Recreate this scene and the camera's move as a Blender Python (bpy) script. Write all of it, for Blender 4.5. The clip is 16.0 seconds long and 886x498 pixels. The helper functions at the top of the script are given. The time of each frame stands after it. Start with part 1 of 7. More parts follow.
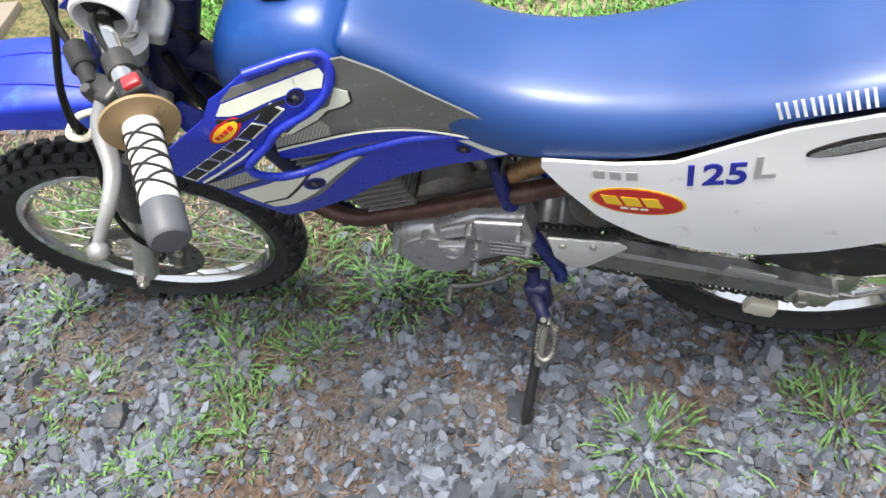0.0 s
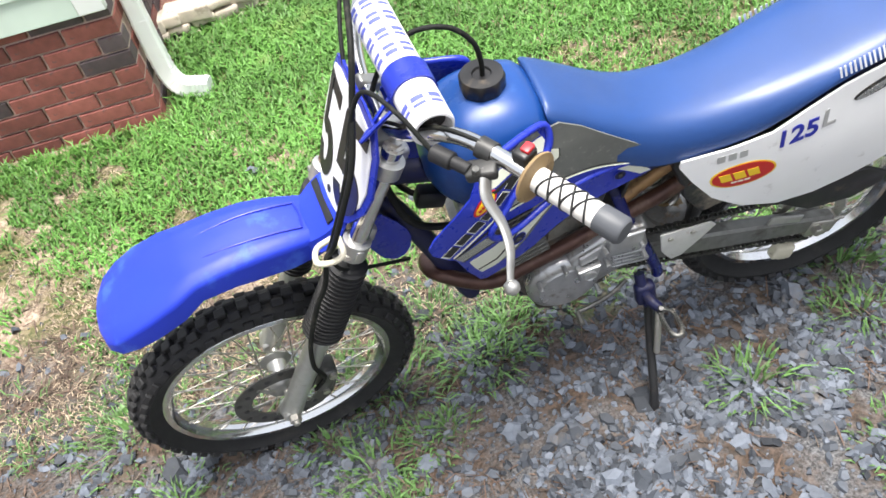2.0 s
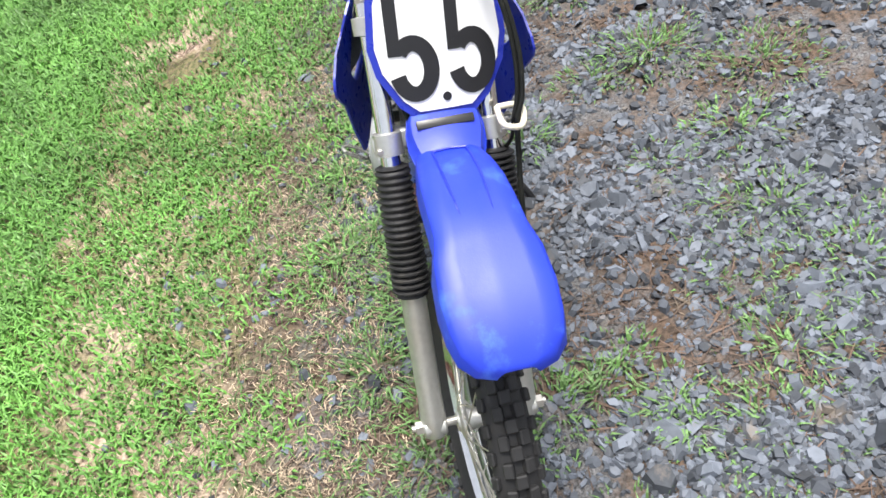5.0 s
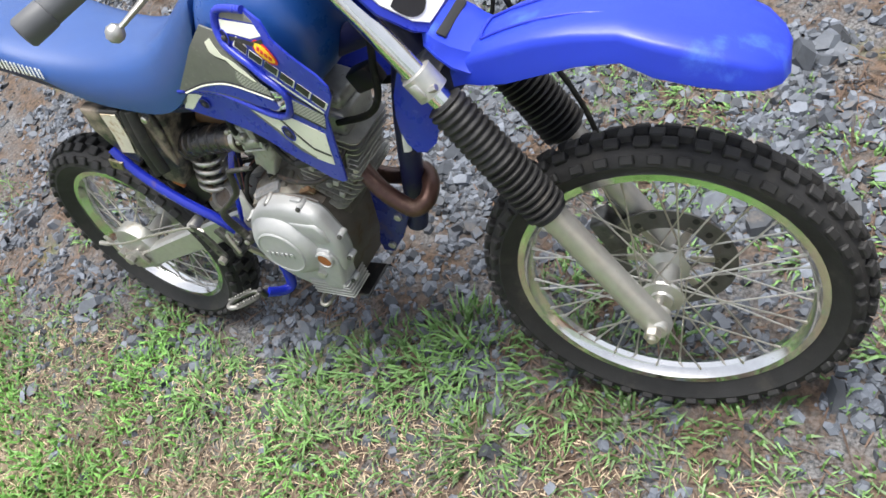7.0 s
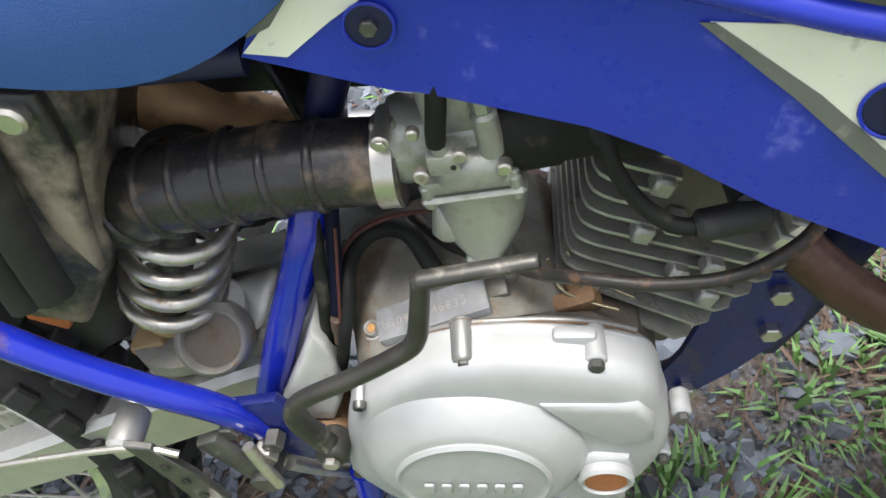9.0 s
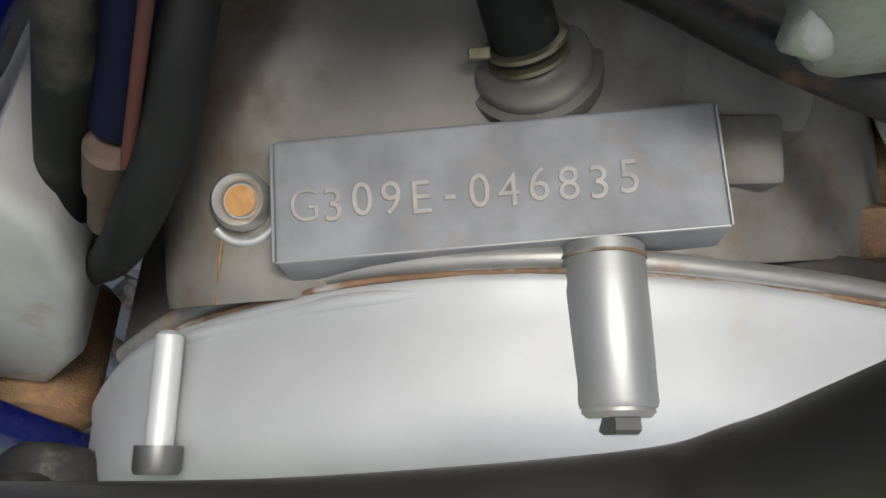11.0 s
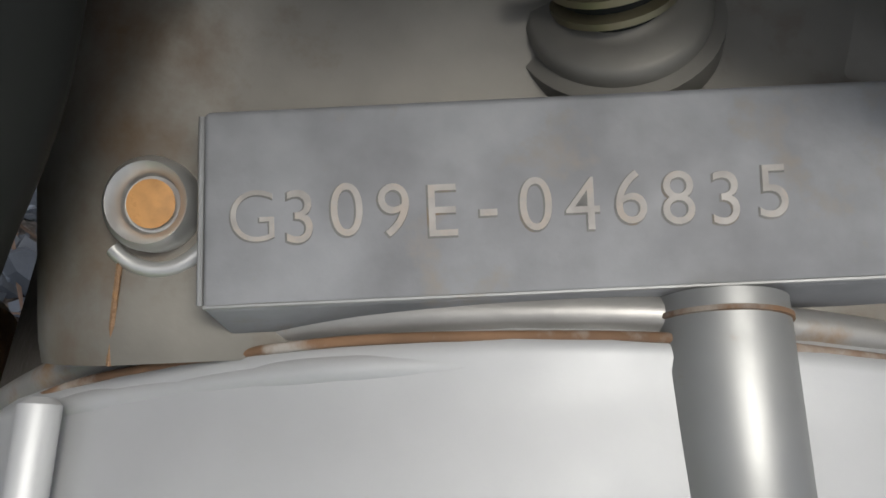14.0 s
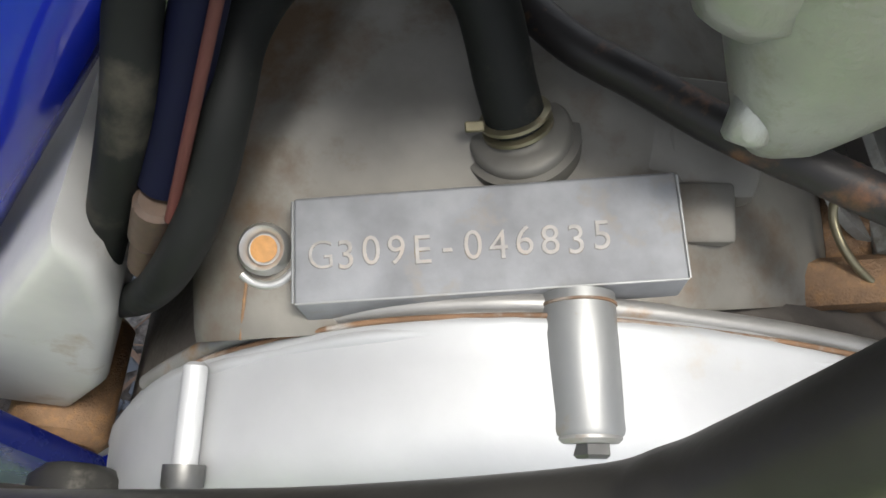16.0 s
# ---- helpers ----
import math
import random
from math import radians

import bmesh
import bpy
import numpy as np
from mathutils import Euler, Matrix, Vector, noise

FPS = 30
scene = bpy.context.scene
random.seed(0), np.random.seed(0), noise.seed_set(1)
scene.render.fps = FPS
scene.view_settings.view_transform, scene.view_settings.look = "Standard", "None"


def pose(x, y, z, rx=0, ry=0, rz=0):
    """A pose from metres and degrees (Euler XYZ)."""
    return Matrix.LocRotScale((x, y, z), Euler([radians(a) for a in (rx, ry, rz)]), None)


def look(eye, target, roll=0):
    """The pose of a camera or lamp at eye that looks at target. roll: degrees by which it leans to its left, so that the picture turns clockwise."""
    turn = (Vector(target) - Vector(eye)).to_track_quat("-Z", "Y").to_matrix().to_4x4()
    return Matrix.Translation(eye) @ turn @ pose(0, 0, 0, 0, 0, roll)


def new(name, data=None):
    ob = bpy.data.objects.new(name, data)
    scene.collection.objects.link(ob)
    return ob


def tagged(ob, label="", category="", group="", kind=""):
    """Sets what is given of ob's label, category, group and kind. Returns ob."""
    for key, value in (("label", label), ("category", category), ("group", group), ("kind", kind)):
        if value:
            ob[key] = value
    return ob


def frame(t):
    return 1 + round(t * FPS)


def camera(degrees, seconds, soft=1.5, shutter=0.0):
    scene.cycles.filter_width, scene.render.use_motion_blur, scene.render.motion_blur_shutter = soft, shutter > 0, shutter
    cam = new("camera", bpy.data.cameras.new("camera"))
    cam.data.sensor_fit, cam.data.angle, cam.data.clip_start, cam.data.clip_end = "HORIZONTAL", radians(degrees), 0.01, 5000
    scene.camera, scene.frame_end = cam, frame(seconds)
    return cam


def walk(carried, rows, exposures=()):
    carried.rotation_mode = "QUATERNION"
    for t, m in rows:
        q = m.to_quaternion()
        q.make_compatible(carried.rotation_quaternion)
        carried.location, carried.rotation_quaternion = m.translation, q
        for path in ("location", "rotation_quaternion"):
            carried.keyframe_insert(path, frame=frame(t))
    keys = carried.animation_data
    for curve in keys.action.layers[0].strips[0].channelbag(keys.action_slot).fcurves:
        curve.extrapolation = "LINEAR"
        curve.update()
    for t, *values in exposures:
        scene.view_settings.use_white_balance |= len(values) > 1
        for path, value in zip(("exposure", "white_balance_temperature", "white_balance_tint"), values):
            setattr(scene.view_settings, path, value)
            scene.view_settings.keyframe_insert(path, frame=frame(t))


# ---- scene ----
cam = camera(59.14, 16.0, soft=1.6)
PATH = [
    (0.0, pose(0.3102, 0.9515, 1.3971, 39.69, 8.25, -168.52)),
    (0.5, pose(0.4426, 1.0104, 1.4866, 37.97, 10.01, -170.44)),
    (1.0, pose(0.5853, 1.0272, 1.5425, 38.46, 8.08, -176.50)),
    (1.5, pose(0.7169, 1.1182, 1.5803, 43.97, 9.33, 174.80)),
    (2.0, pose(0.9216, 1.2269, 1.5893, 45.95, 10.57, 166.52)),
    (2.5, pose(1.0759, 1.1761, 1.5743, 46.58, 9.34, 160.50)),
    (3.0, pose(1.2823, 1.0351, 1.5851, 42.13, 9.69, 152.30)),
    (3.5, pose(1.5829, 0.9330, 1.5795, 39.35, 12.32, 135.57)),
    (4.0, pose(1.8578, 0.7555, 1.5603, 39.08, 11.56, 119.98)),
    (4.5, pose(1.9955, 0.5239, 1.5809, 40.99, 15.49, 101.91)),
    (4.7, pose(2.0451, 0.4234, 1.5763, 41.33, 15.59, 94.23)),
    (6.8, pose(1.7330, -0.4923, 1.4775, 33.34, 24.08, 25.34)),
    (7.0, pose(1.6047, -0.5376, 1.4633, 33.63, 22.74, 21.50)),
    (7.5, pose(1.2666, -0.5349, 1.3991, 34.93, 21.31, 13.69)),
    (8.0, pose(0.9390, -0.5250, 1.3096, 35.58, 17.47, 6.89)),
    (8.5, pose(0.7442, -0.4037, 1.1756, 35.09, 12.67, -0.44)),
    (9.0, pose(0.6348, -0.1813, 0.9625, 29.99, 5.92, 1.86)),
    (9.2, pose(0.6208, -0.1184, 0.8627, 28.86, 4.71, 2.79)),
    (9.4, pose(0.5886, -0.0699, 0.7953, 25.52, 0.95, 4.22)),
    (9.6, pose(0.5605, -0.0380, 0.7460, 22.58, -4.11, 3.68)),
    (9.8, pose(0.5454, -0.0217, 0.7154, 20.97, -8.99, 3.39)),
    (10.0, pose(0.5463, -0.0201, 0.6902, 18.98, -11.69, 3.77)),
    (10.2, pose(0.5398, -0.0223, 0.6710, 17.59, -14.15, 3.42)),
    (12.5, pose(0.5363, -0.0110, 0.6313, 13.35, -15.92, 6.77)),
    (13.0, pose(0.5365, -0.0119, 0.6330, 13.60, -16.24, 6.35)),
    (13.5, pose(0.5357, -0.0085, 0.6171, 14.22, -17.65, 5.91)),
    (14.0, pose(0.5407, -0.0015, 0.5953, 14.18, -18.71, 5.79)),
    (14.5, pose(0.5439, -0.0016, 0.5953, 16.13, -18.32, 6.25)),
    (15.0, pose(0.5435, -0.0055, 0.6218, 15.01, -15.90, 6.43)),
    (15.5, pose(0.5362, -0.0122, 0.6434, 15.91, -16.54, 6.20)),
    (16.0, pose(0.5302, -0.0218, 0.6615, 16.71, -16.35, 5.14)),
]
EXPO = [(0.0, 1.4), (4.7, 1.35), (6.8, 1.25), (7.5, 1.57), (8.5, 1.68), (9.2, 1.36), (9.6, 1.0), (10.2, 1.0), (12.5, 0.62), (14.5, 0.62), (15.0, 0.74), (15.5, 1.0), (16.0, 1.4)]

walk(cam, PATH, EXPO)

# ---- light: overcast daylight ----
world = bpy.data.worlds.new("sky")
world.use_nodes = True
scene.world = world
wn = world.node_tree
sky = wn.nodes.new("ShaderNodeTexSky")
sky.sky_type, sky.sun_disc = "NISHITA", False
sky.sun_elevation, sky.sun_rotation = radians(82.5), radians(347)
sky.air_density, sky.dust_density, sky.ozone_density = 1.0, 4.0, 1.0
soft_sky = wn.nodes.new("ShaderNodeHueSaturation")
soft_sky.inputs["Saturation"].default_value = 0.35
wn.links.new(sky.outputs[0], soft_sky.inputs["Color"])
wn.links.new(soft_sky.outputs[0], wn.nodes["Background"].inputs[0])
wn.nodes["Background"].inputs[1].default_value = 0.112
sun = new("sun", bpy.data.lights.new("sun", "SUN"))
sun.data.energy, sun.data.angle, sun.data.color = 2.6, radians(26), (1.0, 0.96, 0.90)
sun.matrix_world = look((-0.2, 0.9, 7.0), (0, 0, 0))

# ---- materials ----
def mat(name, color, rough=0.5, metal=0.0, var=0.12, scale=30.0, dirt=None, dirt_amount=0.5, dirt_scale=8.0, bump=0.0,
        bump_scale=200.0, rough_var=0.1, coat=0.0, random_tint=0.0, island=False):
    m = bpy.data.materials.new(name)
    m.use_nodes = True
    nt = m.node_tree
    p = nt.nodes["Principled BSDF"]
    lk = nt.links.new
    p.inputs["Roughness"].default_value, p.inputs["Metallic"].default_value = rough, metal
    p.inputs["Coat Weight"].default_value = coat
    tc = nt.nodes.new("ShaderNodeTexCoord")
    n1 = nt.nodes.new("ShaderNodeTexNoise")
    n1.inputs["Scale"].default_value, n1.inputs["Detail"].default_value = scale, 6
    lk(tc.outputs["Object"], n1.inputs["Vector"])
    hsv = nt.nodes.new("ShaderNodeHueSaturation")
    hsv.inputs["Color"].default_value = (*color, 1)
    mr = nt.nodes.new("ShaderNodeMapRange")
    mr.inputs[1].default_value, mr.inputs[2].default_value = 0.3, 0.7
    mr.inputs[3].default_value, mr.inputs[4].default_value = 1 - var, 1 + var
    lk(n1.outputs[0], mr.inputs[0])
    last = mr.outputs[0]
    if random_tint:
        if island:
            src = nt.nodes.new("ShaderNodeNewGeometry").outputs["Random Per Island"]
        else:
            src = nt.nodes.new("ShaderNodeObjectInfo").outputs["Random"]
        r = nt.nodes.new("ShaderNodeMapRange")
        r.inputs[3].default_value, r.inputs[4].default_value = 1 - random_tint, 1 + random_tint
        lk(src, r.inputs[0])
        mu = nt.nodes.new("ShaderNodeMath")
        mu.operation = "MULTIPLY"
        lk(last, mu.inputs[0]), lk(r.outputs[0], mu.inputs[1])
        last = mu.outputs[0]
    lk(last, hsv.inputs["Value"])
    col = hsv.outputs[0]
    n2 = nt.nodes.new("ShaderNodeTexNoise")
    n2.inputs["Scale"].default_value, n2.inputs["Detail"].default_value, n2.inputs["Roughness"].default_value = dirt_scale, 8, 0.65
    lk(tc.outputs["Object"], n2.inputs["Vector"])
    if dirt:
        ramp = nt.nodes.new("ShaderNodeMapRange")
        ramp.inputs[1].default_value, ramp.inputs[2].default_value = 0.68 - 0.32 * dirt_amount, 0.80 - 0.28 * dirt_amount
        lk(n2.outputs[0], ramp.inputs[0])
        mx = nt.nodes.new("ShaderNodeMix")
        mx.data_type = "RGBA"
        lk(ramp.outputs[0], mx.inputs[0]), lk(col, mx.inputs[6])
        mx.inputs[7].default_value = (*dirt, 1)
        col = mx.outputs[2]
        mm = nt.nodes.new("ShaderNodeMapRange")
        mm.inputs[3].default_value, mm.inputs[4].default_value = metal, metal * 0.35
        lk(ramp.outputs[0], mm.inputs[0]), lk(mm.outputs[0], p.inputs["Metallic"])
    lk(col, p.inputs["Base Color"])
    rr = nt.nodes.new("ShaderNodeMapRange")
    rr.inputs[1].default_value, rr.inputs[2].default_value = 0.3, 0.7
    rr.inputs[3].default_value, rr.inputs[4].default_value = max(0.02, rough - rough_var), min(1, rough + rough_var)
    lk(n2.outputs[0], rr.inputs[0]), lk(rr.outputs[0], p.inputs["Roughness"])
    if bump:
        n3 = nt.nodes.new("ShaderNodeTexNoise")
        n3.inputs["Scale"].default_value, n3.inputs["Detail"].default_value = bump_scale, 4
        lk(tc.outputs["Object"], n3.inputs["Vector"])
        b = nt.nodes.new("ShaderNodeBump")
        b.inputs["Strength"].default_value, b.inputs["Distance"].default_value = bump, 0.002
        lk(n3.outputs[0], b.inputs["Height"]), lk(b.outputs[0], p.inputs["Normal"])
    return m

BLUE = mat("blue_plastic", (0.014, 0.030, 0.37), 0.32, var=0.05, scale=12, dirt=(0.10, 0.12, 0.5), dirt_amount=0.2, dirt_scale=40, rough_var=0.12)
# the pale patches put highlights into the colour, along with scuffs
FENDER = mat("scuff_and_sheen_blue_plastic", (0.012, 0.036, 0.46), 0.47, var=0.08, scale=9, dirt=(0.050, 0.135, 0.62), dirt_amount=0.46, dirt_scale=8, rough_var=0.15, bump=0.08, bump_scale=300)
TANK = mat("translucent_blue_plastic", (0.008, 0.050, 0.215), 0.32, var=0.10, scale=6, dirt=(0.020, 0.085, 0.29), dirt_amount=0.3, dirt_scale=12)
SEAT = mat("blue_vinyl", (0.009, 0.051, 0.203), 0.46, var=0.08, scale=7, bump=0.25, bump_scale=900, rough_var=0.10, coat=0.38)
SEAT.node_tree.nodes["Principled BSDF"].inputs["Coat Roughness"].default_value = 0.25
WHITE = mat("white_plastic", (0.86, 0.86, 0.86), 0.35, var=0.03, scale=10, dirt=(0.55, 0.54, 0.52), dirt_amount=0.2, dirt_scale=18)
DECAL_WHITE = mat("cream_decal", (0.72, 0.74, 0.62), 0.35, var=0.04, dirt=(0.45, 0.44, 0.36), dirt_amount=0.25, dirt_scale=60)
DECAL_GREY = mat("grey_decal", (0.13, 0.135, 0.125), 0.42, var=0.06, scale=60, dirt=(0.22, 0.22, 0.20), dirt_amount=0.35, dirt_scale=90)
DECAL_BLACK = mat("black_decal", (0.012, 0.012, 0.014), 0.4, var=0.1)
DECAL_RED = mat("red_decal", (0.50, 0.014, 0.012), 0.35, var=0.05)
DECAL_YELLOW = mat("yellow_decal", (0.80, 0.52, 0.02), 0.35, var=0.05)
DECAL_SILVER = mat("silver_decal", (0.45, 0.45, 0.45), 0.35, 0.3, var=0.06)
DECAL_BLUE = mat("blue_decal", (0.012, 0.02, 0.30), 0.35, var=0.05)
INK = mat("blue_ink", (0.10, 0.12, 0.45), 0.6, var=0.1)
# blue frame paint in three tones: shade is put into the darker two
FRAME_SHADE = mat("shaded_blue_paint", (0.004, 0.006, 0.045), 0.5, var=0.1, scale=40, dirt=(0.06, 0.045, 0.03), dirt_amount=0.3, dirt_scale=30)
FRAME_LIT = mat("lit_blue_paint", (0.009, 0.020, 0.32), 0.16, var=0.06, scale=40, dirt=(0.12, 0.07, 0.03), dirt_amount=0.12, dirt_scale=18, coat=0.3)
RUBBER = mat("black_rubber", (0.011, 0.011, 0.012), 0.6, var=0.25, scale=60, dirt=(0.034, 0.031, 0.028), dirt_amount=0.35, dirt_scale=24, bump=0.2)
TYRE = mat("dusty_tyre_rubber", (0.013, 0.013, 0.014), 0.70, var=0.2, scale=40, dirt=(0.040, 0.037, 0.032), dirt_amount=0.40, dirt_scale=14, bump=0.3, bump_scale=300)
BLACK = mat("black_plastic", (0.014, 0.014, 0.015), 0.38, var=0.15, scale=30, dirt=(0.09, 0.07, 0.05), dirt_amount=0.30, dirt_scale=22)
HOSE = mat("black_hose", (0.010, 0.011, 0.010), 0.62, var=0.2, scale=50, dirt=(0.050, 0.046, 0.036), dirt_amount=0.36, dirt_scale=50)
BOOT = mat("muddy_rubber_duct", (0.022, 0.021, 0.022), 0.30, var=0.2, scale=40, dirt=(0.13, 0.095, 0.065), dirt_amount=0.42, dirt_scale=30, bump=0.25)
ALU = mat("cast_aluminium", (0.50, 0.50, 0.48), 0.38, 0.75, var=0.06, scale=80, dirt=(0.30, 0.26, 0.20), dirt_amount=0.2, dirt_scale=30, bump=0.02, bump_scale=900)
COVER = mat("painted_aluminium_cover", (0.415, 0.425, 0.430), 0.60, 0.42, var=0.04, scale=60, dirt=(0.38, 0.35, 0.30), dirt_amount=0.12, dirt_scale=35, bump=0.015, bump_scale=900)
CASE = mat("grimy_aluminium_case", (0.30, 0.295, 0.28), 0.46, 0.55, var=0.12, scale=90, dirt=(0.22, 0.13, 0.06), dirt_amount=0.40, dirt_scale=45, bump=0.05, bump_scale=500)
PADM = mat("milled_aluminium_pad", (0.235, 0.241, 0.250), 0.68, 0.4, var=0.26, scale=70, dirt=(0.235, 0.215, 0.19), dirt_amount=0.42, dirt_scale=85, bump=0.03, bump_scale=900)
STAMP = mat("stamped_bright_metal", (0.30, 0.285, 0.265), 0.6, 0.15, var=0.2, scale=300, dirt=(0.34, 0.30, 0.26), dirt_amount=0.62, dirt_scale=260)
FINS = mat("dull_cast_fins", (0.34, 0.34, 0.315), 0.42, 0.6, var=0.12, scale=80, dirt=(0.10, 0.085, 0.06), dirt_amount=0.35, dirt_scale=40, bump=0.2, bump_scale=600)
CARB = mat("weathered_zinc_carburettor", (0.35, 0.362, 0.325), 0.42, 0.55, var=0.1, scale=80, dirt=(0.24, 0.25, 0.18), dirt_amount=0.4, dirt_scale=60, bump=0.15, bump_scale=800)
GRIMALU = mat("grimy_aluminium", (0.20, 0.20, 0.19), 0.42, 0.6, var=0.15, scale=50, dirt=(0.07, 0.06, 0.05), dirt_amount=0.45, dirt_scale=18)
TANPIPE = mat("heat_stained_tan_metal", (0.34, 0.20, 0.09), 0.5, 0.3, var=0.2, scale=40, dirt=(0.12, 0.07, 0.04), dirt_amount=0.4, dirt_scale=30)
CHROME = mat("chrome", (0.72, 0.72, 0.72), 0.14, 1.0, var=0.05, scale=60, dirt=(0.30, 0.26, 0.22), dirt_amount=0.15, dirt_scale=60)
STEEL = mat("zinc_steel", (0.52, 0.50, 0.46), 0.36, 0.9, var=0.1, scale=90, dirt=(0.20, 0.14, 0.09), dirt_amount=0.3, dirt_scale=80)
DARKSTEEL = mat("worn_dark_steel", (0.11, 0.11, 0.105), 0.42, 0.7, var=0.25, scale=60, dirt=(0.33, 0.30, 0.25), dirt_amount=0.25, dirt_scale=40, bump=0.1)
RUST = mat("rusty_exhaust", (0.075, 0.038, 0.030), 0.38, 0.5, var=0.25, scale=30, dirt=(0.11, 0.065, 0.045), dirt_amount=0.45, dirt_scale=25, bump=0.2)
RUSTBOLT = mat("rusted_bolt", (0.19, 0.112, 0.058), 0.7, 0.1, var=0.2, scale=300, dirt=(0.25, 0.14, 0.06), dirt_amount=0.5, dirt_scale=300, bump=0.4, bump_scale=1500)
ORANGE = mat("faded_orange_plastic", (0.36, 0.10, 0.03), 0.5, var=0.1)
TAN = mat("tan_rubber", (0.30, 0.205, 0.10), 0.6, var=0.1, dirt=(0.15, 0.10, 0.06), dirt_amount=0.4, dirt_scale=60)
CREAM = mat("cream_plastic", (0.62, 0.58, 0.46), 0.45, var=0.06, dirt=(0.35, 0.30, 0.22), dirt_amount=0.3, dirt_scale=60)
GRIPWHITE = mat("white_grip_rubber", (0.70, 0.68, 0.64), 0.55, var=0.06, dirt=(0.30, 0.27, 0.23), dirt_amount=0.3, dirt_scale=70)
GREYRUB = mat("grey_rubber", (0.075, 0.08, 0.09), 0.55, var=0.1)
PADWHITE = mat("white_vinyl", (0.78, 0.77, 0.78), 0.42, var=0.03, dirt=(0.5, 0.48, 0.5), dirt_amount=0.2, dirt_scale=30)
LABEL = mat("stained_paper_label", (0.62, 0.58, 0.48), 0.5, var=0.1, scale=40, dirt=(0.35, 0.24, 0.12), dirt_amount=0.5, dirt_scale=40)
REDBTN = mat("red_button", (0.55, 0.03, 0.04), 0.4, var=0.05)
AMBER = mat("amber_glass", (0.30, 0.10, 0.03), 0.15, var=0.2)
CONCRETE = mat("weathered_concrete", (0.25, 0.215, 0.175), 0.85, var=0.12, scale=14, dirt=(0.24, 0.20, 0.15), dirt_amount=0.5, dirt_scale=5, bump=0.5, bump_scale=150)
SIDING = mat("pale_green_siding", (0.50, 0.60, 0.52), 0.5, var=0.04, scale=8)
TRIM = mat("white_painted_metal", (0.80, 0.82, 0.80), 0.4, var=0.03, scale=10, dirt=(0.5, 0.52, 0.46), dirt_amount=0.25, dirt_scale=14)
MORTAR = mat("mortar", (0.55, 0.42, 0.36), 0.9, var=0.12, scale=50, bump=0.4)
BRICK = mat("red_brick", (0.25, 0.083, 0.066), 0.85, var=0.25, scale=25, dirt=(0.10, 0.075, 0.075), dirt_amount=0.3, dirt_scale=30, bump=0.5, bump_scale=250, random_tint=0.35)
BRICKDARK = mat("dark_brick", (0.092, 0.068, 0.072), 0.85, var=0.25, scale=25, dirt=(0.12, 0.06, 0.05), dirt_amount=0.3, dirt_scale=30, bump=0.5, bump_scale=250, random_tint=0.3)
LIMESTONE = mat("pale_border_stone", (0.50, 0.44, 0.36), 0.85, var=0.15, scale=18, dirt=(0.25, 0.21, 0.16), dirt_amount=0.4, dirt_scale=12, bump=0.6, bump_scale=120, random_tint=0.2)
MULCH = mat("red_brown_mulch", (0.16, 0.075, 0.055), 0.95, var=0.5, scale=80, dirt=(0.30, 0.20, 0.16), dirt_amount=0.45, dirt_scale=90, bump=0.8, bump_scale=120)
STONE = mat("slate_gravel", (0.086, 0.098, 0.120), 0.72, var=0.15, scale=60, dirt=(0.17, 0.145, 0.12), dirt_amount=0.3, dirt_scale=9, random_tint=0.7, island=True, bump=0.2, bump_scale=250)
GRASS = mat("grass_blades", (0.104, 0.246, 0.046), 0.5, var=0.35, scale=2.0, dirt=(0.20, 0.27, 0.07), dirt_amount=0.22, dirt_scale=3, random_tint=0.32, island=True)
WEED = mat("weed_blades", (0.084, 0.172, 0.046), 0.55, var=0.3, scale=4.0, random_tint=0.4, island=True)
STRAW = mat("dry_pine_straw", (0.105, 0.070, 0.052), 0.85, var=0.2, scale=3.0, dirt=(0.20, 0.165, 0.125), dirt_amount=0.4, dirt_scale=5, random_tint=0.5, island=True)
DECK = mat("grimy_case_top", (0.172, 0.164, 0.142), 0.58, 0.35, var=0.18, scale=70, dirt=(0.105, 0.070, 0.040), dirt_amount=0.52, dirt_scale=22, bump=0.03, bump_scale=500)
ORANGE_RUST = mat("orange_rust", (0.46, 0.24, 0.085), 0.75, 0.0, var=0.25, scale=400, dirt=(0.34, 0.17, 0.06), dirt_amount=0.4, dirt_scale=400)
CLIP = mat("yellow_zinc_clip", (0.24, 0.215, 0.14), 0.4, 0.8, var=0.15, scale=200, dirt=(0.16, 0.10, 0.05), dirt_amount=0.35, dirt_scale=200)
WIRE_RED = mat("dull_red_wire", (0.070, 0.018, 0.013), 0.7, var=0.15, scale=80, dirt=(0.06, 0.035, 0.025), dirt_amount=0.4, dirt_scale=60)
AIRBOXM = mat("mud_caked_airbox_plastic", (0.020, 0.020, 0.020), 0.40, var=0.2, scale=25, dirt=(0.25, 0.21, 0.165), dirt_amount=0.60, dirt_scale=14, bump=0.5, bump_scale=120)
CASEDARK = mat("oily_case_and_fin_shade", (0.085, 0.075, 0.065), 0.55, 0.3, var=0.25, scale=40, dirt=(0.060, 0.038, 0.022), dirt_amount=0.5, dirt_scale=20, bump=0.2, bump_scale=300)
KICK = mat("worn_black_lever", (0.050, 0.049, 0.045), 0.42, 0.55, var=0.25, scale=40, dirt=(0.20, 0.185, 0.155), dirt_amount=0.36, dirt_scale=28, bump=0.04, bump_scale=400)
GASKET = mat("rusty_gasket", (0.15, 0.085, 0.045), 0.8, 0.0, var=0.3, scale=120, dirt=(0.30, 0.28, 0.25), dirt_amount=0.5, dirt_scale=70)
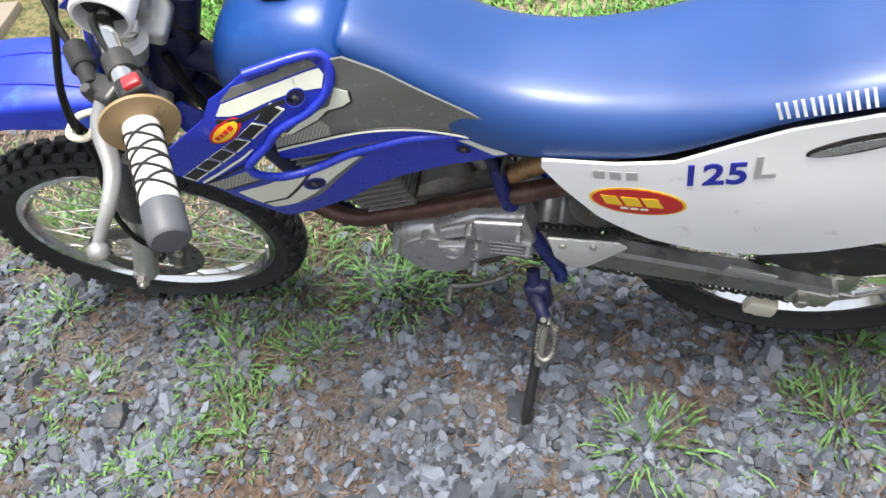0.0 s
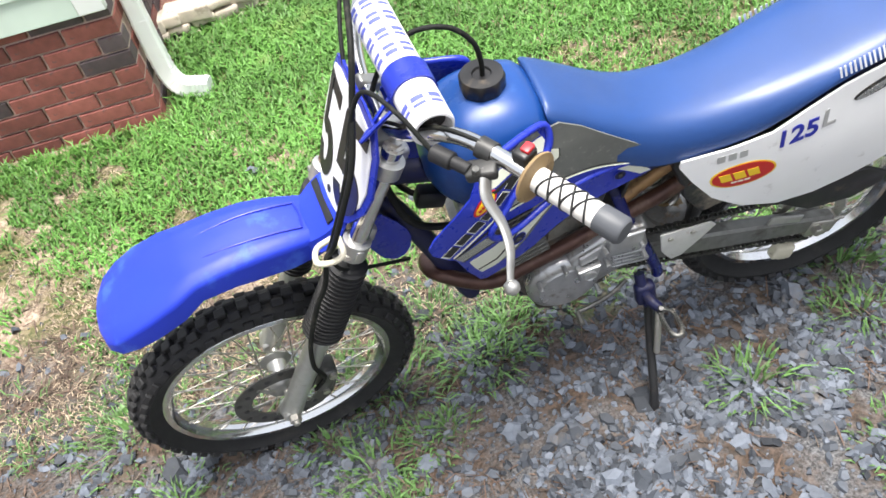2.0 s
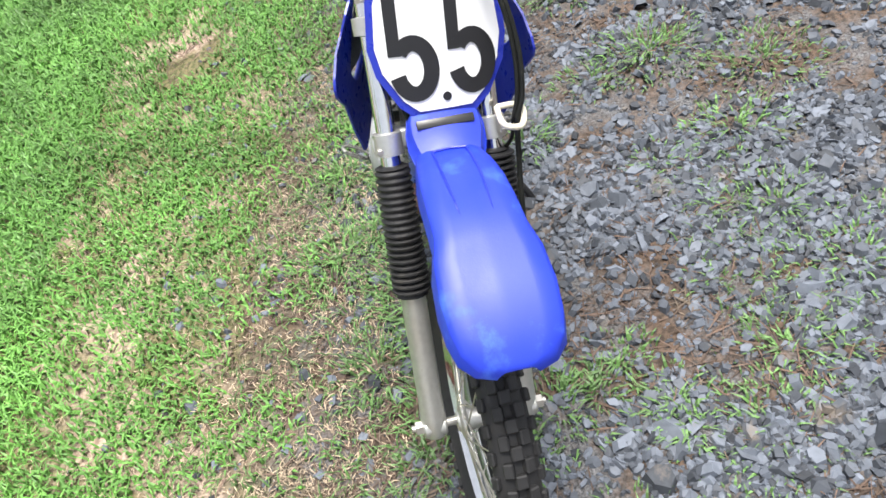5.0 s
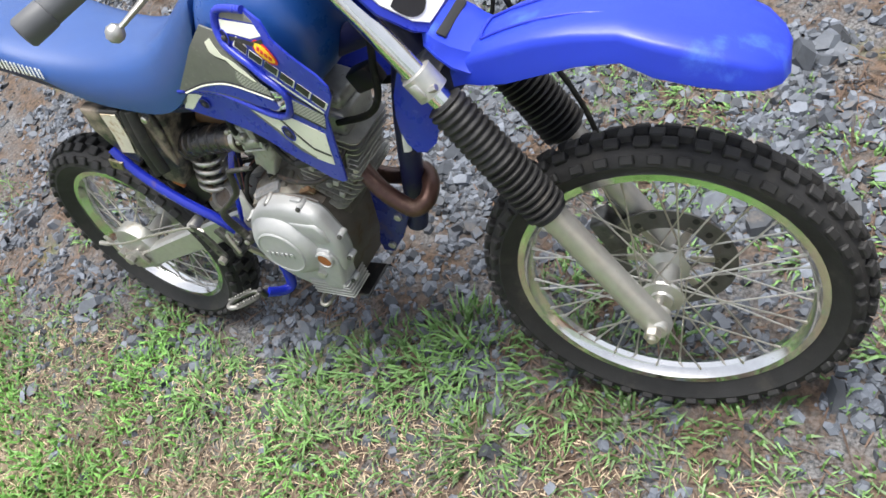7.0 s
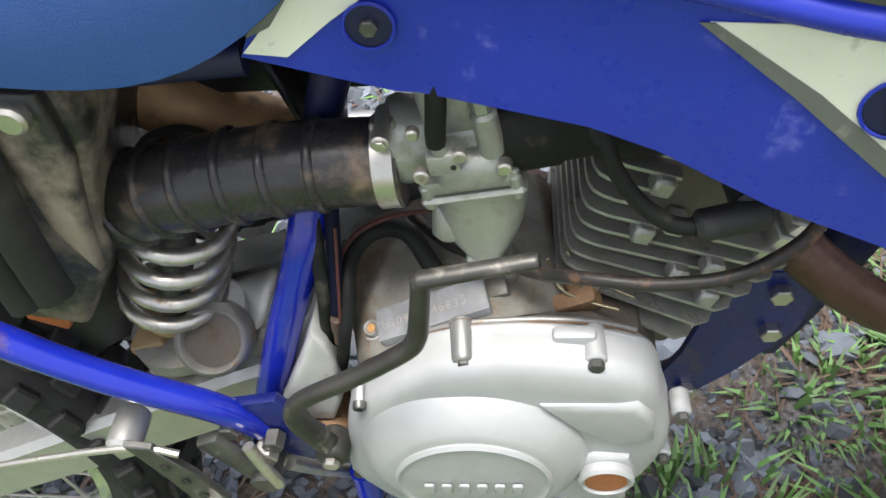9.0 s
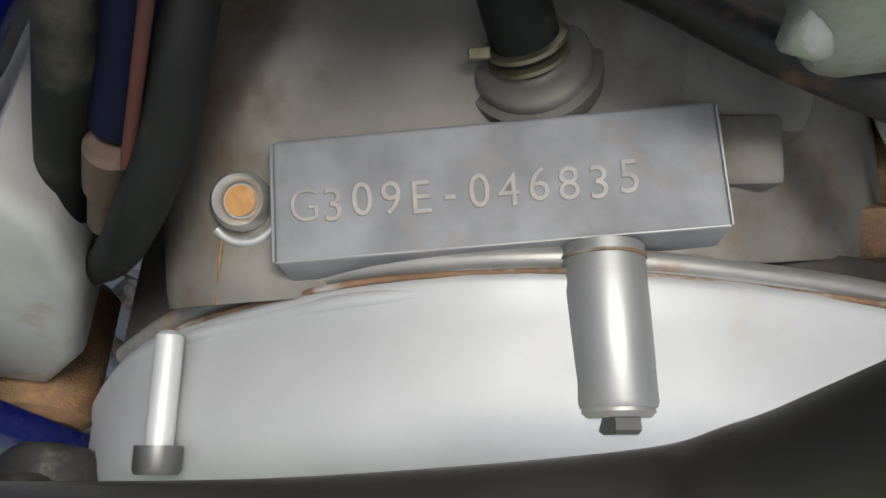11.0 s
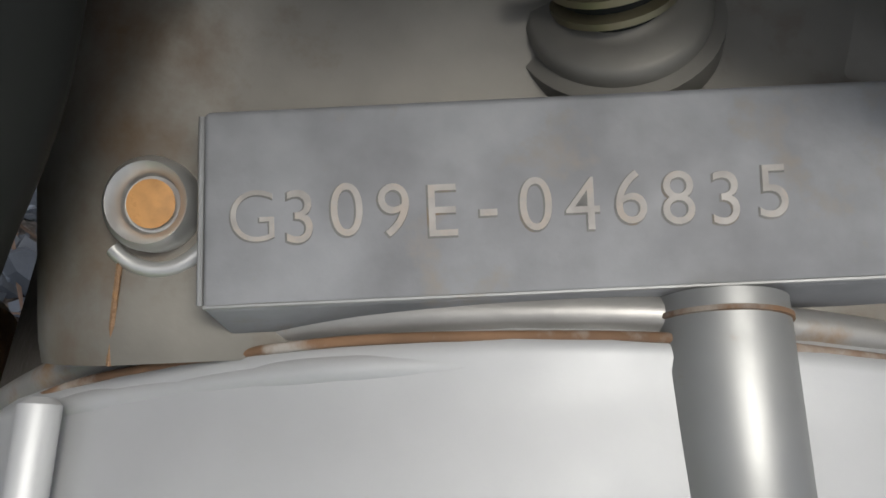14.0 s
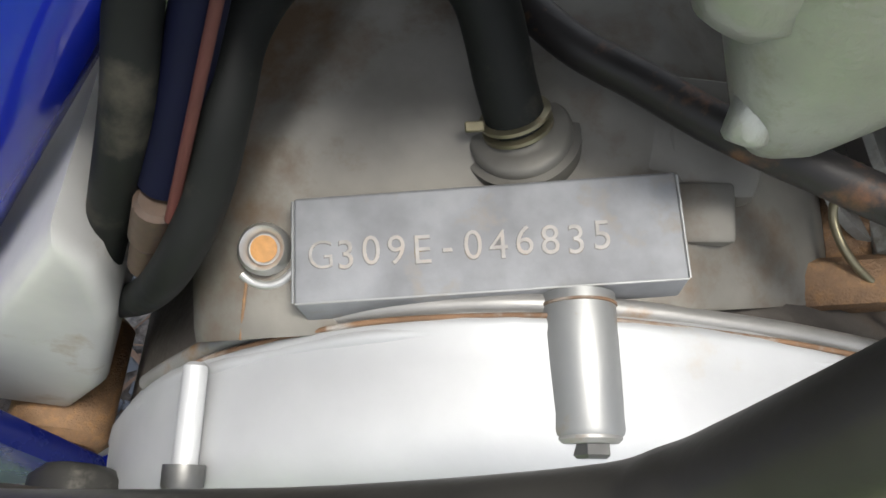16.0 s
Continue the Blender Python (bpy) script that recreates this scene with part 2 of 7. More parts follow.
STATORM = mat("dull_grey_engine_cover", (0.42, 0.425, 0.43), 0.32, 0.75, var=0.08, scale=60, dirt=(0.15, 0.13, 0.10), dirt_amount=0.35, dirt_scale=24, bump=0.03, bump_scale=600)
NAVY = mat("navy_sleeve", (0.002, 0.003, 0.016), 0.75, var=0.15, scale=60)
SLEEVE = mat("rusty_brown_sleeve", (0.085, 0.058, 0.042), 0.6, 0.2, var=0.2, scale=150, dirt=(0.05, 0.045, 0.04), dirt_amount=0.5, dirt_scale=120)
LEVERM = mat("worn_lever_alloy", (0.36, 0.36, 0.35), 0.40, 0.75, var=0.08, scale=60, dirt=(0.20, 0.18, 0.16), dirt_amount=0.25, dirt_scale=40)
PERCH = mat("grimy_dark_alloy", (0.065, 0.065, 0.064), 0.45, 0.6, var=0.15, scale=60, dirt=(0.09, 0.08, 0.07), dirt_amount=0.4, dirt_scale=50)
DRYGRASS = mat("dry_grass_blades", (0.34, 0.27, 0.19), 0.7, var=0.25, scale=3.0, random_tint=0.45, island=True)
RUSTPIPE = mat("rust_flecked_dark_pipe", (0.022, 0.020, 0.019), 0.5, 0.2, var=0.2, scale=90, dirt=(0.13, 0.062, 0.030), dirt_amount=0.42, dirt_scale=90, bump=0.1)
CASTING = mat("pale_bead_blasted_casting", (0.58, 0.58, 0.555), 0.45, 0.25, var=0.06, scale=60, dirt=(0.40, 0.34, 0.26), dirt_amount=0.3, dirt_scale=40, bump=0.02, bump_scale=600)
DISCM = mat("greasy_brake_disc_steel", (0.13, 0.128, 0.122), 0.45, 0.6, var=0.15, scale=60, dirt=(0.12, 0.10, 0.08), dirt_amount=0.35, dirt_scale=50)
# the frame blue again, with half the shade put into it
FRAME_DIM = mat("half_shaded_blue_paint", (0.006, 0.011, 0.105), 0.28, var=0.08, scale=40, dirt=(0.10, 0.06, 0.03), dirt_amount=0.2, dirt_scale=22)
BOSSM = mat("dull_cast_boss", (0.28, 0.285, 0.28), 0.48, 0.6, var=0.06, scale=80, dirt=(0.24, 0.19, 0.13), dirt_amount=0.25, dirt_scale=60)
for m in (NAVY, HOSE):
    m.node_tree.nodes["Principled BSDF"].inputs["Specular IOR Level"].default_value = 0.2
CARPAINT = mat("black_car_plastic", (0.018, 0.018, 0.02), 0.4, var=0.1)

def halftone_material():
    """Grey decal film printed with a fine pale grid."""
    m = mat("halftone_decal", (0.10, 0.105, 0.10), 0.42, var=0.06, scale=60)
    nt, lk = m.node_tree, m.node_tree.links.new
    p = nt.nodes["Principled BSDF"]
    old = p.inputs["Base Color"].links[0].from_socket
    tc = nt.nodes.new("ShaderNodeTexCoord")
    waves = []
    for turn in (28, -62):
        mp = nt.nodes.new("ShaderNodeMapping")
        mp.inputs["Rotation"].default_value = (0, radians(turn), 0)
        lk(tc.outputs["Object"], mp.inputs["Vector"])
        w = nt.nodes.new("ShaderNodeTexWave")
        w.bands_direction, w.inputs["Scale"].default_value = "X", 75.0
        lk(mp.outputs[0], w.inputs["Vector"])
        waves.append(w.outputs["Fac"])
    mx = nt.nodes.new("ShaderNodeMath")
    mx.operation = "MAXIMUM"
    lk(waves[0], mx.inputs[0]), lk(waves[1], mx.inputs[1])
    cut = nt.nodes.new("ShaderNodeMapRange")
    cut.inputs[1].default_value, cut.inputs[2].default_value = 0.55, 0.85
    lk(mx.outputs[0], cut.inputs[0])
    mix = nt.nodes.new("ShaderNodeMix")
    mix.data_type = "RGBA"
    mix.inputs[7].default_value = (0.40, 0.41, 0.36, 1)
    lk(cut.outputs[0], mix.inputs[0]), lk(old, mix.inputs[6]), lk(mix.outputs[2], p.inputs["Base Color"])
    return m
HALFTONE = halftone_material()

def ground_material():
    m = bpy.data.materials.new("soil_and_fine_gravel")
    m.use_nodes = True
    nt, lk = m.node_tree, m.node_tree.links.new
    p = nt.nodes["Principled BSDF"]
    p.inputs["Roughness"].default_value = 0.92
    tc = nt.nodes.new("ShaderNodeTexCoord")
    def noise_node(s, d=8, r=0.6):
        n = nt.nodes.new("ShaderNodeTexNoise")
        n.inputs["Scale"].default_value, n.inputs["Detail"].default_value, n.inputs["Roughness"].default_value = s, d, r
        lk(tc.outputs["Object"], n.inputs["Vector"])
        return n.outputs[0]
    def mixc(f, a, b, lo=0.42, hi=0.58):
        r = nt.nodes.new("ShaderNodeMapRange")
        r.inputs[1].default_value, r.inputs[2].default_value = lo, hi
        lk(f, r.inputs[0])
        x = nt.nodes.new("ShaderNodeMix")
        x.data_type = "RGBA"
        lk(r.outputs[0], x.inputs[0])
        for i, v in ((6, a), (7, b)):
            if isinstance(v, tuple):
                x.inputs[i].default_value = (*v, 1)
            else:
                lk(v, x.inputs[i])
        return x.outputs[2]
    soil = mixc(noise_node(55), (0.038, 0.026, 0.018), (0.108, 0.072, 0.050))
    fine = mixc(noise_node(140), (0.030, 0.031, 0.034), (0.16, 0.16, 0.165), 0.38, 0.62)
    base = mixc(noise_node(7), soil, fine, 0.40, 0.62)
    moss = mixc(noise_node(90), (0.05, 0.075, 0.018), (0.12, 0.13, 0.05))
    base = mixc(noise_node(3.2), base, moss, 0.60, 0.72)
    # lawn side: dark thatch under the grass
    sep = nt.nodes.new("ShaderNodeSeparateXYZ")
    lk(tc.outputs["Object"], sep.inputs[0])
    wob = nt.nodes.new("ShaderNodeMath")
    wob.operation = "MULTIPLY_ADD"
    lk(noise_node(2.5), wob.inputs[0])
    wob.inputs[1].default_value = 0.9
    lk(sep.outputs[1], wob.inputs[2])
    dead = mixc(noise_node(75), (0.24, 0.170, 0.125), (0.44, 0.345, 0.27))
    thatch = mixc(noise_node(2.6), mixc(noise_node(60), (0.060, 0.070, 0.022), (0.17, 0.145, 0.07)), dead, 0.50, 0.58)
    col = mixc(wob.outputs[0], thatch, base, -0.25, 0.12)
    lk(col, p.inputs["Base Color"])
    b = nt.nodes.new("ShaderNodeBump")
    b.inputs["Strength"].default_value, b.inputs["Distance"].default_value = 0.8, 0.006
    lk(noise_node(120, 6), b.inputs["Height"]), lk(b.outputs[0], p.inputs["Normal"])
    return m
GROUND = ground_material()

# ---- building helpers ----
def part(name, bm, material, parent, label="", smooth=40, category=""):
    """One mesh object from a bmesh, under a thing or a part."""
    me = bpy.data.meshes.new(name)
    bmesh.ops.recalc_face_normals(bm, faces=bm.faces[:])
    bm.to_mesh(me)
    bm.free()
    me.materials.append(material)
    if smooth:
        me.shade_smooth()
        me.set_sharp_from_angle(angle=radians(smooth))
    ob = new(name, me)
    ob.parent = parent
    if label or category:
        tagged(ob, label, category)
    return ob

def joined(*bms):
    out = bmesh.new()
    for b in bms:
        me = bpy.data.meshes.new("tmp")
        b.to_mesh(me)
        b.free()
        out.from_mesh(me)
        bpy.data.meshes.remove(me)
    return out

def moved(bm, m):
    bm.transform(m)
    return bm

def catmull(pts, n=6, closed=False):
    pts = [Vector(p) for p in pts]
    out, k = [], len(pts)
    for i in range(k if closed else k - 1):
        if closed:
            a, b, c, d = pts[i - 1], pts[i], pts[(i + 1) % k], pts[(i + 2) % k]
        else:
            a, b, c, d = pts[max(i - 1, 0)], pts[i], pts[i + 1], pts[min(i + 2, k - 1)]
        for j in range(n):
            t = j / n
            out.append(0.5 * ((2 * b) + (c - a) * t + (2 * a - 5 * b + 4 * c - d) * t * t + (3 * b - a - 3 * c + d) * t ** 3))
    if not closed:
        out.append(pts[-1])
    return out

def skin(rings, closed_ring=True, cap=True):
    """Skin a list of rings with the same count of points."""
    bm = bmesh.new()
    vs = [[bm.verts.new(p) for p in r] for r in rings]
    n = len(vs[0])
    for a, b in zip(vs, vs[1:]):
        for i in range(n if closed_ring else n - 1):
            bm.faces.new((a[i], a[(i + 1) % n], b[(i + 1) % n], b[i]))
    if cap and closed_ring:
        bm.faces.new(vs[0][::-1])
        bm.faces.new(vs[-1])
    return bm

def tube(pts, r, seg=12, smooth=0, cap=True, flat=1.0):
    """A tube along points; r is a number or a list."""
    pts = catmull(pts, smooth) if smooth else [Vector(p) for p in pts]
    k = len(pts)
    rs = [r] * k if not isinstance(r, (list, tuple)) else [float(np.interp(i / (k - 1) * (len(r) - 1), range(len(r)), r)) for i in range(k)]
    rings, up = [], None
    for i, p in enumerate(pts):
        d = (pts[min(i + 1, k - 1)] - pts[max(i - 1, 0)]).normalized()
        if up is None:
            up = d.orthogonal().normalized()
        up = (up - d * up.dot(d)).normalized()
        side = d.cross(up)
        rings.append([p + (up * math.cos(2 * math.pi * j / seg) + side * math.sin(2 * math.pi * j / seg) * flat) * rs[i] for j in range(seg)])
    return skin(rings, cap=cap)

def along(a, b):
    """The pose whose z runs from a to b, with its origin at a."""
    a, b = Vector(a), Vector(b)
    return Matrix.Translation(a) @ (b - a).to_track_quat("Z", "Y").to_matrix().to_4x4()

def lathe(profile, a, b, seg=32):
    """Turn a profile of (radius, distance) round the line from a towards b."""
    rings = [[Vector((r * math.cos(2 * math.pi * j / seg), r * math.sin(2 * math.pi * j / seg), h)) for j in range(seg)] for r, h in profile]
    return moved(skin(rings), along(a, b))

def rod(a, b, r, seg=12, bevel=0.0):
    L = (Vector(b) - Vector(a)).length
    if bevel:
        return lathe([(r - bevel, 0), (r, bevel), (r, L - bevel), (r - bevel, L)], a, b, seg)
    return lathe([(r, 0), (r, L)], a, b, seg)

def block(size, m=None, bevel=0.003, seg=2):
    bm = bmesh.new()
    bmesh.ops.create_cube(bm, size=1.0, matrix=Matrix.Diagonal((*size, 1)))
    if bevel:
        bmesh.ops.bevel(bm, geom=bm.edges[:], offset=bevel, segments=seg, profile=0.5, affect="EDGES")
    return moved(bm, m) if m else bm

def at(x, y, z, rx=0, ry=0, rz=0):
    return pose(x, y, z, rx, ry, rz)

def plate(outline, y0, y1, bevel=0.002, seg=2):
    """An outline in x, z, drawn from y0 to y1."""
    bm = bmesh.new()
    f = bm.faces.new([bm.verts.new((x, y0, z)) for x, z in outline])
    r = bmesh.ops.extrude_face_region(bm, geom=[f])
    bmesh.ops.translate(bm, vec=(0, y1 - y0, 0), verts=[v for v in r["geom"] if isinstance(v, bmesh.types.BMVert)])
    bmesh.ops.recalc_face_normals(bm, faces=bm.faces[:])
    if bevel:
        es = [e for e in bm.edges if abs(e.verts[0].co.y - e.verts[1].co.y) < 1e-6]
        bmesh.ops.bevel(bm, geom=es, offset=bevel, segments=seg, profile=0.5, affect="EDGES", clamp_overlap=True)
    return bm

def sheet(outline, yfun, thick=0.003, step=0.02, lift=0.0):
    """A curved panel: an outline in x, z, cut into a grid and laid on the surface y = yfun(x, z)."""
    bm = bmesh.new()
    bm.faces.new([bm.verts.new((x, 0, z)) for x, z in outline])
    xs, zs = [p[0] for p in outline], [p[1] for p in outline]
    for lo, hi, ax in ((min(xs), max(xs), 0), (min(zs), max(zs), 2)):
        c = lo + step
        while c < hi:
            co, no = Vector((0, 0, 0)), Vector((0, 0, 0))
            co[ax], no[ax] = c, 1
            bmesh.ops.bisect_plane(bm, geom=bm.verts[:] + bm.edges[:] + bm.faces[:], plane_co=co, plane_no=no, dist=1e-5)
            c += step
    sgn = 1 if yfun(xs[0], zs[0]) > 0 else -1
    for v in bm.verts:
        v.co.y = yfun(v.co.x, v.co.z) + sgn * lift
    if thick:
        r = bmesh.ops.extrude_face_region(bm, geom=bm.faces[:])
        bmesh.ops.translate(bm, vec=(0, -sgn * thick, 0), verts=[v for v in r["geom"] if isinstance(v, bmesh.types.BMVert)])
    return bm

def oval(cx, cz, a, b, rot=0, n=28):
    c, s = math.cos(radians(rot)), math.sin(radians(rot))
    return [(cx + a * math.cos(2 * math.pi * i / n) * c - b * math.sin(2 * math.pi * i / n) * s,
             cz + a * math.cos(2 * math.pi * i / n) * s + b * math.sin(2 * math.pi * i / n) * c) for i in range(n)]

def letters_mesh(text, size, depth, m, bold=0.0):
    """Raised writing in the built-in font, standing in the x, y plane of the pose m, centred."""
    cu = bpy.data.curves.new("writing", "FONT")
    cu.body, cu.size, cu.extrude, cu.offset, cu.align_x, cu.align_y = text, size, depth, bold, "CENTER", "CENTER"
    ob = bpy.data.objects.new("writing", cu)
    me = bpy.data.meshes.new_from_object(ob)
    bm = bmesh.new()
    bm.from_mesh(me)
    bpy.data.objects.remove(ob)
    bpy.data.curves.remove(cu)
    bpy.data.meshes.remove(me)
    return moved(bm, m)

def soup(name, verts, faces, material, label, category, smooth=False):
    """One mesh of very many small pieces."""
    me = bpy.data.meshes.new(name)
    me.from_pydata(verts, [], faces)
    me.materials.append(material)
    if smooth:
        me.shade_smooth()
    ob = new(name, me)
    return tagged(ob, label, category, kind="stuff")

# ---- ground ----
def height(x, y):
    h = 0.010 * noise.noise(Vector((x * 1.1, y * 1.1, 3.0))) + 0.004 * noise.noise(Vector((x * 5, y * 5, 7.0)))
    h -= 0.008 * math.exp(-((x - 0.03) ** 2 + (y + 0.03) ** 2) / 0.05) + 0.010 * math.exp(-((x - 1.28) ** 2 + (y + 0.02) ** 2) / 0.05)
    k = min(1, max(0, (1.0 - x) / 0.45))
    h += 0.018 * k * k * (3 - 2 * k)
    if y < -0.8:
        h += 0.03 * min(1, (-0.8 - y) / 1.5)
    return h

def build_ground():
    bm = bmesh.new()
    n, half = 110, 6.0
    grid = [[None] * (n + 1) for _ in range(n + 1)]
    for i in range(n + 1):
        for j in range(n + 1):
            u, v = 2 * i / n - 1, 2 * j / n - 1
            x, y = 0.7 + half * (0.35 * u + 0.65 * u ** 3), half * (0.35 * v + 0.65 * v ** 3)
            edge = max(abs(u), abs(v))
            grid[i][j] = bm.verts.new((x, y, height(x, y) * (1 - max(0, edge - 0.9) * 10)))
    for i in range(n):
        for j in range(n):
            bm.faces.new((grid[i][j], grid[i + 1][j], grid[i + 1][j + 1], grid[i][j + 1]))
    rim = [grid[i][0] for i in range(n + 1)] + [grid[n][j] for j in range(1, n + 1)] + [grid[i][n] for i in range(n - 1, -1, -1)] + [grid[0][j] for j in range(n - 1, 0, -1)]
    far = [bm.verts.new((0.7 + (v.co.x - 0.7) * 200, v.co.y * 200, 0)) for v in rim]
    for a in range(len(rim)):
        b = (a + 1) % len(rim)
        bm.faces.new((rim[a], rim[b], far[b], far[a]))
    ob = part("ground", bm, GROUND, None, "brown soil and fine grey gravel, thatch under the lawn", 60)
    return tagged(ob, category="ground", kind="structure")
build_ground()

def fbm(x, y, s, z=0.0):
    return noise.noise(Vector((x * s, y * s, z))) + 0.5 * noise.noise(Vector((x * s * 2.1, y * s * 2.1, z + 5)))

def lawn_amount(x, y):
    """How thick the grass grows: none on the gravel, full on the lawn."""
    edge = -0.20 - 0.10 * (x - 0.6) + 0.24 * fbm(x, y, 1.9, 2.0)
    if x > 1.5:
        edge -= 0.25 * (x - 1.5)
    a = (edge - y) / 0.45
    bare = fbm(x, y, 1.9, 9.0)
    if y > -1.6 and bare > 0.12:
        a -= (bare - 0.12) * 3.0
    for bx, by, br in ((1.40, -1.15, .15), (1.56, -1.05, .12), (1.91, -1.50, .26), (2.2, -1.5, .30), (2.12, -1.22, .20), (2.22, -.98, .18), (1.86, -1.27, .13), (1.78, -1.58, .12), (1.93, -1.36, .12), (1.14, -.56, .10), (1.45, -.43, .11), (1.85, -.78, .13), (1.98, -.72, .15), (1.62, -.88, .14), (.26, -.47, .13), (1.20, -.42, .11), (1.28, -1.15, .10), (.92, -.37, .12), (1.75, -.55, .12)):
        q = math.hypot(x - bx, y - by) / br
        if q < 1.3:
            a -= 0.85 * max(0, 1.3 - q) * (.7 + fbm(x, y, 9.0, 4.0))
    if y > -1.15:
        a -= 0.6 * max(0.0, 0.22 - 1.2 * fbm(x, y, 3.6, 60.0)) * min(1, (y + 1.15) / 0.4)
    if x < 1.0 and y > -1.3:
        a = min(a, 1.0) * (0.62 + 0.5 * fbm(x, y, 4.0, 40.0))
    return max(0.0, min(1.0, a))

TUFTS = [(0.26, 0.29, .10, .095), (0.83, -0.03, .12, .10), (1.14, 0.20, .13, .07), (1.24, 0.07, .10, .06), (1.19, 0.45, .10, .06),
         (-0.07, 0.20, .11, .075), (-0.12, 0.03, .14, .09), (0.74, -0.10, .13, .09), (1.06, -0.02, .13, .09), (0.95, 0.14, .07, .06),
         (0.62, -0.12, .12, .08), (-0.60, 0.17, .12, .06), (1.18, -0.10, .12, .07), (0.79, 0.01, .08, .09), (0.45, -0.16, .10, .07),
         (1.00, 0.17, .08, .06), (1.12, 0.30, .09, .06), (-0.05, -0.12, .14, .07), (1.40, -0.06, .10, .06), (0.52, -0.30, .16, .08),
         (1.62, 0.12, .14, .06), (0.9, -0.22, .14, .07), (1.45, 0.30, .12, .05), (0.0, 0.75, .2, .07), (0.5, 0.62, .1, .05),
         (-0.5, 0.55, .18, .07), (1.75, -0.15, .2, .06), (0.15, -0.28, .14, .07), (1.13, .72, .16, .05), (.95, .95, .20, .05), (.45, .85, .15, .06), (.20, 1.02, .20, .05), (1.50, .50, .14, .05), (1.26, .46, .10, .05), (1.06, .36, .10, .06), (.90, .62, .08, .04), (.05, .55, .12, .05), (1.72, .35, .14, .05), (1.3, 0.62, .16, .05), (0.75, 0.85, .14, .06)]

def straw_amount(x, y):
    return 0.5 + 0.9 * fbm(x, y, 2.6, 21.0) + 0.2 * math.exp(-((x - 0.95) / 0.30) ** 2 - ((y - 0.12) / 0.34) ** 2)

def build_grass():
    rng = np.random.default_rng(11)
    V, F = [], []
    def blade(x, y, h, w, lean, az, material_v, faces):
        z = height(x, y) - 0.003
        dx, dy = math.cos(az), math.sin(az)
        sx, sy = -dy * w, dx * w
        b = len(material_v)
        o = lean * h
        material_v.extend([(x - sx, y - sy, z), (x + sx, y + sy, z),
                           (x + dx * o * 0.35 - sx * .8, y + dy * o * 0.35 - sy * .8, z + h * 0.55), (x + dx * o * 0.35 + sx * .8, y + dy * o * 0.35 + sy * .8, z + h * 0.55),
                           (x + dx * o, y + dy * o, z + h * (1 - 0.35 * lean))])
        faces.extend([(b, b + 1, b + 3, b + 2), (b + 2, b + 3, b + 4)])
    # lawn
    n = 0
    for _ in range(520000):
        if n > 120000:
            break
        y = -0.10 - 4.6 * rng.random() ** 1.5
        x = -2.2 + 5.0 * rng.random()
        a = lawn_amount(x, y)
        if rng.random() > a or (x > 1.66 and y < -1.62 and x < 9 and y > -2.2) or (y < -2.42 and x > 0.6 - 0.4 * (y + 2.42)) or (x > 2.28 and y > -1.4):
            continue
        n += 1
        far = min(1, max(0, (-y - 0.9) / 1.2))
        h = (0.022 + 0.022 * rng.random()) * (1 + 1.1 * far)
        blade(x, y, h, 0.0022 + 0.0026 * rng.random(), 0.35 + 0.9 * rng.random(), 6.283 * rng.random(), V, F)
    soup("lawn_grass", V, F, GRASS, "short bright green lawn grass growing thick", "grass")
    # dry blades lying in the bare patches
    V, F = [], []
    for _ in range(64000):
        x, y = -0.6 + 2.9 * rng.random(), -1.66 + 1.5 * rng.random()
        if rng.random() > (1 - lawn_amount(x, y)) * (0.44 + 0.6 * fbm(x, y, 3.0, 14.0)) or (x > 2.24 and y > -1.4) or (x > 1.69 and y < -1.60):
            continue
        blade(x, y, 0.010 + 0.014 * rng.random(), 0.0010 + 0.0012 * rng.random(), 1.2 + 1.2 * rng.random(), 6.283 * rng.random(), V, F)
    soup("dry_grass", V, F, DRYGRASS, "pale dry grass lying in bare lawn patches", "dry grass")
    V, F = [], []
    # weeds in tufts on the gravel and a thin sprinkling
    for cx, cy, r, hh in TUFTS:
        for _ in range(int(7500 * r * r) + 30):
            q, az = r * rng.random() ** 0.7, 6.283 * rng.random()
            x, y = cx + q * math.cos(az), cy + q * math.sin(az)
            blade(x, y, 0.85 * hh * (0.35 + 0.65 * rng.random()) * (1 - 0.4 * q / r), 0.0019 + 0.0024 * rng.random(), 0.5 + 0.9 * rng.random(), az + 1.2 * (rng.random() - .5), V, F)
    for _ in range(34000):
        x, y = -1.5 + 4.0 * rng.random(), -0.8 + 2.4 * rng.random()
        w = fbm(x, y, 2.2, 31.0) + (0.55 if y < -0.1 else 0.0)
        if rng.random() < (w - 0.25) * 1.6:
            blade(x, y, 0.015 + 0.03 * rng.random(), 0.0014 + 0.0015 * rng.random(), 0.6 + 0.9 * rng.random(), 6.283 * rng.random(), V, F)
    soup("weeds", V, F, WEED, "green weed tufts growing through the gravel", "grass")
build_grass()

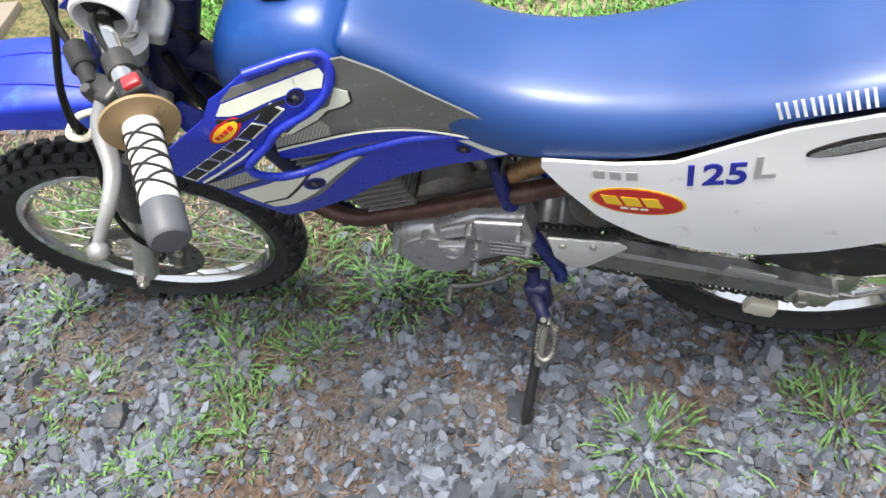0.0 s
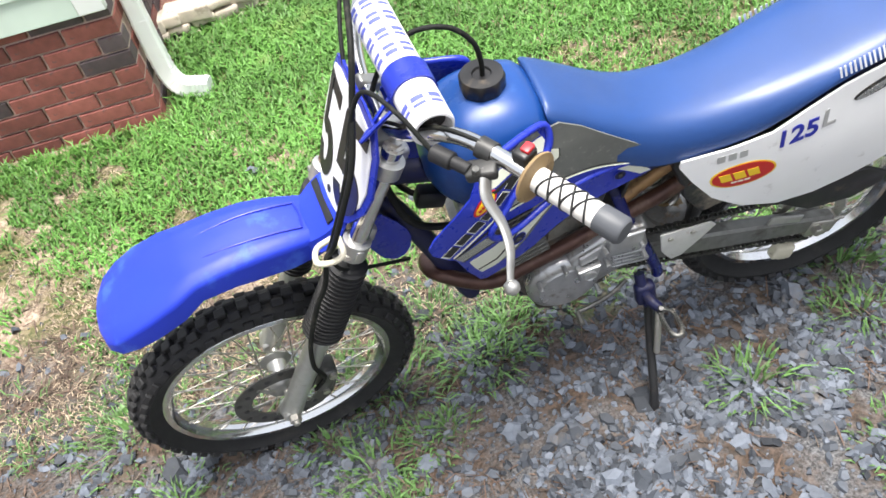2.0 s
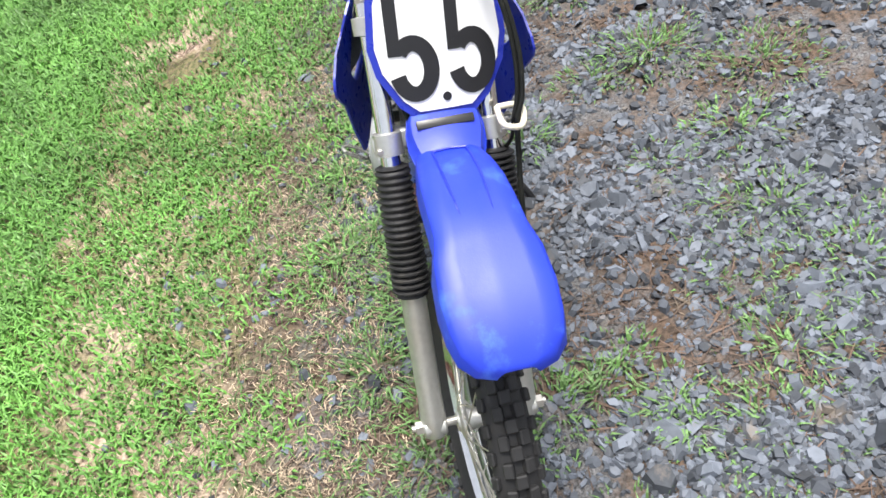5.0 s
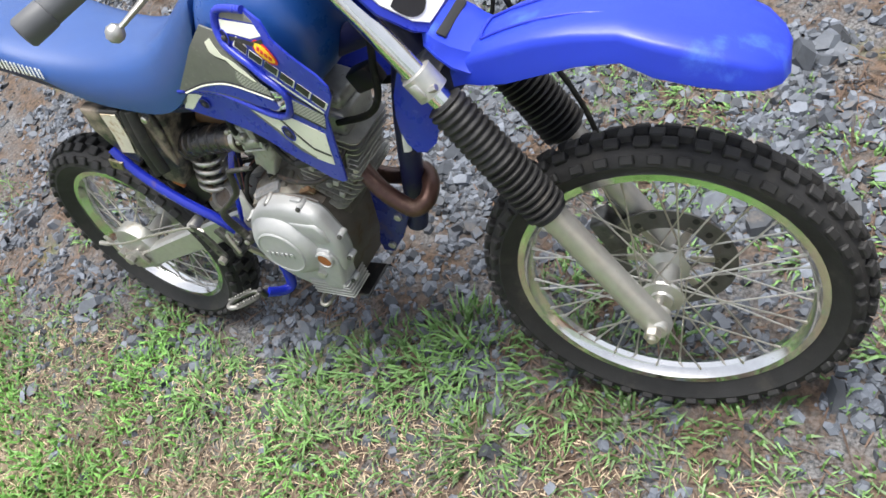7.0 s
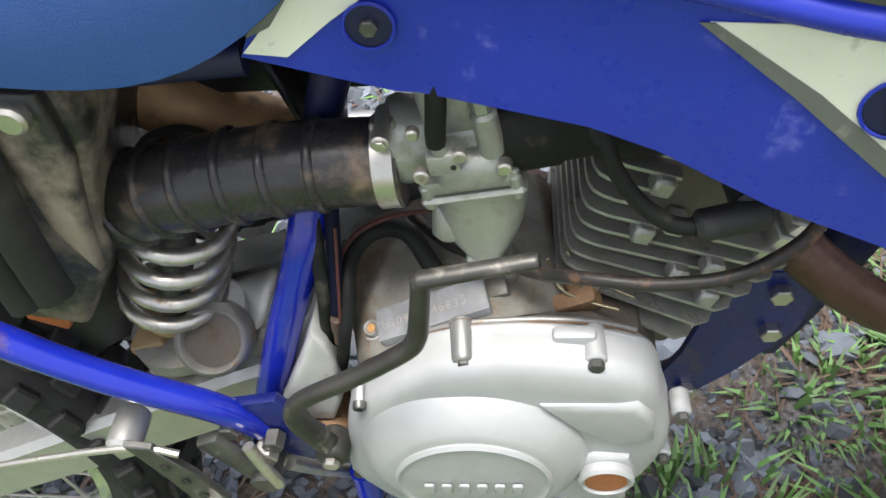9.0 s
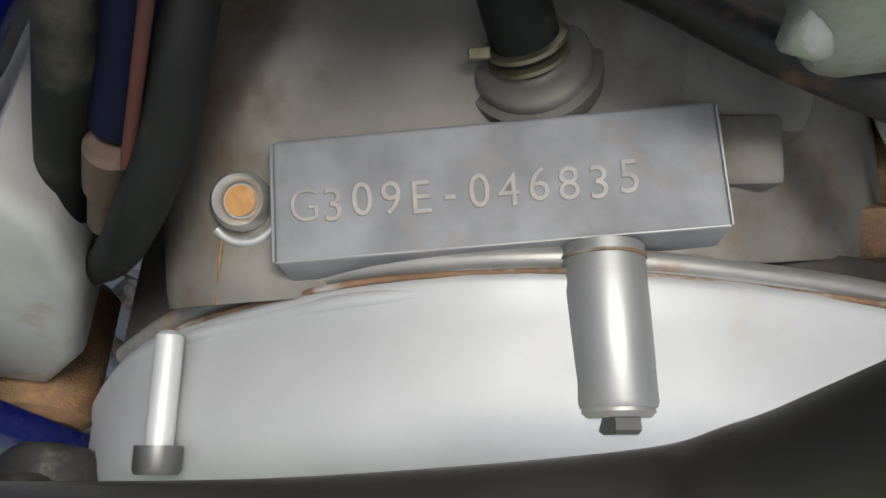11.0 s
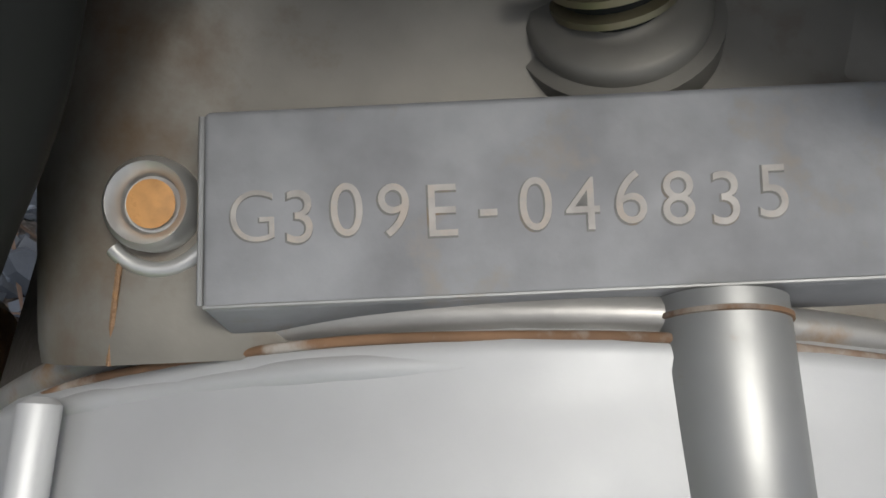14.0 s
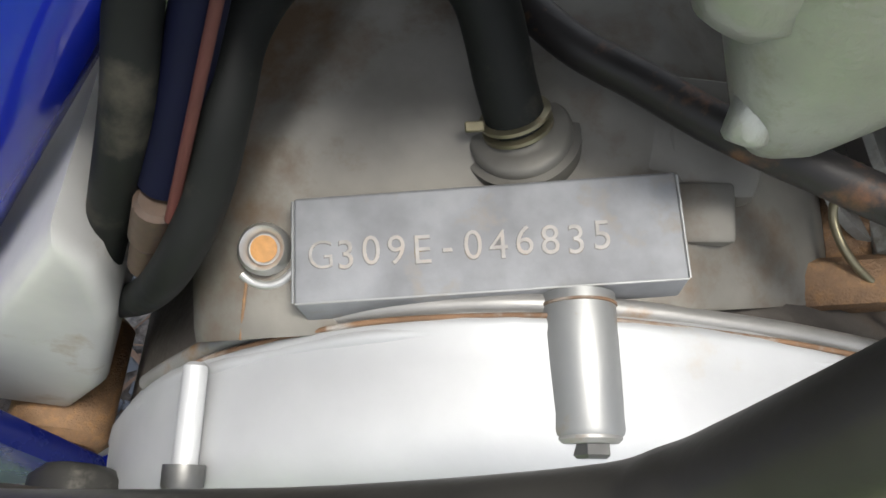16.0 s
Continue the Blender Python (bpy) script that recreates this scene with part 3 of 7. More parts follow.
def build_gravel():
    rng = np.random.default_rng(5)
    V, F = [], []
    count = 0
    for _ in range(300000):
        if count > 52000:
            break
        near = rng.random() < 0.8
        x = (0.72 + 1.0 * rng.normal()) if near else (-2.4 + 5.2 * rng.random())
        y = (0.42 + 0.6 * rng.normal()) if near else (-0.9 + 3.2 * rng.random())
        bed = 1.0 / (1 + math.exp(-(y + 0.12 + 0.25 * fbm(x, y, 1.5, 2.0)) * 9))
        if x > 1.45:
            bed *= max(0.25, 1 - (x - 1.45) * 0.8)
        patch = 0.30 + 0.45 * math.exp(-((x - 0.45) / 0.42) ** 2 - ((y - 0.22) / 0.28) ** 2) + 1.9 * fbm(x, y, 2.7, 14.0) + 0.9 * fbm(x, y, 8.0, 3.0)
        patch -= 0.75 * math.exp(-((x - 0.98) / 0.26) ** 2 - ((y - 0.18) / 0.32) ** 2)
        if rng.random() > max(0.04, bed * min(1, max(0.10, patch))):
            continue
        count += 1
        s = 0.0030 + 0.0150 * rng.random() ** 3.2
        if rng.random() < 0.030:
            s *= 1.8
        d = np.array([s * (0.9 + 0.6 * rng.random()), s * (0.6 + 0.5 * rng.random()), s * (0.25 + 0.35 * rng.random())])
        e = Euler((0.5 * rng.normal(), 0.5 * rng.normal(), 6.283 * rng.random())).to_matrix()
        z = height(x, y) + d[2] * 0.45
        b, n = len(V), 5 + int(2.2 * rng.random())
        rad = 0.72 + 0.5 * rng.random(n)
        shx, shy, top = 0.25 * rng.normal(), 0.25 * rng.normal(), 0.58 + 0.32 * rng.random()
        ph = 6.283 * rng.random()
        for lev in (-1, 1):
            for q in range(n):
                a = ph + 6.283 * (q + 0.25 * (rad[q] - 1)) / n
                k = rad[q] * (1.0 if lev < 0 else top)
                v = e @ Vector((d[0] * (k * math.cos(a) + (shx if lev > 0 else 0)), d[1] * (k * math.sin(a) + (shy if lev > 0 else 0)), d[2] * lev * (0.75 + 0.4 * rng.random())))
                V.append((x + v.x, y + v.y, z + v.z))
        F.append(tuple(b + n + q for q in range(n)))
        F.extend((b + q, b + (q + 1) % n, b + n + (q + 1) % n, b + n + q) for q in range(n))
    soup("gravel", V, F, STONE, "loose blue-grey slate gravel chips of many sizes", "gravel")
    V, F = [], []
    for _ in range(40000):
        x, y = -1.2 + 3.9 * rng.random(), -1.5 + 2.7 * rng.random()
        a = straw_amount(x, y) * (1.0 if y > -0.6 else 0.5) + 0.5 * max(0, 0.6 - lawn_amount(x, y)) * (y < -0.3)
        if rng.random() > max(0.02, a - 0.25):
            continue
        L, w, az = 0.010 + 0.028 * rng.random(), 0.0004 + 0.0007 * rng.random(), 6.283 * rng.random()
        z = height(x, y) + 0.002 + 0.008 * rng.random()
        dx, dy, tz = math.cos(az) * L, math.sin(az) * L, 0.006 * rng.normal()
        sx, sy = -math.sin(az) * w, math.cos(az) * w
        b = len(V)
        V.extend([(x - dx - sx, y - dy - sy, z - tz), (x - dx + sx, y - dy + sy, z - tz), (x + sx * 2, y + sy * 2, z + 0.003),
                  (x + dx + sx, y + dy + sy, z + tz), (x + dx - sx, y + dy - sy, z + tz), (x - sx * 2, y - sy * 2, z + 0.001)])
        F.extend([(b, b + 1, b + 2, b + 5), (b + 5, b + 2, b + 3, b + 4)])
    soup("pine_straw", V, F, STRAW, "dry brown pine straw and leaf litter scattered over gravel", "litter")
build_gravel()

# ---- motorcycle: built upright, rear axle above the origin, front along x; then leaned onto its stand ----
bike = tagged(new("motorcycle"), "blue and white off-road motorcycle leaning on its side stand", "motorcycle")
bike.matrix_world = pose(0, 0, -0.0253, -11.0, 0, 0)
RAKE = radians(28.0)
AXIS = Vector((-math.sin(RAKE), 0, math.cos(RAKE)))
PIVOT = Vector((0.975, 0, 0.80))
STEER = Matrix.Translation(PIVOT) @ Matrix.Rotation(radians(7.5), 4, AXIS) @ Matrix.Translation(-PIVOT)

def ring_sweep(profile, seg=72):
    """A closed profile of (radius, y) swept round the y axis."""
    bm = bmesh.new()
    vs = [[bm.verts.new((r * math.cos(2 * math.pi * j / seg), y, r * math.sin(2 * math.pi * j / seg))) for r, y in profile] for j in range(seg)]
    k = len(profile)
    for j in range(seg):
        a, b = vs[j], vs[(j + 1) % seg]
        for i in range(k):
            bm.faces.new((a[i], a[(i + 1) % k], b[(i + 1) % k], b[i]))
    return bm

def build_wheel(name, label, centre, R, flange, hw, rim_hw, knobs, post, hub_w, seed):
    m = post @ Matrix.Translation(centre)
    rim = ring_sweep([(flange, -rim_hw), (flange + .002, -rim_hw + .003), (flange - .009, -rim_hw + .006), (flange - .013, -rim_hw + .012),
                      (flange - .017, -.006), (flange - .018, 0), (flange - .017, .006), (flange - .013, rim_hw - .012), (flange - .009, rim_hw - .006),
                      (flange + .002, rim_hw - .003), (flange, rim_hw), (flange - .012, rim_hw), (flange - .019, rim_hw - .012), (flange - .024, .006), (flange - .024, -.006),
                      (flange - .019, -rim_hw + .012), (flange - .012, -rim_hw)])
    wheel = part(name, moved(rim, m), CHROME, bike, label)
    t = R - flange
    carcass = ring_sweep([(flange - .004, -rim_hw + .004), (flange + .010, -rim_hw - .002), (flange + t * .45, -hw), (R - .020, -hw * .90), (R - .011, -hw * .62), (R - .008, 0),
                          (R - .011, hw * .62), (R - .020, hw * .90), (flange + t * .45, hw), (flange + .010, rim_hw + .002), (flange - .004, rim_hw - .004), (flange - .004, 0)], 96)
    tyre = part("tyre", moved(carcass, m), TYRE, wheel, "dusty black knobbly tyre", 35)
    shapes = {}
    rng = random.Random(seed)
    pitch = 2 * math.pi / knobs
    for i in range(knobs):
        for yy, rad, tilt, ln, wd, off in ((-.40, R - .009, 22, .55, .30, .0), (.40, R - .009, -22, .55, .30, .0), (0.0, R - .006, 0, .52, .34, .5),
                                           (-.86, R - .024, 55, .50, .26, .5), (.86, R - .024, -55, .50, .26, .5)):
            a = (i + off) * pitch + rng.uniform(-.01, .01)
            if (ln, wd) not in shapes:
                b = block((R * pitch * ln, hw * wd * 1.5, .020), None, .0022, 1)
                me = bpy.data.meshes.new("knob")
                b.to_mesh(me)
                b.free()
                me.materials.append(TYRE)
                shapes[(ln, wd)] = me
            mm = Matrix.Rotation(-a, 4, "Y") @ Matrix.Translation((0, yy * hw, rad)) @ Matrix.Rotation(radians(tilt), 4, "X")
            o = new("knob", shapes[(ln, wd)])
            o.parent = tyre
            o.matrix_basis = m @ mm
    hub = lathe([(.018, 0), (.020, .004), (.034, .008), (.036, .012), (.022, .020), (.019, hub_w), (.022, 2 * hub_w - .020), (.036, 2 * hub_w - .012), (.034, 2 * hub_w - .008), (.018, 2 * hub_w)],
                (0, -hub_w, 0), (0, hub_w, 0), 36)
    part("hub", moved(hub, m), ALU, wheel, "dull cast aluminium hub")
    for i in range(36):
        side = 1 if i % 2 else -1
        lead = 1 if (i // 2) % 2 else -1
        a = 2 * math.pi * i / 36
        ah = a + lead * 1.05
        p = Vector((.034 * math.cos(ah), side * (hub_w - .010), .034 * math.sin(ah)))
        q = Vector(((flange - .020) * math.cos(a), side * .006, (flange - .020) * math.sin(a)))
        d = (q - p).normalized()
        bm = joined(rod(p, q, .0016, 6), rod(q - d * .012, q + d * .004, .0027, 6))
        part("spoke", moved(bm, m), STEEL, wheel)
    return wheel, m

front_wheel, FW = build_wheel("front_wheel", "front wire-spoke wheel with chromed rim", (1.272, 0, 0.314), 0.312, 0.251, 0.037, 0.021, 46, STEER, 0.045, 1)
RAXLE = Vector((0.034, -0.036, 0.314))
RTURN = Matrix.Translation(RAXLE) @ pose(0, 0, 0, -1.5, 0, -2.6) @ Matrix.Translation(-RAXLE)
rear_wheel, RW = build_wheel("rear_wheel", "rear wire-spoke wheel with chromed rim", RAXLE, 0.284, 0.213, 0.046, 0.027, 40, RTURN, 0.055, 2)
# drum brake housing on the rear hub, disc on the front
part("brake_drum", moved(lathe([(.03, 0), (.062, .004), (.066, .012), (.066, .034), (.058, .040), (.03, .044)], (0, -.070, 0), (0, .2, 0), 40), RW), ALU, rear_wheel, "ribbed cast brake drum")
disc = ring_sweep([(.112, -.002), (.112, .002), (.074, .002), (.074, -.002)], 64)
brake_disc = part("brake_disc", moved(disc, FW @ Matrix.Translation((0, .055, 0))), DISCM, front_wheel, "greasy drilled steel brake disc")
for k in range(6):
    part("disc_arm", moved(block((.052, .004, .014), None, .0015, 1), FW @ Matrix.Translation((0, .055, 0)) @ Matrix.Rotation(2 * math.pi * k / 6, 4, "Y") @ Matrix.Translation((.060, 0, 0))), STEEL, brake_disc)
for k in range(18):
    hole = moved(rod((0, -.0026, 0), (0, .0026, 0), .0062, 12), Matrix.Rotation(2 * math.pi * k / 18, 4, "Y") @ Matrix.Translation((.090 + .012 * (k % 2), 0, 0)))
    part("disc_hole", moved(hole, FW @ Matrix.Translation((0, .055, 0))), BLACK, front_wheel)
part("sprocket", moved(joined(ring_sweep([(.092, -.003), (.092, .003), (.070, .003), (.070, -.003)], 60),
     *[moved(block((.045, .005, .016), None, .001, 1), Matrix.Rotation(2 * math.pi * k / 4, 4, "Y") @ Matrix.Translation((.055, 0, 0))) for k in range(4)],
     *[moved(block((.010, .005, .008), None, .001, 1), Matrix.Rotation(2 * math.pi * k / 48, 4, "Y") @ Matrix.Translation((.094, 0, 0))) for k in range(48)]), RW @ Matrix.Translation((0, .050, 0))), STEEL, rear_wheel, "toothed steel sprocket")

# fork: the legs run along the rake
FD = Vector((-math.sin(RAKE), 0, math.cos(RAKE)))
def leg(y, s):
    """A point s metres up the fork from the axle."""
    return Vector((1.268, y, 0.314)) + FD * s
for y, side in ((.088, 1), (-.088, -1)):
    low = lathe([(.020, -.020), (.024, -.012), (.024, .02), (.0225, .06), (.0225, .26), (.0245, .268), (.0245, .30)], leg(y, 0), leg(y, 1), 28)
    lug = rod(leg(y, 0) + Vector((0.004, -.022, 0)), leg(y, 0) + Vector((0.004, .022, 0)), .019, 24, .003)
    slider = part("fork_slider", moved(joined(low, lug), STEER), ALU, bike, "dull aluminium lower fork leg")
    nut = joined(rod(leg(side * .108, 0), leg(side * .124, 0), .0135, 6, .001), rod(leg(side * .122, 0), leg(side * .131, 0), .007, 12, .001))
    part("axle_nut", moved(nut, STEER), STEEL, slider, "plated axle nut")
    prof, n = [], 19
    fat = 1.16 if side > 0 else 1.0
    for k in range(n):
        h = (.295 if side > 0 else .275) + (.202 if side > 0 else .222) * k / n
        prof += [(.0262, h), (fat * (.0345 - .004 * k / n), h + .222 / n * .35), (fat * (.0345 - .004 * k / n), h + .222 / n * .6), (.0262, h + .222 / n * .92)]
    prof = [(.0245, .288 if side > 0 else .268), (.029, .289 if side > 0 else .269)] + prof + [(.029, .500), (.022, .503)]
    part("fork_boot", moved(lathe(prof, leg(y, 0), leg(y, 1), 28), STEER), RUBBER, bike, "ribbed black rubber fork boot", 60)
    part("fork_tube", moved(rod(leg(y, .50), leg(y, .765), .0165, 24), STEER), CHROME, bike, "scratched chromed fork tube")
    clamp = lathe([(.017, 0), (.0245, .002), (.0245, .038), (.017, .040)], leg(y, .520), leg(y, 1), 24)
    ear = moved(block((.026, .014, .026), None, .004), along(leg(y + side * .014, .540), leg(y + side * .014, 1)))
    lower = part("fork_clamp", moved(joined(clamp, ear), STEER), ALU, bike, "cast aluminium lower fork clamp")
    part("clamp_bolt", moved(joined(rod(leg(y + side * .017, .538) + Vector((.012, 0, 0)), leg(y + side * .017, .538) + Vector((.024, 0, .004)), .006, 6, .001)), STEER), STEEL, lower)
    part("fork_clamp", moved(lathe([(.017, 0), (.026, .002), (.026, .028), (.017, .030)], leg(y, .715), leg(y, 1), 24), STEER), ALU, bike, "cast aluminium upper fork clamp")
    part("fork_cap", moved(lathe([(.016, 0), (.016, .006), (.010, .008), (.010, .013)], leg(y, .765), leg(y, 1), 6), STEER), STEEL, bike)
part("front_axle", moved(rod(leg(-.110, 0), leg(.110, 0), .0085, 16), STEER), STEEL, bike)
for s, t in ((.540, .036), (.730, .026)):
    c = leg(0, s)
    part("triple_clamp", moved(block((.042, .150, t), at(c.x - .022, 0, c.z - .008, 0, -28, 0), .008, 3), STEER), ALU, bike, "cast aluminium fork bridge")
part("steering_stem", moved(rod(leg(0, .545) + Vector((-.045, 0, -.02)), leg(0, .75) + Vector((-.045, 0, -.02)), .024, 20), STEER), FRAME_SHADE, bike)
# front brake caliper and its hose
cal = joined(moved(block((.050, .034, .075), None, .008, 3), along(leg(.070, .085) + Vector((-.055, 0, -.02)), leg(.070, 1))), moved(block((.030, .020, .050), None, .005, 2), along(leg(.082, .10) + Vector((-.02, 0, 0)), leg(.08, 1))))
caliper = part("brake_caliper", moved(cal, STEER), DARKSTEEL, bike, "dark front brake caliper behind the fork leg")
for h, r in ((.05, .008), (.11, .009)):
    part("caliper_pin", moved(rod(leg(.088, h) + Vector((-.06, 0, -.02)), leg(.100, h) + Vector((-.06, 0, -.02)), r, 12), STEER), STEEL, caliper)

# front fender
def fender():
    xs = [1.035, 1.055, 1.08, 1.12, 1.17, 1.22, 1.278, 1.318, 1.37, 1.41, 1.440, 1.460, 1.469]
    top = [.790, .802, .812, .824, .834, .836, .832, .822, .806, .789, .772, .756, .746]
    wid = [.050, .052, .057, .064, .069, .071, .073, .084, .088, .085, .077, .058, .030]
    drop = [.022, .030, .042, .050, .048, .040, .034, .042, .041, .034, .024, .012, .004]
    rings = []
    for x, z, w, d in zip(xs, top, wid, drop):
        ring = []
        for k in range(17):
            u = k / 8 - 1
            if abs(u) > .75:
                e = (abs(u) - .75) / .25
                yy, zz = math.copysign(w * (.93 + .07 * e), u), z - .010 - d * e * .95
            elif abs(u) > .5:
                e = (abs(u) - .5) / .25
                yy, zz = math.copysign(w * (.62 + .31 * e), u), z - .001 - .009 * e ** 1.6
            else:
                yy, zz = u / .5 * w * .62, z - .001 * (abs(u) / .5)
            ring.append(Vector((x, yy, zz)))
        rings.append(ring)
    bm = skin(rings, closed_ring=False)
    bmesh.ops.subdivide_edges(bm, edges=bm.edges[:], cuts=1, use_grid_fill=True, smooth=0.6)
    r = bmesh.ops.extrude_face_region(bm, geom=bm.faces[:])
    bmesh.ops.translate(bm, vec=(0, 0, -.003), verts=[v for v in r["geom"] if isinstance(v, bmesh.types.BMVert)])
    return bm
front_fender = part("front_fender", moved(fender(), STEER), FENDER, bike, "glossy blue front fender with pale patches for scuffs and sheen", 80)
for y in (-.028, .028):
    part("fender_rib", moved(tube([(1.085, y, .8145), (1.12, y, .8245), (1.17, y, .8335), (1.22, y * .92, .8345), (1.262, y * .86, .8300)], .0022, 8, 5), STEER), BLUE, front_fender)
part("fender_rib", moved(tube([(1.085, -.028, .8145), (1.081, 0, .8140), (1.085, .028, .8145)], .0022, 8, 5), STEER), BLUE, front_fender)

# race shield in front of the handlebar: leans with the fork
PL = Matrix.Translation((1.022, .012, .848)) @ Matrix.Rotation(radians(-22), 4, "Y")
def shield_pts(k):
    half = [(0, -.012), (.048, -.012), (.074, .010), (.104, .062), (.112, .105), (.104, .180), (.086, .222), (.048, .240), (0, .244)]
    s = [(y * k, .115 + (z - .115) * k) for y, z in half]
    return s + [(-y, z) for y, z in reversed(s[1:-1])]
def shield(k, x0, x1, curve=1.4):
    bm = bmesh.new()
    bm.faces.new([bm.verts.new((0, y, z)) for y, z in shield_pts(k)])
    for ax, lo, hi in ((1, -.11, .11), (2, 0, .24)):
        c = lo
        while c < hi:
            co, no = Vector((0, 0, 0)), Vector((0, 0, 0))
            co[ax], no[ax] = c, 1
            bmesh.ops.bisect_plane(bm, geom=bm.verts[:] + bm.edges[:] + bm.faces[:], plane_co=co, plane_no=no, dist=1e-5)
            c += .02
    for v in bm.verts:
        v.co.x = x1 - curve * v.co.y ** 2
    r = bmesh.ops.extrude_face_region(bm, geom=bm.faces[:])
    bmesh.ops.translate(bm, vec=(x0 - x1, 0, 0), verts=[v for v in r["geom"] if isinstance(v, bmesh.types.BMVert)])
    return bm
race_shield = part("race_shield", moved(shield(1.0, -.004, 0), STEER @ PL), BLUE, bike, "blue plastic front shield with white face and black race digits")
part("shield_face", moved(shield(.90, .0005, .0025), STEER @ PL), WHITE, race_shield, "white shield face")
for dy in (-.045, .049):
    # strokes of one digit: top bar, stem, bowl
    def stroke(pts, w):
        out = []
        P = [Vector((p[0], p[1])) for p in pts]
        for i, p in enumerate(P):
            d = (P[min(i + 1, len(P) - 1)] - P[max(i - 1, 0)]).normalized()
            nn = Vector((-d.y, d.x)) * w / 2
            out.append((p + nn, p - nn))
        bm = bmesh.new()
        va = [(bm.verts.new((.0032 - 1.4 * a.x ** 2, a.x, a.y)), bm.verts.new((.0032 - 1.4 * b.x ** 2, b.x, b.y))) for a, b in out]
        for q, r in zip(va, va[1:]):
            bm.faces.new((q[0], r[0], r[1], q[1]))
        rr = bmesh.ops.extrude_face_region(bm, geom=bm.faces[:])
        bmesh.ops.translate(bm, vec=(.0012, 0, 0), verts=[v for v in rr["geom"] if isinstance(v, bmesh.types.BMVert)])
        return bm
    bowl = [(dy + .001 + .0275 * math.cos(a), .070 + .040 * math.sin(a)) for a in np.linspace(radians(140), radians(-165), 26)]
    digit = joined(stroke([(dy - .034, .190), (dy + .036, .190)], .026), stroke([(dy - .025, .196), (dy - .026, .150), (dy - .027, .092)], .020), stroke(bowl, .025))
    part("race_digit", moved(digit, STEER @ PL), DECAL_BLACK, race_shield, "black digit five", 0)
part("round_emblem", moved(joined(rod((.003, .003, .020), (.0042, .003, .020), .0072, 20)), STEER @ PL), DECAL_BLACK, race_shield, "small round dark emblem")
# slotted neck between shield and fender
def neck():
    rings = []
    for x, z, w, d in ((1.014, .852, .060, .012), (1.030, .840, .066, .018), (1.048, .827, .066, .024), (1.066, .815, .060, .026), (1.085, .808, .055, .020)):
        rings.append([Vector((x, .006 + w * u, z - .010 * u * u - (d if abs(u) > .95 else 0))) for u in (-1, -.97, -.85, -.6, -.3, 0, .3, .6, .85, .97, 1)])
    bm = skin(rings, closed_ring=False)
    r = bmesh.ops.extrude_face_region(bm, geom=bm.faces[:])
    bmesh.ops.translate(bm, vec=(-.002, 0, -.003), verts=[v for v in r["geom"] if isinstance(v, bmesh.types.BMVert)])
    return moved(bm, STEER)
slotted = part("slotted_neck", neck(), FENDER, front_fender, "slotted neck above the fender", 50)
part("neck_slot", moved(block((.015, .096, .004), None, .0018, 2), STEER @ Matrix.Translation((1.0365, .006, .8335)) @ Matrix.Rotation(radians(36), 4, "Y")), BLACK, slotted, "dark cooling slot")
for s in (-1, 1):
    wing = sheet([(.952, .785), (1.001, .770), (1.003, .745), (.988, .690), (.972, .655), (.950, .639), (.932, .638), (.917, .650), (.911, .672), (.915, .703), (.930, .745)], lambda x, z, s=s: s * (.046 - 6 * (x - .955) ** 2), .003, .015)
    part("fender_side_wing", moved(wing, STEER), BLUE, front_fender, "blue fender rear flap beside the fork")

# handlebar, pad, grips, levers
def mirror_y(pts):
    return [(x, -y, z) for x, y, z in pts]
RIGHTBAR = [(.905, 0, 1.000), (.905, .050, 1.000), (.893, .105, 1.030), (.862, .165, 1.078), (.828, .215, 1.096), (.784, .296, 1.093), (.731, .409, 1.096)]
SHORTBAR = RIGHTBAR[:3] + [(.862, .148, 1.072), (.828, .188, 1.088), (.780, .255, 1.085), (.725, .345, 1.062)]
bar_pts = mirror_y(SHORTBAR)[::-1] + RIGHTBAR[1:]
handlebar = part("handlebar", moved(tube(bar_pts, .0111, 16, 5), STEER), CHROME, bike, "bright metal handlebar tube")
part("crossbar", moved(tube([(.866, -.158, 1.090), (.860, .168, 1.083)], .007, 12), STEER), CHROME, handlebar)
for y in (-.045, .045):
    part("bar_clamp", moved(block((.040, .024, .055), at(.908, y, .985, 0, -28, 0), .006, 3), STEER), ALU, handlebar, "cast handlebar clamp")
def bar_pad():
    prof = [(.0255, .020), (.0262, 0), (.0295, .001), (.0312, .004), (.0312, .251), (.0295, .2545), (.0262, .255), (.0255, .232)]
    return lathe(prof, (.863, -.090, 1.090), (.8565, .75, 1.067), 40)
pad = part("handlebar_pad", moved(bar_pad(), STEER), PADWHITE, bike, "white vinyl crossbar pad printed with blue block marks")
for h in (.018, .233):
    part("pad_core", moved(lathe([(.001, h), (.0256, h), (.0256, h + .002), (.001, h + .002)], (.863, -.090, 1.090), (.8565, .75, 1.067), 30), STEER), BLACK, pad, "dark hollow pad core")
rng = random.Random(4)
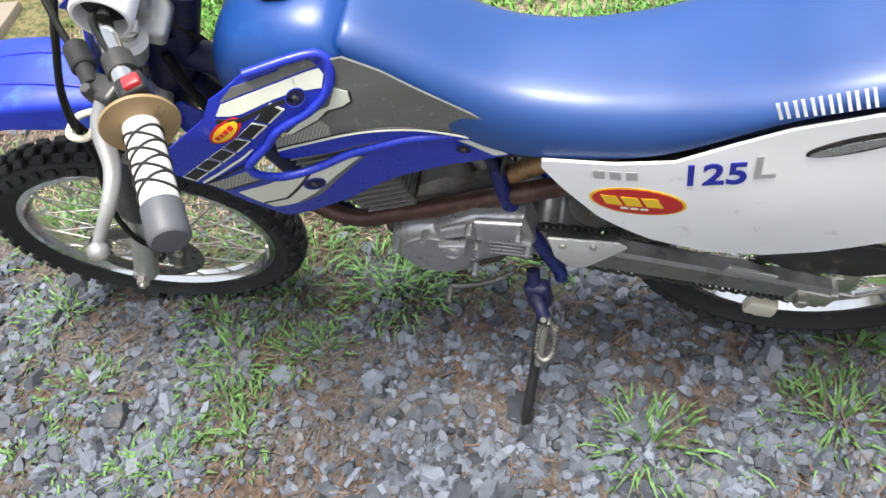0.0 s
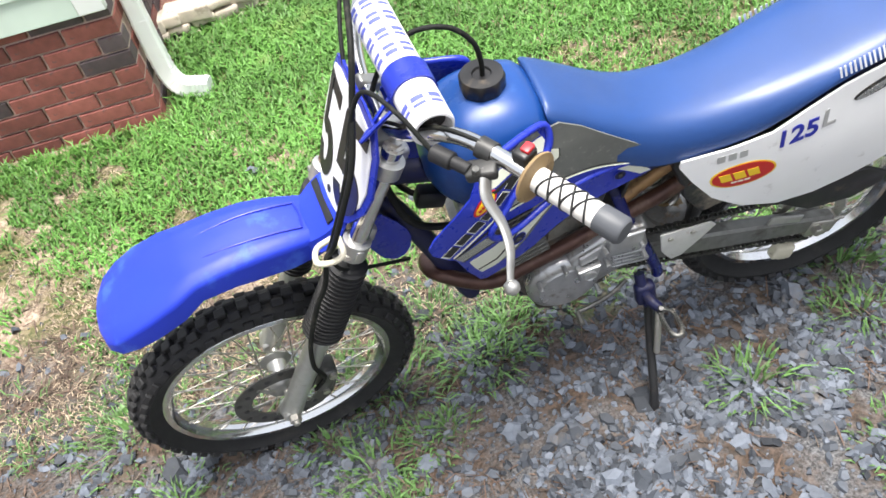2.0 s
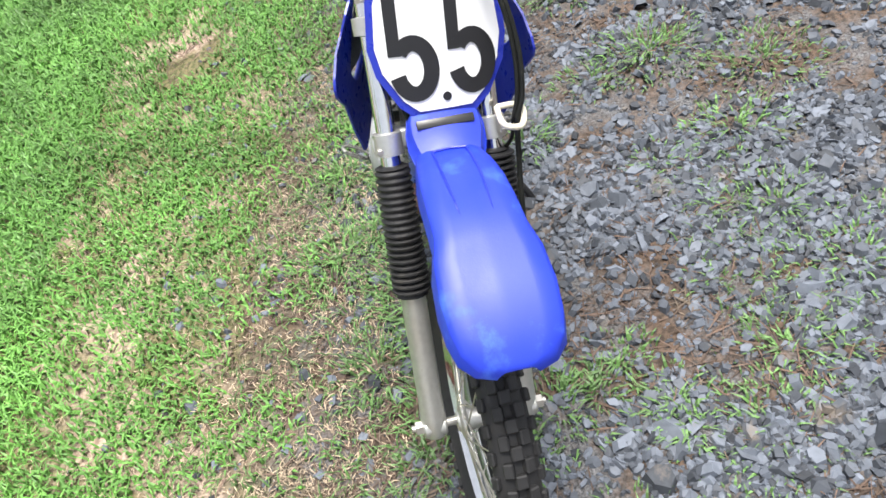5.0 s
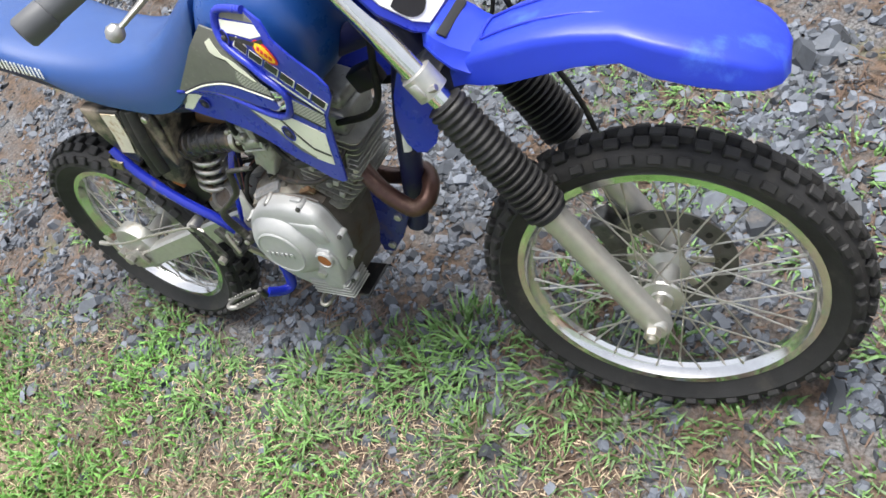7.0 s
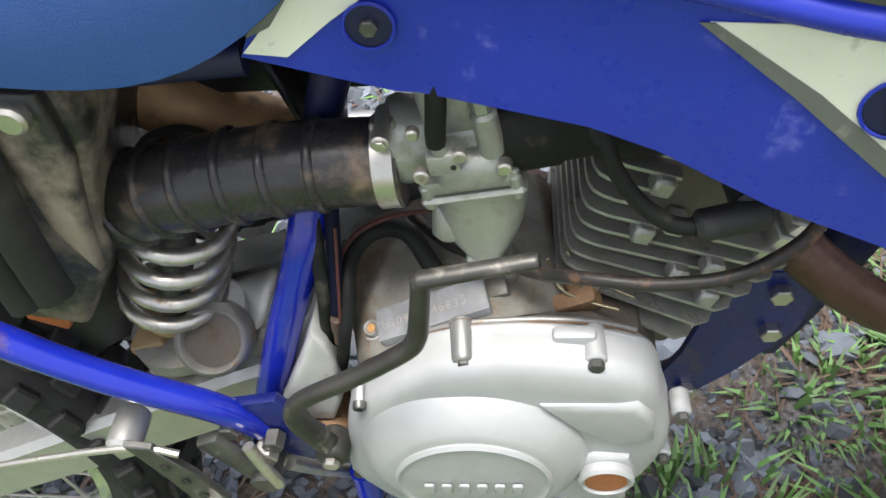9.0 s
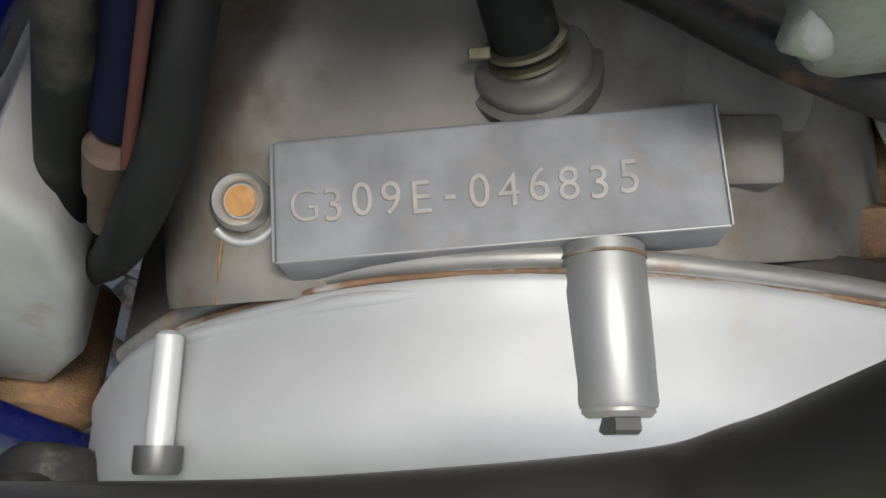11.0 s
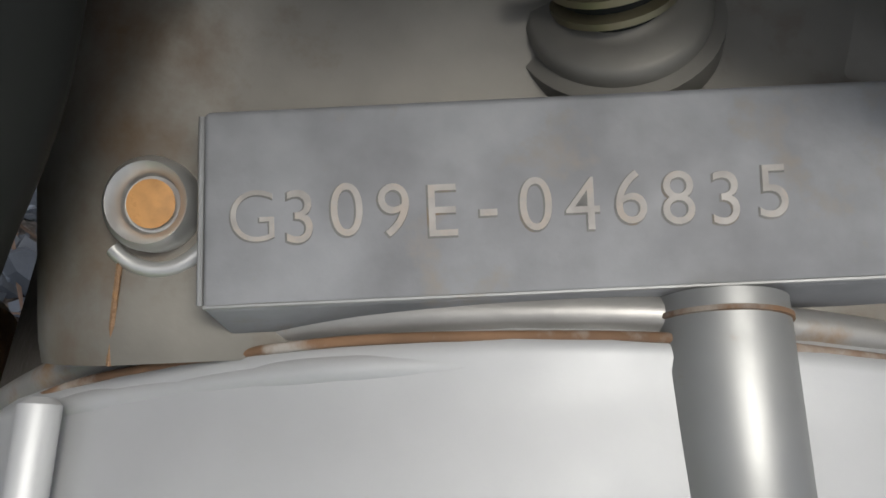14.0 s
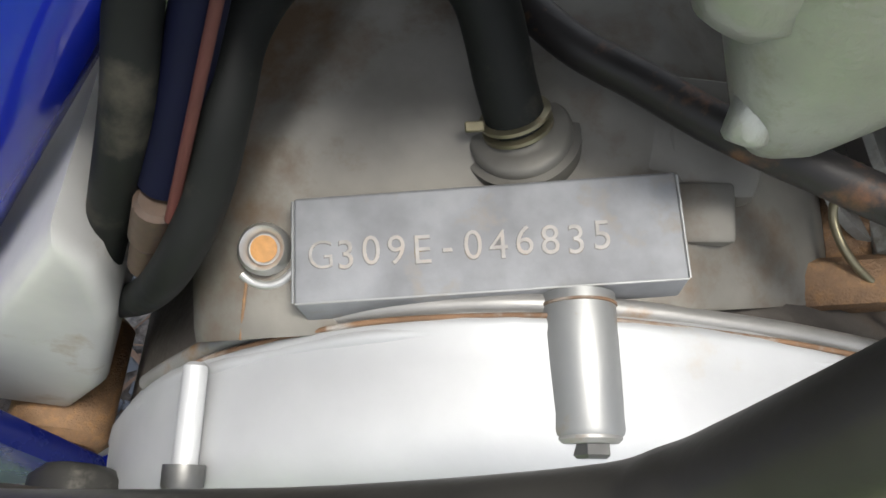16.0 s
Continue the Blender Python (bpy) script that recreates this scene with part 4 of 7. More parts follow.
for row in (30, 78, 126):
    for k in range(7):
        y = -.080 + .0345 * k
        if abs(y - .070) < .024:
            continue
        bm = bmesh.new()
        a0, a1 = radians(row - 17), radians(row + 17)
        w = .0098
        pieces = [(0, .34, 0, 1), (.62, 1, 0, 1)] if k % 2 else [(.08, .52, 0, 1), (.74, 1, 0, 1)]
        for u0, u1, v0, v1 in pieces:
            seg = 6
            vs = []
            for i in range(seg + 1):
                a = a0 + (a1 - a0) * (v0 + (v1 - v0) * i / seg)
                vs.append([bm.verts.new((.8623 - .0077 * y + .0317 * math.cos(a), y + .006 - w + 2 * w * u, 1.0875 - .0274 * y + .0317 * math.sin(a))) for u in (u0, u1)])
            for p, q in zip(vs, vs[1:]):
                bm.faces.new((p[0], p[1], q[1], q[0]))
        part("printed_mark", moved(bm, STEER), INK, pad)
strap = ring_sweep([(.0316, -.020), (.0348, -.020), (.0348, .020), (.0316, .020)], 40)
part("shield_strap", moved(joined(moved(strap, Matrix.Translation((.862, .075, 1.0855)) @ Matrix.Rotation(radians(-2), 4, 'X')), tube([(.886, .088, 1.070), (.918, .094, 1.056), (.948, .098, 1.040)], .010, 8, 4, flat=.35),
     tube([(.886, .062, 1.068), (.918, .076, 1.050), (.952, .090, 1.028)], .010, 8, 4, flat=.35)), STEER), BLUE, bike, "blue rubber strap holding the shield to the pad")
def grip(side):
    a, b = (Vector((.780, .303, 1.0932)), Vector((.731, .409, 1.096))) if side > 0 else (Vector((.772, -.266, 1.0815)), Vector((.725, -.345, 1.062)))
    d = (b - a)
    L = d.length
    core = part("grip", moved(lathe([(.0135, 0), (.0165, .002), (.0165, L - .02), (.0150, L - .018)], a, b, 24), STEER), GRIPWHITE if side > 0 else GREYRUB, handlebar,
                "white rubber grip crossed with black bands" if side > 0 else "dark grey rubber grip")
    part("grip_end", moved(lathe([(.0150, L - .022), (.0178, L - .020), (.0182, L + .012), (.0150, L + .016), (.006, L + .017)], a, b, 24), STEER), GREYRUB, core, "dark grey rubber end cap")
    part("grip_flange", moved(lathe([(.0135, -.004), (.030, -.0045), (.0345, -.003), (.036, -.0008), (.035, .0012), (.029, .0012), (.0165, .0045)], a, b, 32), STEER), TAN, core, "tan rubber grip flange")
    if side > 0:
        M = along(a, b)
        for k in range(4):
            h0 = .014 + .018 * k
            for sg in (-1, 1):
                pts = [M @ Vector((.0167 * math.cos(t), .0167 * math.sin(t), h0 + .009 + sg * .009 * math.cos(t * 1.0))) for t in np.linspace(0, 2 * math.pi, 25)]
                part("grip_band", moved(tube(pts, .0016, 6), STEER), BLACK, core)
grip(1)
grip(-1)
def lever(side, name, label):
    M = [(.826, side * .258, 1.086), (.840, side * .284, 1.068), (.834, side * .317, 1.046), (.838, side * .348, 1.033), (.849, side * .371, 1.020), (.856, side * .386, 1.010)]
    if side < 0:
        M = [(.835, -.222, 1.084), (.868, -.245, 1.082), (.872, -.275, 1.072), (.864, -.305, 1.060), (.846, -.328, 1.048), (.832, -.342, 1.040)]
    blade = tube(M, [.0105, .010, .0085, .0075, .006, .0055], 12, 6, flat=.55)
    ball = lathe([(.001, 0), (.007, .002), (.0105, .008), (.0105, .013), (.007, .019), (.001, .021)], Vector(M[-1]) + Vector((.003, -side * .006, .006)), Vector(M[-1]) + Vector((-.02, side * .03, -.03)), 20)
    ob = part(name, moved(joined(blade, ball), STEER), LEVERM, bike, label)
    hy = lambda v: v if side > 0 else v - .036
    perch = joined(moved(block((.042, .028, .018), None, .005, 3), at(.832, side * hy(.255), 1.084, 0, 10, -side * 25)), lathe([(.0115, 0), (.0150, .001), (.0150, .024), (.0115, .025)], (.822, side * hy(.225), 1.094), (.80, side * hy(.262), 1.092), 20))
    part("lever_perch", moved(perch, STEER), PERCH, ob, "grimy alloy lever bracket")
    part("pivot_bolt", moved(rod((.842, side * hy(.262), 1.090), (.842, side * hy(.262), 1.101), .006, 6, .001), STEER), DARKSTEEL, ob)
    part("cable_adjuster", moved(joined(rod((.862, side * hy(.225), 1.086), (.846, side * hy(.250), 1.086), .009, 14, .001), rod((.878, side * hy(.200), 1.086), (.860, side * hy(.228), 1.086), .0125, 14, .002)), STEER), RUBBER, ob, "black rubber cable boot")
    return ob
lever(1, "clutch_lever", "bare aluminium clutch lever with ball end")
lever(-1, "brake_lever", "bare aluminium front brake lever with ball end")
switch = part("kill_switch", moved(block((.027, .024, .028), at(.782, .277, 1.107, 0, 0, 28), .005, 3), STEER), BLACK, handlebar, "black kill switch housing")
part("switch_button", moved(block((.016, .013, .008), at(.778, .278, 1.122, 0, 0, 28), .0025, 2), STEER), REDBTN, switch, "red stop button")
part("throttle_housing", moved(block((.040, .034, .046), at(.790, -.272, 1.096, 0, 0, -28), .008, 3), STEER), BLACK, handlebar, "black throttle housing")

# cables and hoses
def cable(name, label, pts, r=.0035, material=HOSE, steer=True, seg=10, parent=None):
    bm = tube(pts, r, seg, 8)
    return part(name, moved(bm, STEER) if steer else bm, material, parent or bike, label)
cable("clutch_cable", "black clutch cable looping in front of the shield", [(.878, .205, 1.090), (.905, .150, 1.130), (.930, .085, 1.115), (.958, .080, 1.060), (.985, .108, 1.005), (1.020, .122, .935), (1.046, .122, .875), (1.058, .114, .835), (1.050, .112, .78), (1.01, .09, .72), (.93, .07, .66)])
cable("brake_hose", "black front brake hose", [(.868, -.165, 1.086), (.89, -.08, 1.150), (.918, .02, 1.140), (.948, .070, 1.075), (.978, .112, 1.010), (1.018, .130, .935), (1.047, .130, .870), (1.064, .119, .832), (1.085, .118, .76), (1.115, .116, .70), (1.155, .118, .60), (1.175, .115, .50), (1.170, .105, .42), (1.20, .10, .375)], .0048)
cable("throttle_cable", "black throttle cable", [(.80, -.262, 1.10), (.88, -.15, 1.12), (.93, -.03, 1.06), (.93, .02, .98), (.88, .02, .88)])
cable("switch_wire", "black wire along the handlebar", [(.795, .262, 1.10), (.850, .19, 1.105), (.885, .12, 1.055), (.915, .06, 1.02), (.95, .02, .96)], .003)
def cable_guide():
    a = [(1.035, .092, .842), (1.072, .094, .834), (1.080, .120, .832), (1.055, .132, .836), (1.036, .128, .842)]
    return tube([Vector(p) for p in a] + [Vector(a[0])], .0052, 10, 5)
part("cable_guide", moved(cable_guide(), STEER), CREAM, bike, "cream plastic cable guide on the fork clamp")

# wiring and an added black block keep the gap under the tank dark
cable("wiring_loom", "black wiring filling the dark gap beside the steering head", [(.93, -.030, .86), (.915, -.040, .80), (.900, -.045, .74), (.86, -.04, .70), (.80, -.05, .69)], .006, HOSE, False)
cable("wiring_loom", "black wiring filling the dark gap beside the steering head", [(.93, .030, .87), (.920, .040, .81), (.905, .042, .75), (.87, .04, .71), (.80, .05, .70)], .007, HOSE, False)
part("dark_filler_block", block((.055, .030, .040), at(.855, 0, .745, 0, -20, 0), .006, 2), BLACK, bike, "black block added to fill the dark gap under the tank")
# fuel tank
def tank():
    secs = [(.575, .050, .860, .80), (.62, .068, .905, .79), (.655, .088, .940, .78), (.675, .098, .958, .775), (.72, .106, .966, .765), (.775, .103, .961, .755), (.812, .092, .944, .772), (.836, .074, .916, .795), (.850, .050, .885, .815), (.856, .030, .862, .826)]
    rings = []
    for x, w, hi, lo in secs:
        ring = []
        for k in range(28):
            a = 2 * math.pi * k / 28
            c, s = math.cos(a), math.sin(a)
            e = .62
            yy = math.copysign(abs(c) ** e, c) * w
            zz = (hi + lo) / 2 + math.copysign(abs(s) ** (e if s < 0 else .78), s) * (hi - lo) / 2
            ring.append(Vector((x, yy * (1 - .12 * max(0, s) ** 2), zz)))
        rings.append(ring)
    dense = [catmull([r[k] for r in rings], 3) for k in range(28)]
    return skin([[dense[k][i] for k in range(28)] for i in range(len(dense[0]))])
fuel_tank = part("fuel_tank", tank(), TANK, bike, "dull translucent blue plastic fuel tank", 60)
cap = lathe([(.030, -.012), (.030, 0), (.034, .003), (.034, .008)] + [(.037, .010), (.037, .030), (.034, .033), (.016, .034), (.014, .030), (.006, .030)], (.735, 0, .958), (.735 - .004, 0, 1.1), 36)
for v in cap.verts:
    a = math.atan2(v.co.y, v.co.x - .733)
    q = Vector((v.co.x - .733, v.co.y))
    if q.length > .0355:
        k = 1 - .07 * (0.5 + 0.5 * math.cos(8 * a))
        v.co.x, v.co.y = .733 + q.x * k, q.y * k
fuel_cap = part("fuel_cap", cap, BLACK, fuel_tank, "black scalloped fuel filler cap")
cable("tank_vent_hose", "black vent hose rising from the fuel cap", [(.733, 0, .985), (.733, 0, 1.02), (.742, -.004, 1.055), (.775, -.012, 1.085), (.83, -.02, 1.085), (.885, -.015, 1.04), (.915, -.005, .985)], .0042, HOSE, False, 10, fuel_cap)

# seat
def seat():
    xs = [-.28, -.15, 0, .10, .17, .24, .30, .38, .46, .52, .58, .625, .648, .656]
    lo = [.900, .895, .885, .868, .842, .802, .774, .758, .756, .778, .825, .872, .905, .928]
    hang = [0, 0, 0, 0, 0, 0, .006, .014, .022, .024, .017, .008, .002, 0]
    hi = [.925, .925, .915, .896, .874, .854, .842, .836, .846, .872, .910, .938, .948, .944]
    wd = [.070, .090, .100, .105, .107, .107, .105, .100, .096, .092, .088, .084, .080, .074]
    rings = []
    for x, a, b, w, low in zip(xs, lo, hi, wd, hang):
        def side(a):
            h = b - a
            return [(.92, a), (1.0, a + .003), (1.0, a + h * .22), (.975, a + h * .46), (.88, a + h * .74), (.74, b - h * .105), (.56, b - h * .03), (.30, b - .001)]
        pts = [(u * w, z) for u, z in side(a)] + [(0, b)] + [(-u * w, z) for u, z in reversed(side(a - low))]
        rings.append([Vector((x, y, z)) for y, z in pts])
    n = len(rings[0])
    dense = [catmull([r[k] for r in rings], 4) for k in range(n)]
    bm = skin([[dense[k][i] for k in range(n)] for i in range(len(dense[0]))])
    return bm
seat_ob = part("seat", seat(), SEAT, bike, "smooth blue vinyl seat", 60)

def blocks(outline_fn, n, x0, z0, x1, z1, h, yfun, material, parent, name, lift, gap=.18, shear=.2, strokes=False):
    """A row of plain blocks standing in for a wordmark."""
    for k in range(n):
        u0, u1 = k / n + gap / n / 2, (k + 1) / n - gap / n / 2
        d = Vector((x1 - x0, z1 - z0))
        up = Vector((-d.y, d.x)).normalized() * h
        if up.y < 0:
            up = -up
        p, q = Vector((x0, z0)) + d * u0, Vector((x0, z0)) + d * u1
        sh = d.normalized() * h * shear
        if strokes:
            w = (q - p) * .27
            bars = [[p, p + w, p + w + up + sh, p + up + sh], [q - w * 1.5, q - w * .5, q - w * .5 + up + sh, q - w * 1.5 + up + sh]]
        else:
            bars = [[p, q, q + up + sh, p + up + sh]]
        for o in bars:
            part(name, sheet([(v.x, v.y) for v in o], yfun, .0008, .02, lift), material, parent, "", 0)

blocks(None, 6, .168, .859, .072, .882, .024, lambda x, z: .1075 - .25 * max(0, z - .872), WHITE, seat_ob, "seat_mark", .001, .22, -.1, True)
blocks(None, 6, .108, .853, .228, .823, .023, lambda x, z: -.1080 + .25 * max(0, z - .872), WHITE, seat_ob, "seat_mark", .001, .22, .1, True)

# shrouds with their decals
SHROUD = [(.513, .742), (.534, .780), (.581, .781), (.637, .785), (.680, .780), (.715, .774), (.755, .767), (.783, .767), (.806, .776), (.823, .799), (.827, .816), (.817, .829), (.794, .845), (.777, .862), (.755, .878), (.738, .894), (.730, .918), (.745, .941), (.806, .944),
          (.836, .930), (.850, .908), (.884, .889), (.920, .864), (.931, .848), (.927, .830), (.892, .785), (.873, .715), (.852, .650), (.840, .644), (.812, .647), (.744, .671), (.693, .698), (.663, .708), (.578, .720)]
def shroud_surface(s):
    """The shroud stands out further from the tank towards its front."""
    def f(x, z):
        y = .085 + .225 * max(0, x - .59) - .06 * max(0, .72 - z) - .35 * max(0, z - .89)
        if s > 0:
            y += .030 * min(1, max(0, (x - .72) / .10)) * min(1, max(0, (z - .65) / .15))
        return s * y
    return f
def shrouds(s, dx, dz):
    mv = lambda pts: [(x + dx, z + dz) for x, z in pts]
    base = shroud_surface(s)
    surf = lambda x, z: base(x - dx, z - dz)
    loop = {(.755, .878): (.738, .874), (.738, .894): (.714, .891), (.730, .918): (.700, .918), (.745, .941): (.712, .946), (.806, .944): (.790, .950)} if s > 0 else {}
    ob = part("tank_shroud", sheet(mv([loop.get(p, p) for p in SHROUD]), surf, .004, .015), BLUE, bike, "glossy blue plastic tank shroud with cream and grey decals", 50)
    ridge = [(.532, .783), (.581, .784), (.637, .788), (.680, .783), (.715, .777), (.755, .770), (.783, .770), (.807, .779), (.823, .801), (.827, .817), (.817, .831), (.794, .847), (.777, .864), (.755, .880), (.738, .896), (.732, .918), (.747, .940), (.806, .944)]
    if s > 0:
        ridge[-5:] = [(.738, .876), (.715, .893), (.702, .918), (.714, .945), (.790, .950)]
    part("shroud_rim", tube([Vector((x + dx, surf(x + dx, z + dz) + s * .002, z + dz)) for x, z in ridge], .006, 10, 5), BLUE, ob, "raised blue shroud rim")
    def d(name, pts, material, lift=.0012, label=""):
        return part(name, sheet(mv(pts), surf, .0008, .015, lift), material, ob, label, 50)
    d("decal", [(.704, .765), (.740, .767), (.778, .768), (.806, .770), (.870, .754), (.861, .722), (.849, .686), (.830, .686), (.810, .689), (.781, .703), (.742, .737)], DECAL_WHITE, .0012, "cream decal field")
    d("decal", [(.700, .765), (.706, .765), (.748, .737), (.784, .707), (.811, .692), (.810, .688), (.780, .699), (.740, .734)], DECAL_GREY, .0018)
    d("decal", [(.766, .7655), (.771, .7660), (.796, .738), (.821, .7150), (.855, .7095), (.854, .7055), (.819, .7105), (.793, .734)], DECAL_BLACK, .0020)
    d("decal", [(.515, .7445), (.538, .7680), (.5475, .7750), (.564, .7750), (.577, .7715), (.556, .7580), (.534, .7415)], DECAL_WHITE)
    d("decal", [(.518, .752), (.536, .777), (.547, .778), (.530, .757)], DECAL_GREY, .0016)
    d("decal", [(.829, .810), (.893, .793), (.881, .769), (.821, .785)], HALFTONE, .0012, "grey halftone decal")
    d("decal", [(.821, .785), (.881, .769), (.879, .765), (.819, .781)], DECAL_BLACK, .0012)
    d("decal", [(.810, .848), (.816, .8470), (.831, .8370), (.869, .8150), (.896, .801), (.8955, .797), (.869, .811), (.828, .8350)], DECAL_WHITE, .0016)
    d("decal", [(.802, .8425), (.806, .8415), (.830, .824), (.894, .796), (.893, .7935), (.829, .820)], DECAL_BLACK, .0014)
    d("decal", [(.742, .909), (.743, .926), (.822, .925), (.832, .912), (.806, .906), (.77, .909)], DECAL_WHITE, .0012)
    d("decal", [(.745, .929), (.754, .939), (.806, .940), (.822, .928)], DECAL_GREY, .0012)
    if s > 0:
        d("decal", [(.716, .902), (.710, .918), (.714, .926), (.744, .926), (.744, .908)], DECAL_WHITE, .0012)
        d("decal", [(.716, .929), (.722, .941), (.756, .943), (.748, .929)], DECAL_GREY, .0012)
    d("decal", [(.742, .905), (.772, .905), (.808, .902), (.832, .908), (.834, .903), (.806, .896), (.768, .900), (.743, .898)], DECAL_BLACK, .0016)
    d("oval_badge", oval(.829, .8885, .0245, .0128, -33), DECAL_RED, .0014, "red and yellow oval sticker")
    d("oval_badge", oval(.829, .8885, .0200, .0092, -33), DECAL_YELLOW, .0022)
    blocks(None, 4, .815 + dx, .8945 + dz, .841 + dx, .8780 + dz, .006, surf, DECAL_RED, ob, "badge_mark", .003, .3, 0)
    blocks(None, 6, .758 + dx, .8935 + dz, .904 + dx, .8030 + dz, .0182, surf, DECAL_WHITE, ob, "wordmark_rim", .0012, .14, .20)
    blocks(None, 6, .761 + dx, .8950 + dz, .9035 + dx, .8065 + dz, .0152, surf, DECAL_BLACK, ob, "wordmark_block", .0020, .20, .20)
    for bx, bz, r in ((.775, .734, .0125), (.572, .755, .0100), (.745, .902, .010)):
        y = surf(bx + dx, bz + dz)
        part("recess_rim", tube([Vector((bx + dx + r * 1.08 * math.cos(a), surf(bx + dx + r * 1.08 * math.cos(a), bz + dz + r * 1.1 * math.sin(a)) + s * .0022, bz + dz + r * 1.1 * math.sin(a))) for a in np.linspace(0, 2 * math.pi, 25)], .0009, 6), BLUE, ob, "moulded rim of the bolt recess")
        # no hollow is cut: a dark disc paints the recess's shade
        part("recess_shade", sheet(oval(bx + dx, bz + dz, r, r * 1.05, 0), surf, .0008, .015, .0016), FRAME_SHADE, ob, "flat dark disc painting the shade of a bolt recess", 50)
        part("shroud_bolt", rod((bx + dx, y + s * .001, bz + dz), (bx + dx, y + s * .0050, bz + dz), r * .42, 6, .0008), DARKSTEEL, ob)
    # tank side panel behind the shroud
    tp = [(.545, .790), (.600, .840), (.645, .880), (.690, .915), (.718, .908), (.728, .880), (.768, .845), (.800, .815), (.795, .795), (.745, .783), (.643, .792)]
    if s > 0:
        tp = [(.523, .806), (.600, .872), (.645, .912), (.684, .938), (.700, .936), (.714, .912), (.728, .880), (.768, .845), (.800, .815), (.795, .795), (.745, .783), (.643, .792), (.545, .796)]
    side = lambda x, z: s * (.1005 - .004 * (s > 0) - .10 * max(0, z - .88) - .06 * max(0, .64 - x) + .040 * max(0, min(1, (x - dx - .60) / .20)) ** 1.5 * (1 - .5 * max(0, min(1, (z - .84) / .08))))
    pan = part("tank_panel", sheet(mv(tp), side, .003, .02), DECAL_GREY, bike, "grey side panel of the fuel tank")
    def g(name, pts, material, lift, label=""):
        part(name, sheet(mv(pts), side, .0008, .02, lift), material, pan, label, 50)
    wave = [(.560, .786), (.6096, .8018), (.6453, .8106), (.682, .8162), (.7151, .8160), (.7493, .8132), (.7850, .8114), (.800, .8100)]
    g("panel_band", wave + [(.802, .7945), (.787, .7870), (.745, .7850), (.683, .7930), (.638, .7940), (.590, .7925)], BLUE, .0010, "blue band along the tank panel")
    part("panel_line", tube([Vector((x + dx, side(x + dx, z + dz) + s * .0012, z + dz)) for x, z in wave], .0019, 6, 5), DECAL_WHITE, pan)
    part("panel_line", tube([Vector((x + dx, side(x + dx, z + dz + .0035) + s * .0010, z + dz + .0035)) for x, z in wave], .0012, 6, 5), DECAL_BLACK, pan)
    g("panel_mesh", [(.735, .8510), (.770, .8395), (.798, .8300), (.799, .8160), (.7493, .8175), (.730, .8195), (.727, .836)], HALFTONE, .0008, "halftone field of the tank panel")
    g("panel_hook", [(.6888, .8900), (.6893, .8745), (.7005, .8680), (.7212, .8640), (.7351, .8520), (.7704, .8370), (.7785, .8375), (.7569, .8517), (.735, .8646), (.7167, .8707), (.7087, .8860), (.704, .897)], DECAL_WHITE, .0016, "white hooked stripe")
    g("panel_hook", [(.6860, .8900), (.6868, .8735), (.6995, .8655), (.7200, .8610), (.7340, .8495), (.7700, .8345), (.7700, .8370), (.7351, .8520), (.7212, .8640), (.7005, .8680), (.6893, .8745), (.6888, .8900)], DECAL_BLACK, .0012)
shrouds(-1, 0.0, 0.0)
shrouds(1, -0.040, 0.0)

# white side panel on the left
PANEL = [(.428, .760), (.345, .766), (.268, .778), (.208, .812), (.150, .842), (.07, .868), (-.10, .886), (-.25, .893), (-.268, .855), (-.15, .72), (-.006, .616), (.064, .574), (.132, .550),
         (.208, .549), (.287, .582), (.357, .638), (.402, .699), (.430, .745)]
pan_side = lambda x, z: .106 + .014 * math.exp(-((x - .15) / .25) ** 2 - ((z - .70) / .12) ** 2) - .05 * max(0, x - .33) - .06 * max(0, .60 - z)
panel = part("side_panel", sheet(PANEL, pan_side, .004, .02), WHITE, bike, "glossy white plastic side panel with stickers", 50)
part("oval_sticker", sheet(oval(.308, .690, .058, .029, 2), pan_side, .0008, .015, .0012), DECAL_RED, panel, "red oval sticker rimmed in yellow")
part("oval_rim", sheet(oval(.308, .690, .062, .032, 2), pan_side, .0008, .015, .0006), DECAL_YELLOW, panel)
blocks(None, 3, .350, .681, .272, .682, .020, pan_side, DECAL_YELLOW, panel, "sticker_mark", .0020, .2, -.4)
blocks(None, 3, .330, .672, .292, .672, .004, pan_side, DECAL_WHITE, panel, "sticker_mark", .0020, .2, 0)
blocks(None, 3, .366, .736, .306, .740, .016, pan_side, DECAL_SILVER, panel, "outline_mark", .0012, .3, 0)
txt = letters_mesh("125", .052, .0006, Matrix.Translation((.222, .1155, .760)) @ Matrix.Rotation(radians(17), 4, "Y") @ Matrix(((-1, -.26, 0, 0), (0, 0, 1, 0), (-.12, 1, 0, 0), (0, 0, 0, 1))), .0011)
for v in txt.verts:
    v.co.y = pan_side(v.co.x, v.co.z) + .0012 + (v.co.y - .1155)
def islands(bm):
    """The unconnected pieces of a mesh, each as a bmesh of its own."""
    bmesh.ops.remove_doubles(bm, verts=bm.verts[:], dist=1e-5)
    left, out = set(bm.verts), []
    while left:
        stack, seen = [left.pop()], []
        while stack:
            v = stack.pop()
            seen.append(v)
            for e in v.link_edges:
                w = e.other_vert(v)
                if w in left:
                    left.discard(w)
                    stack.append(w)
        one = bmesh.new()
        twin = {v: one.verts.new(v.co) for v in seen}
        for f in {f for v in seen for f in v.link_faces}:
            one.faces.new([twin[v] for v in f.verts])
        out.append(one)
    bm.free()
    return sorted(out, key=lambda b: max(v.co.x for v in b.verts), reverse=True)
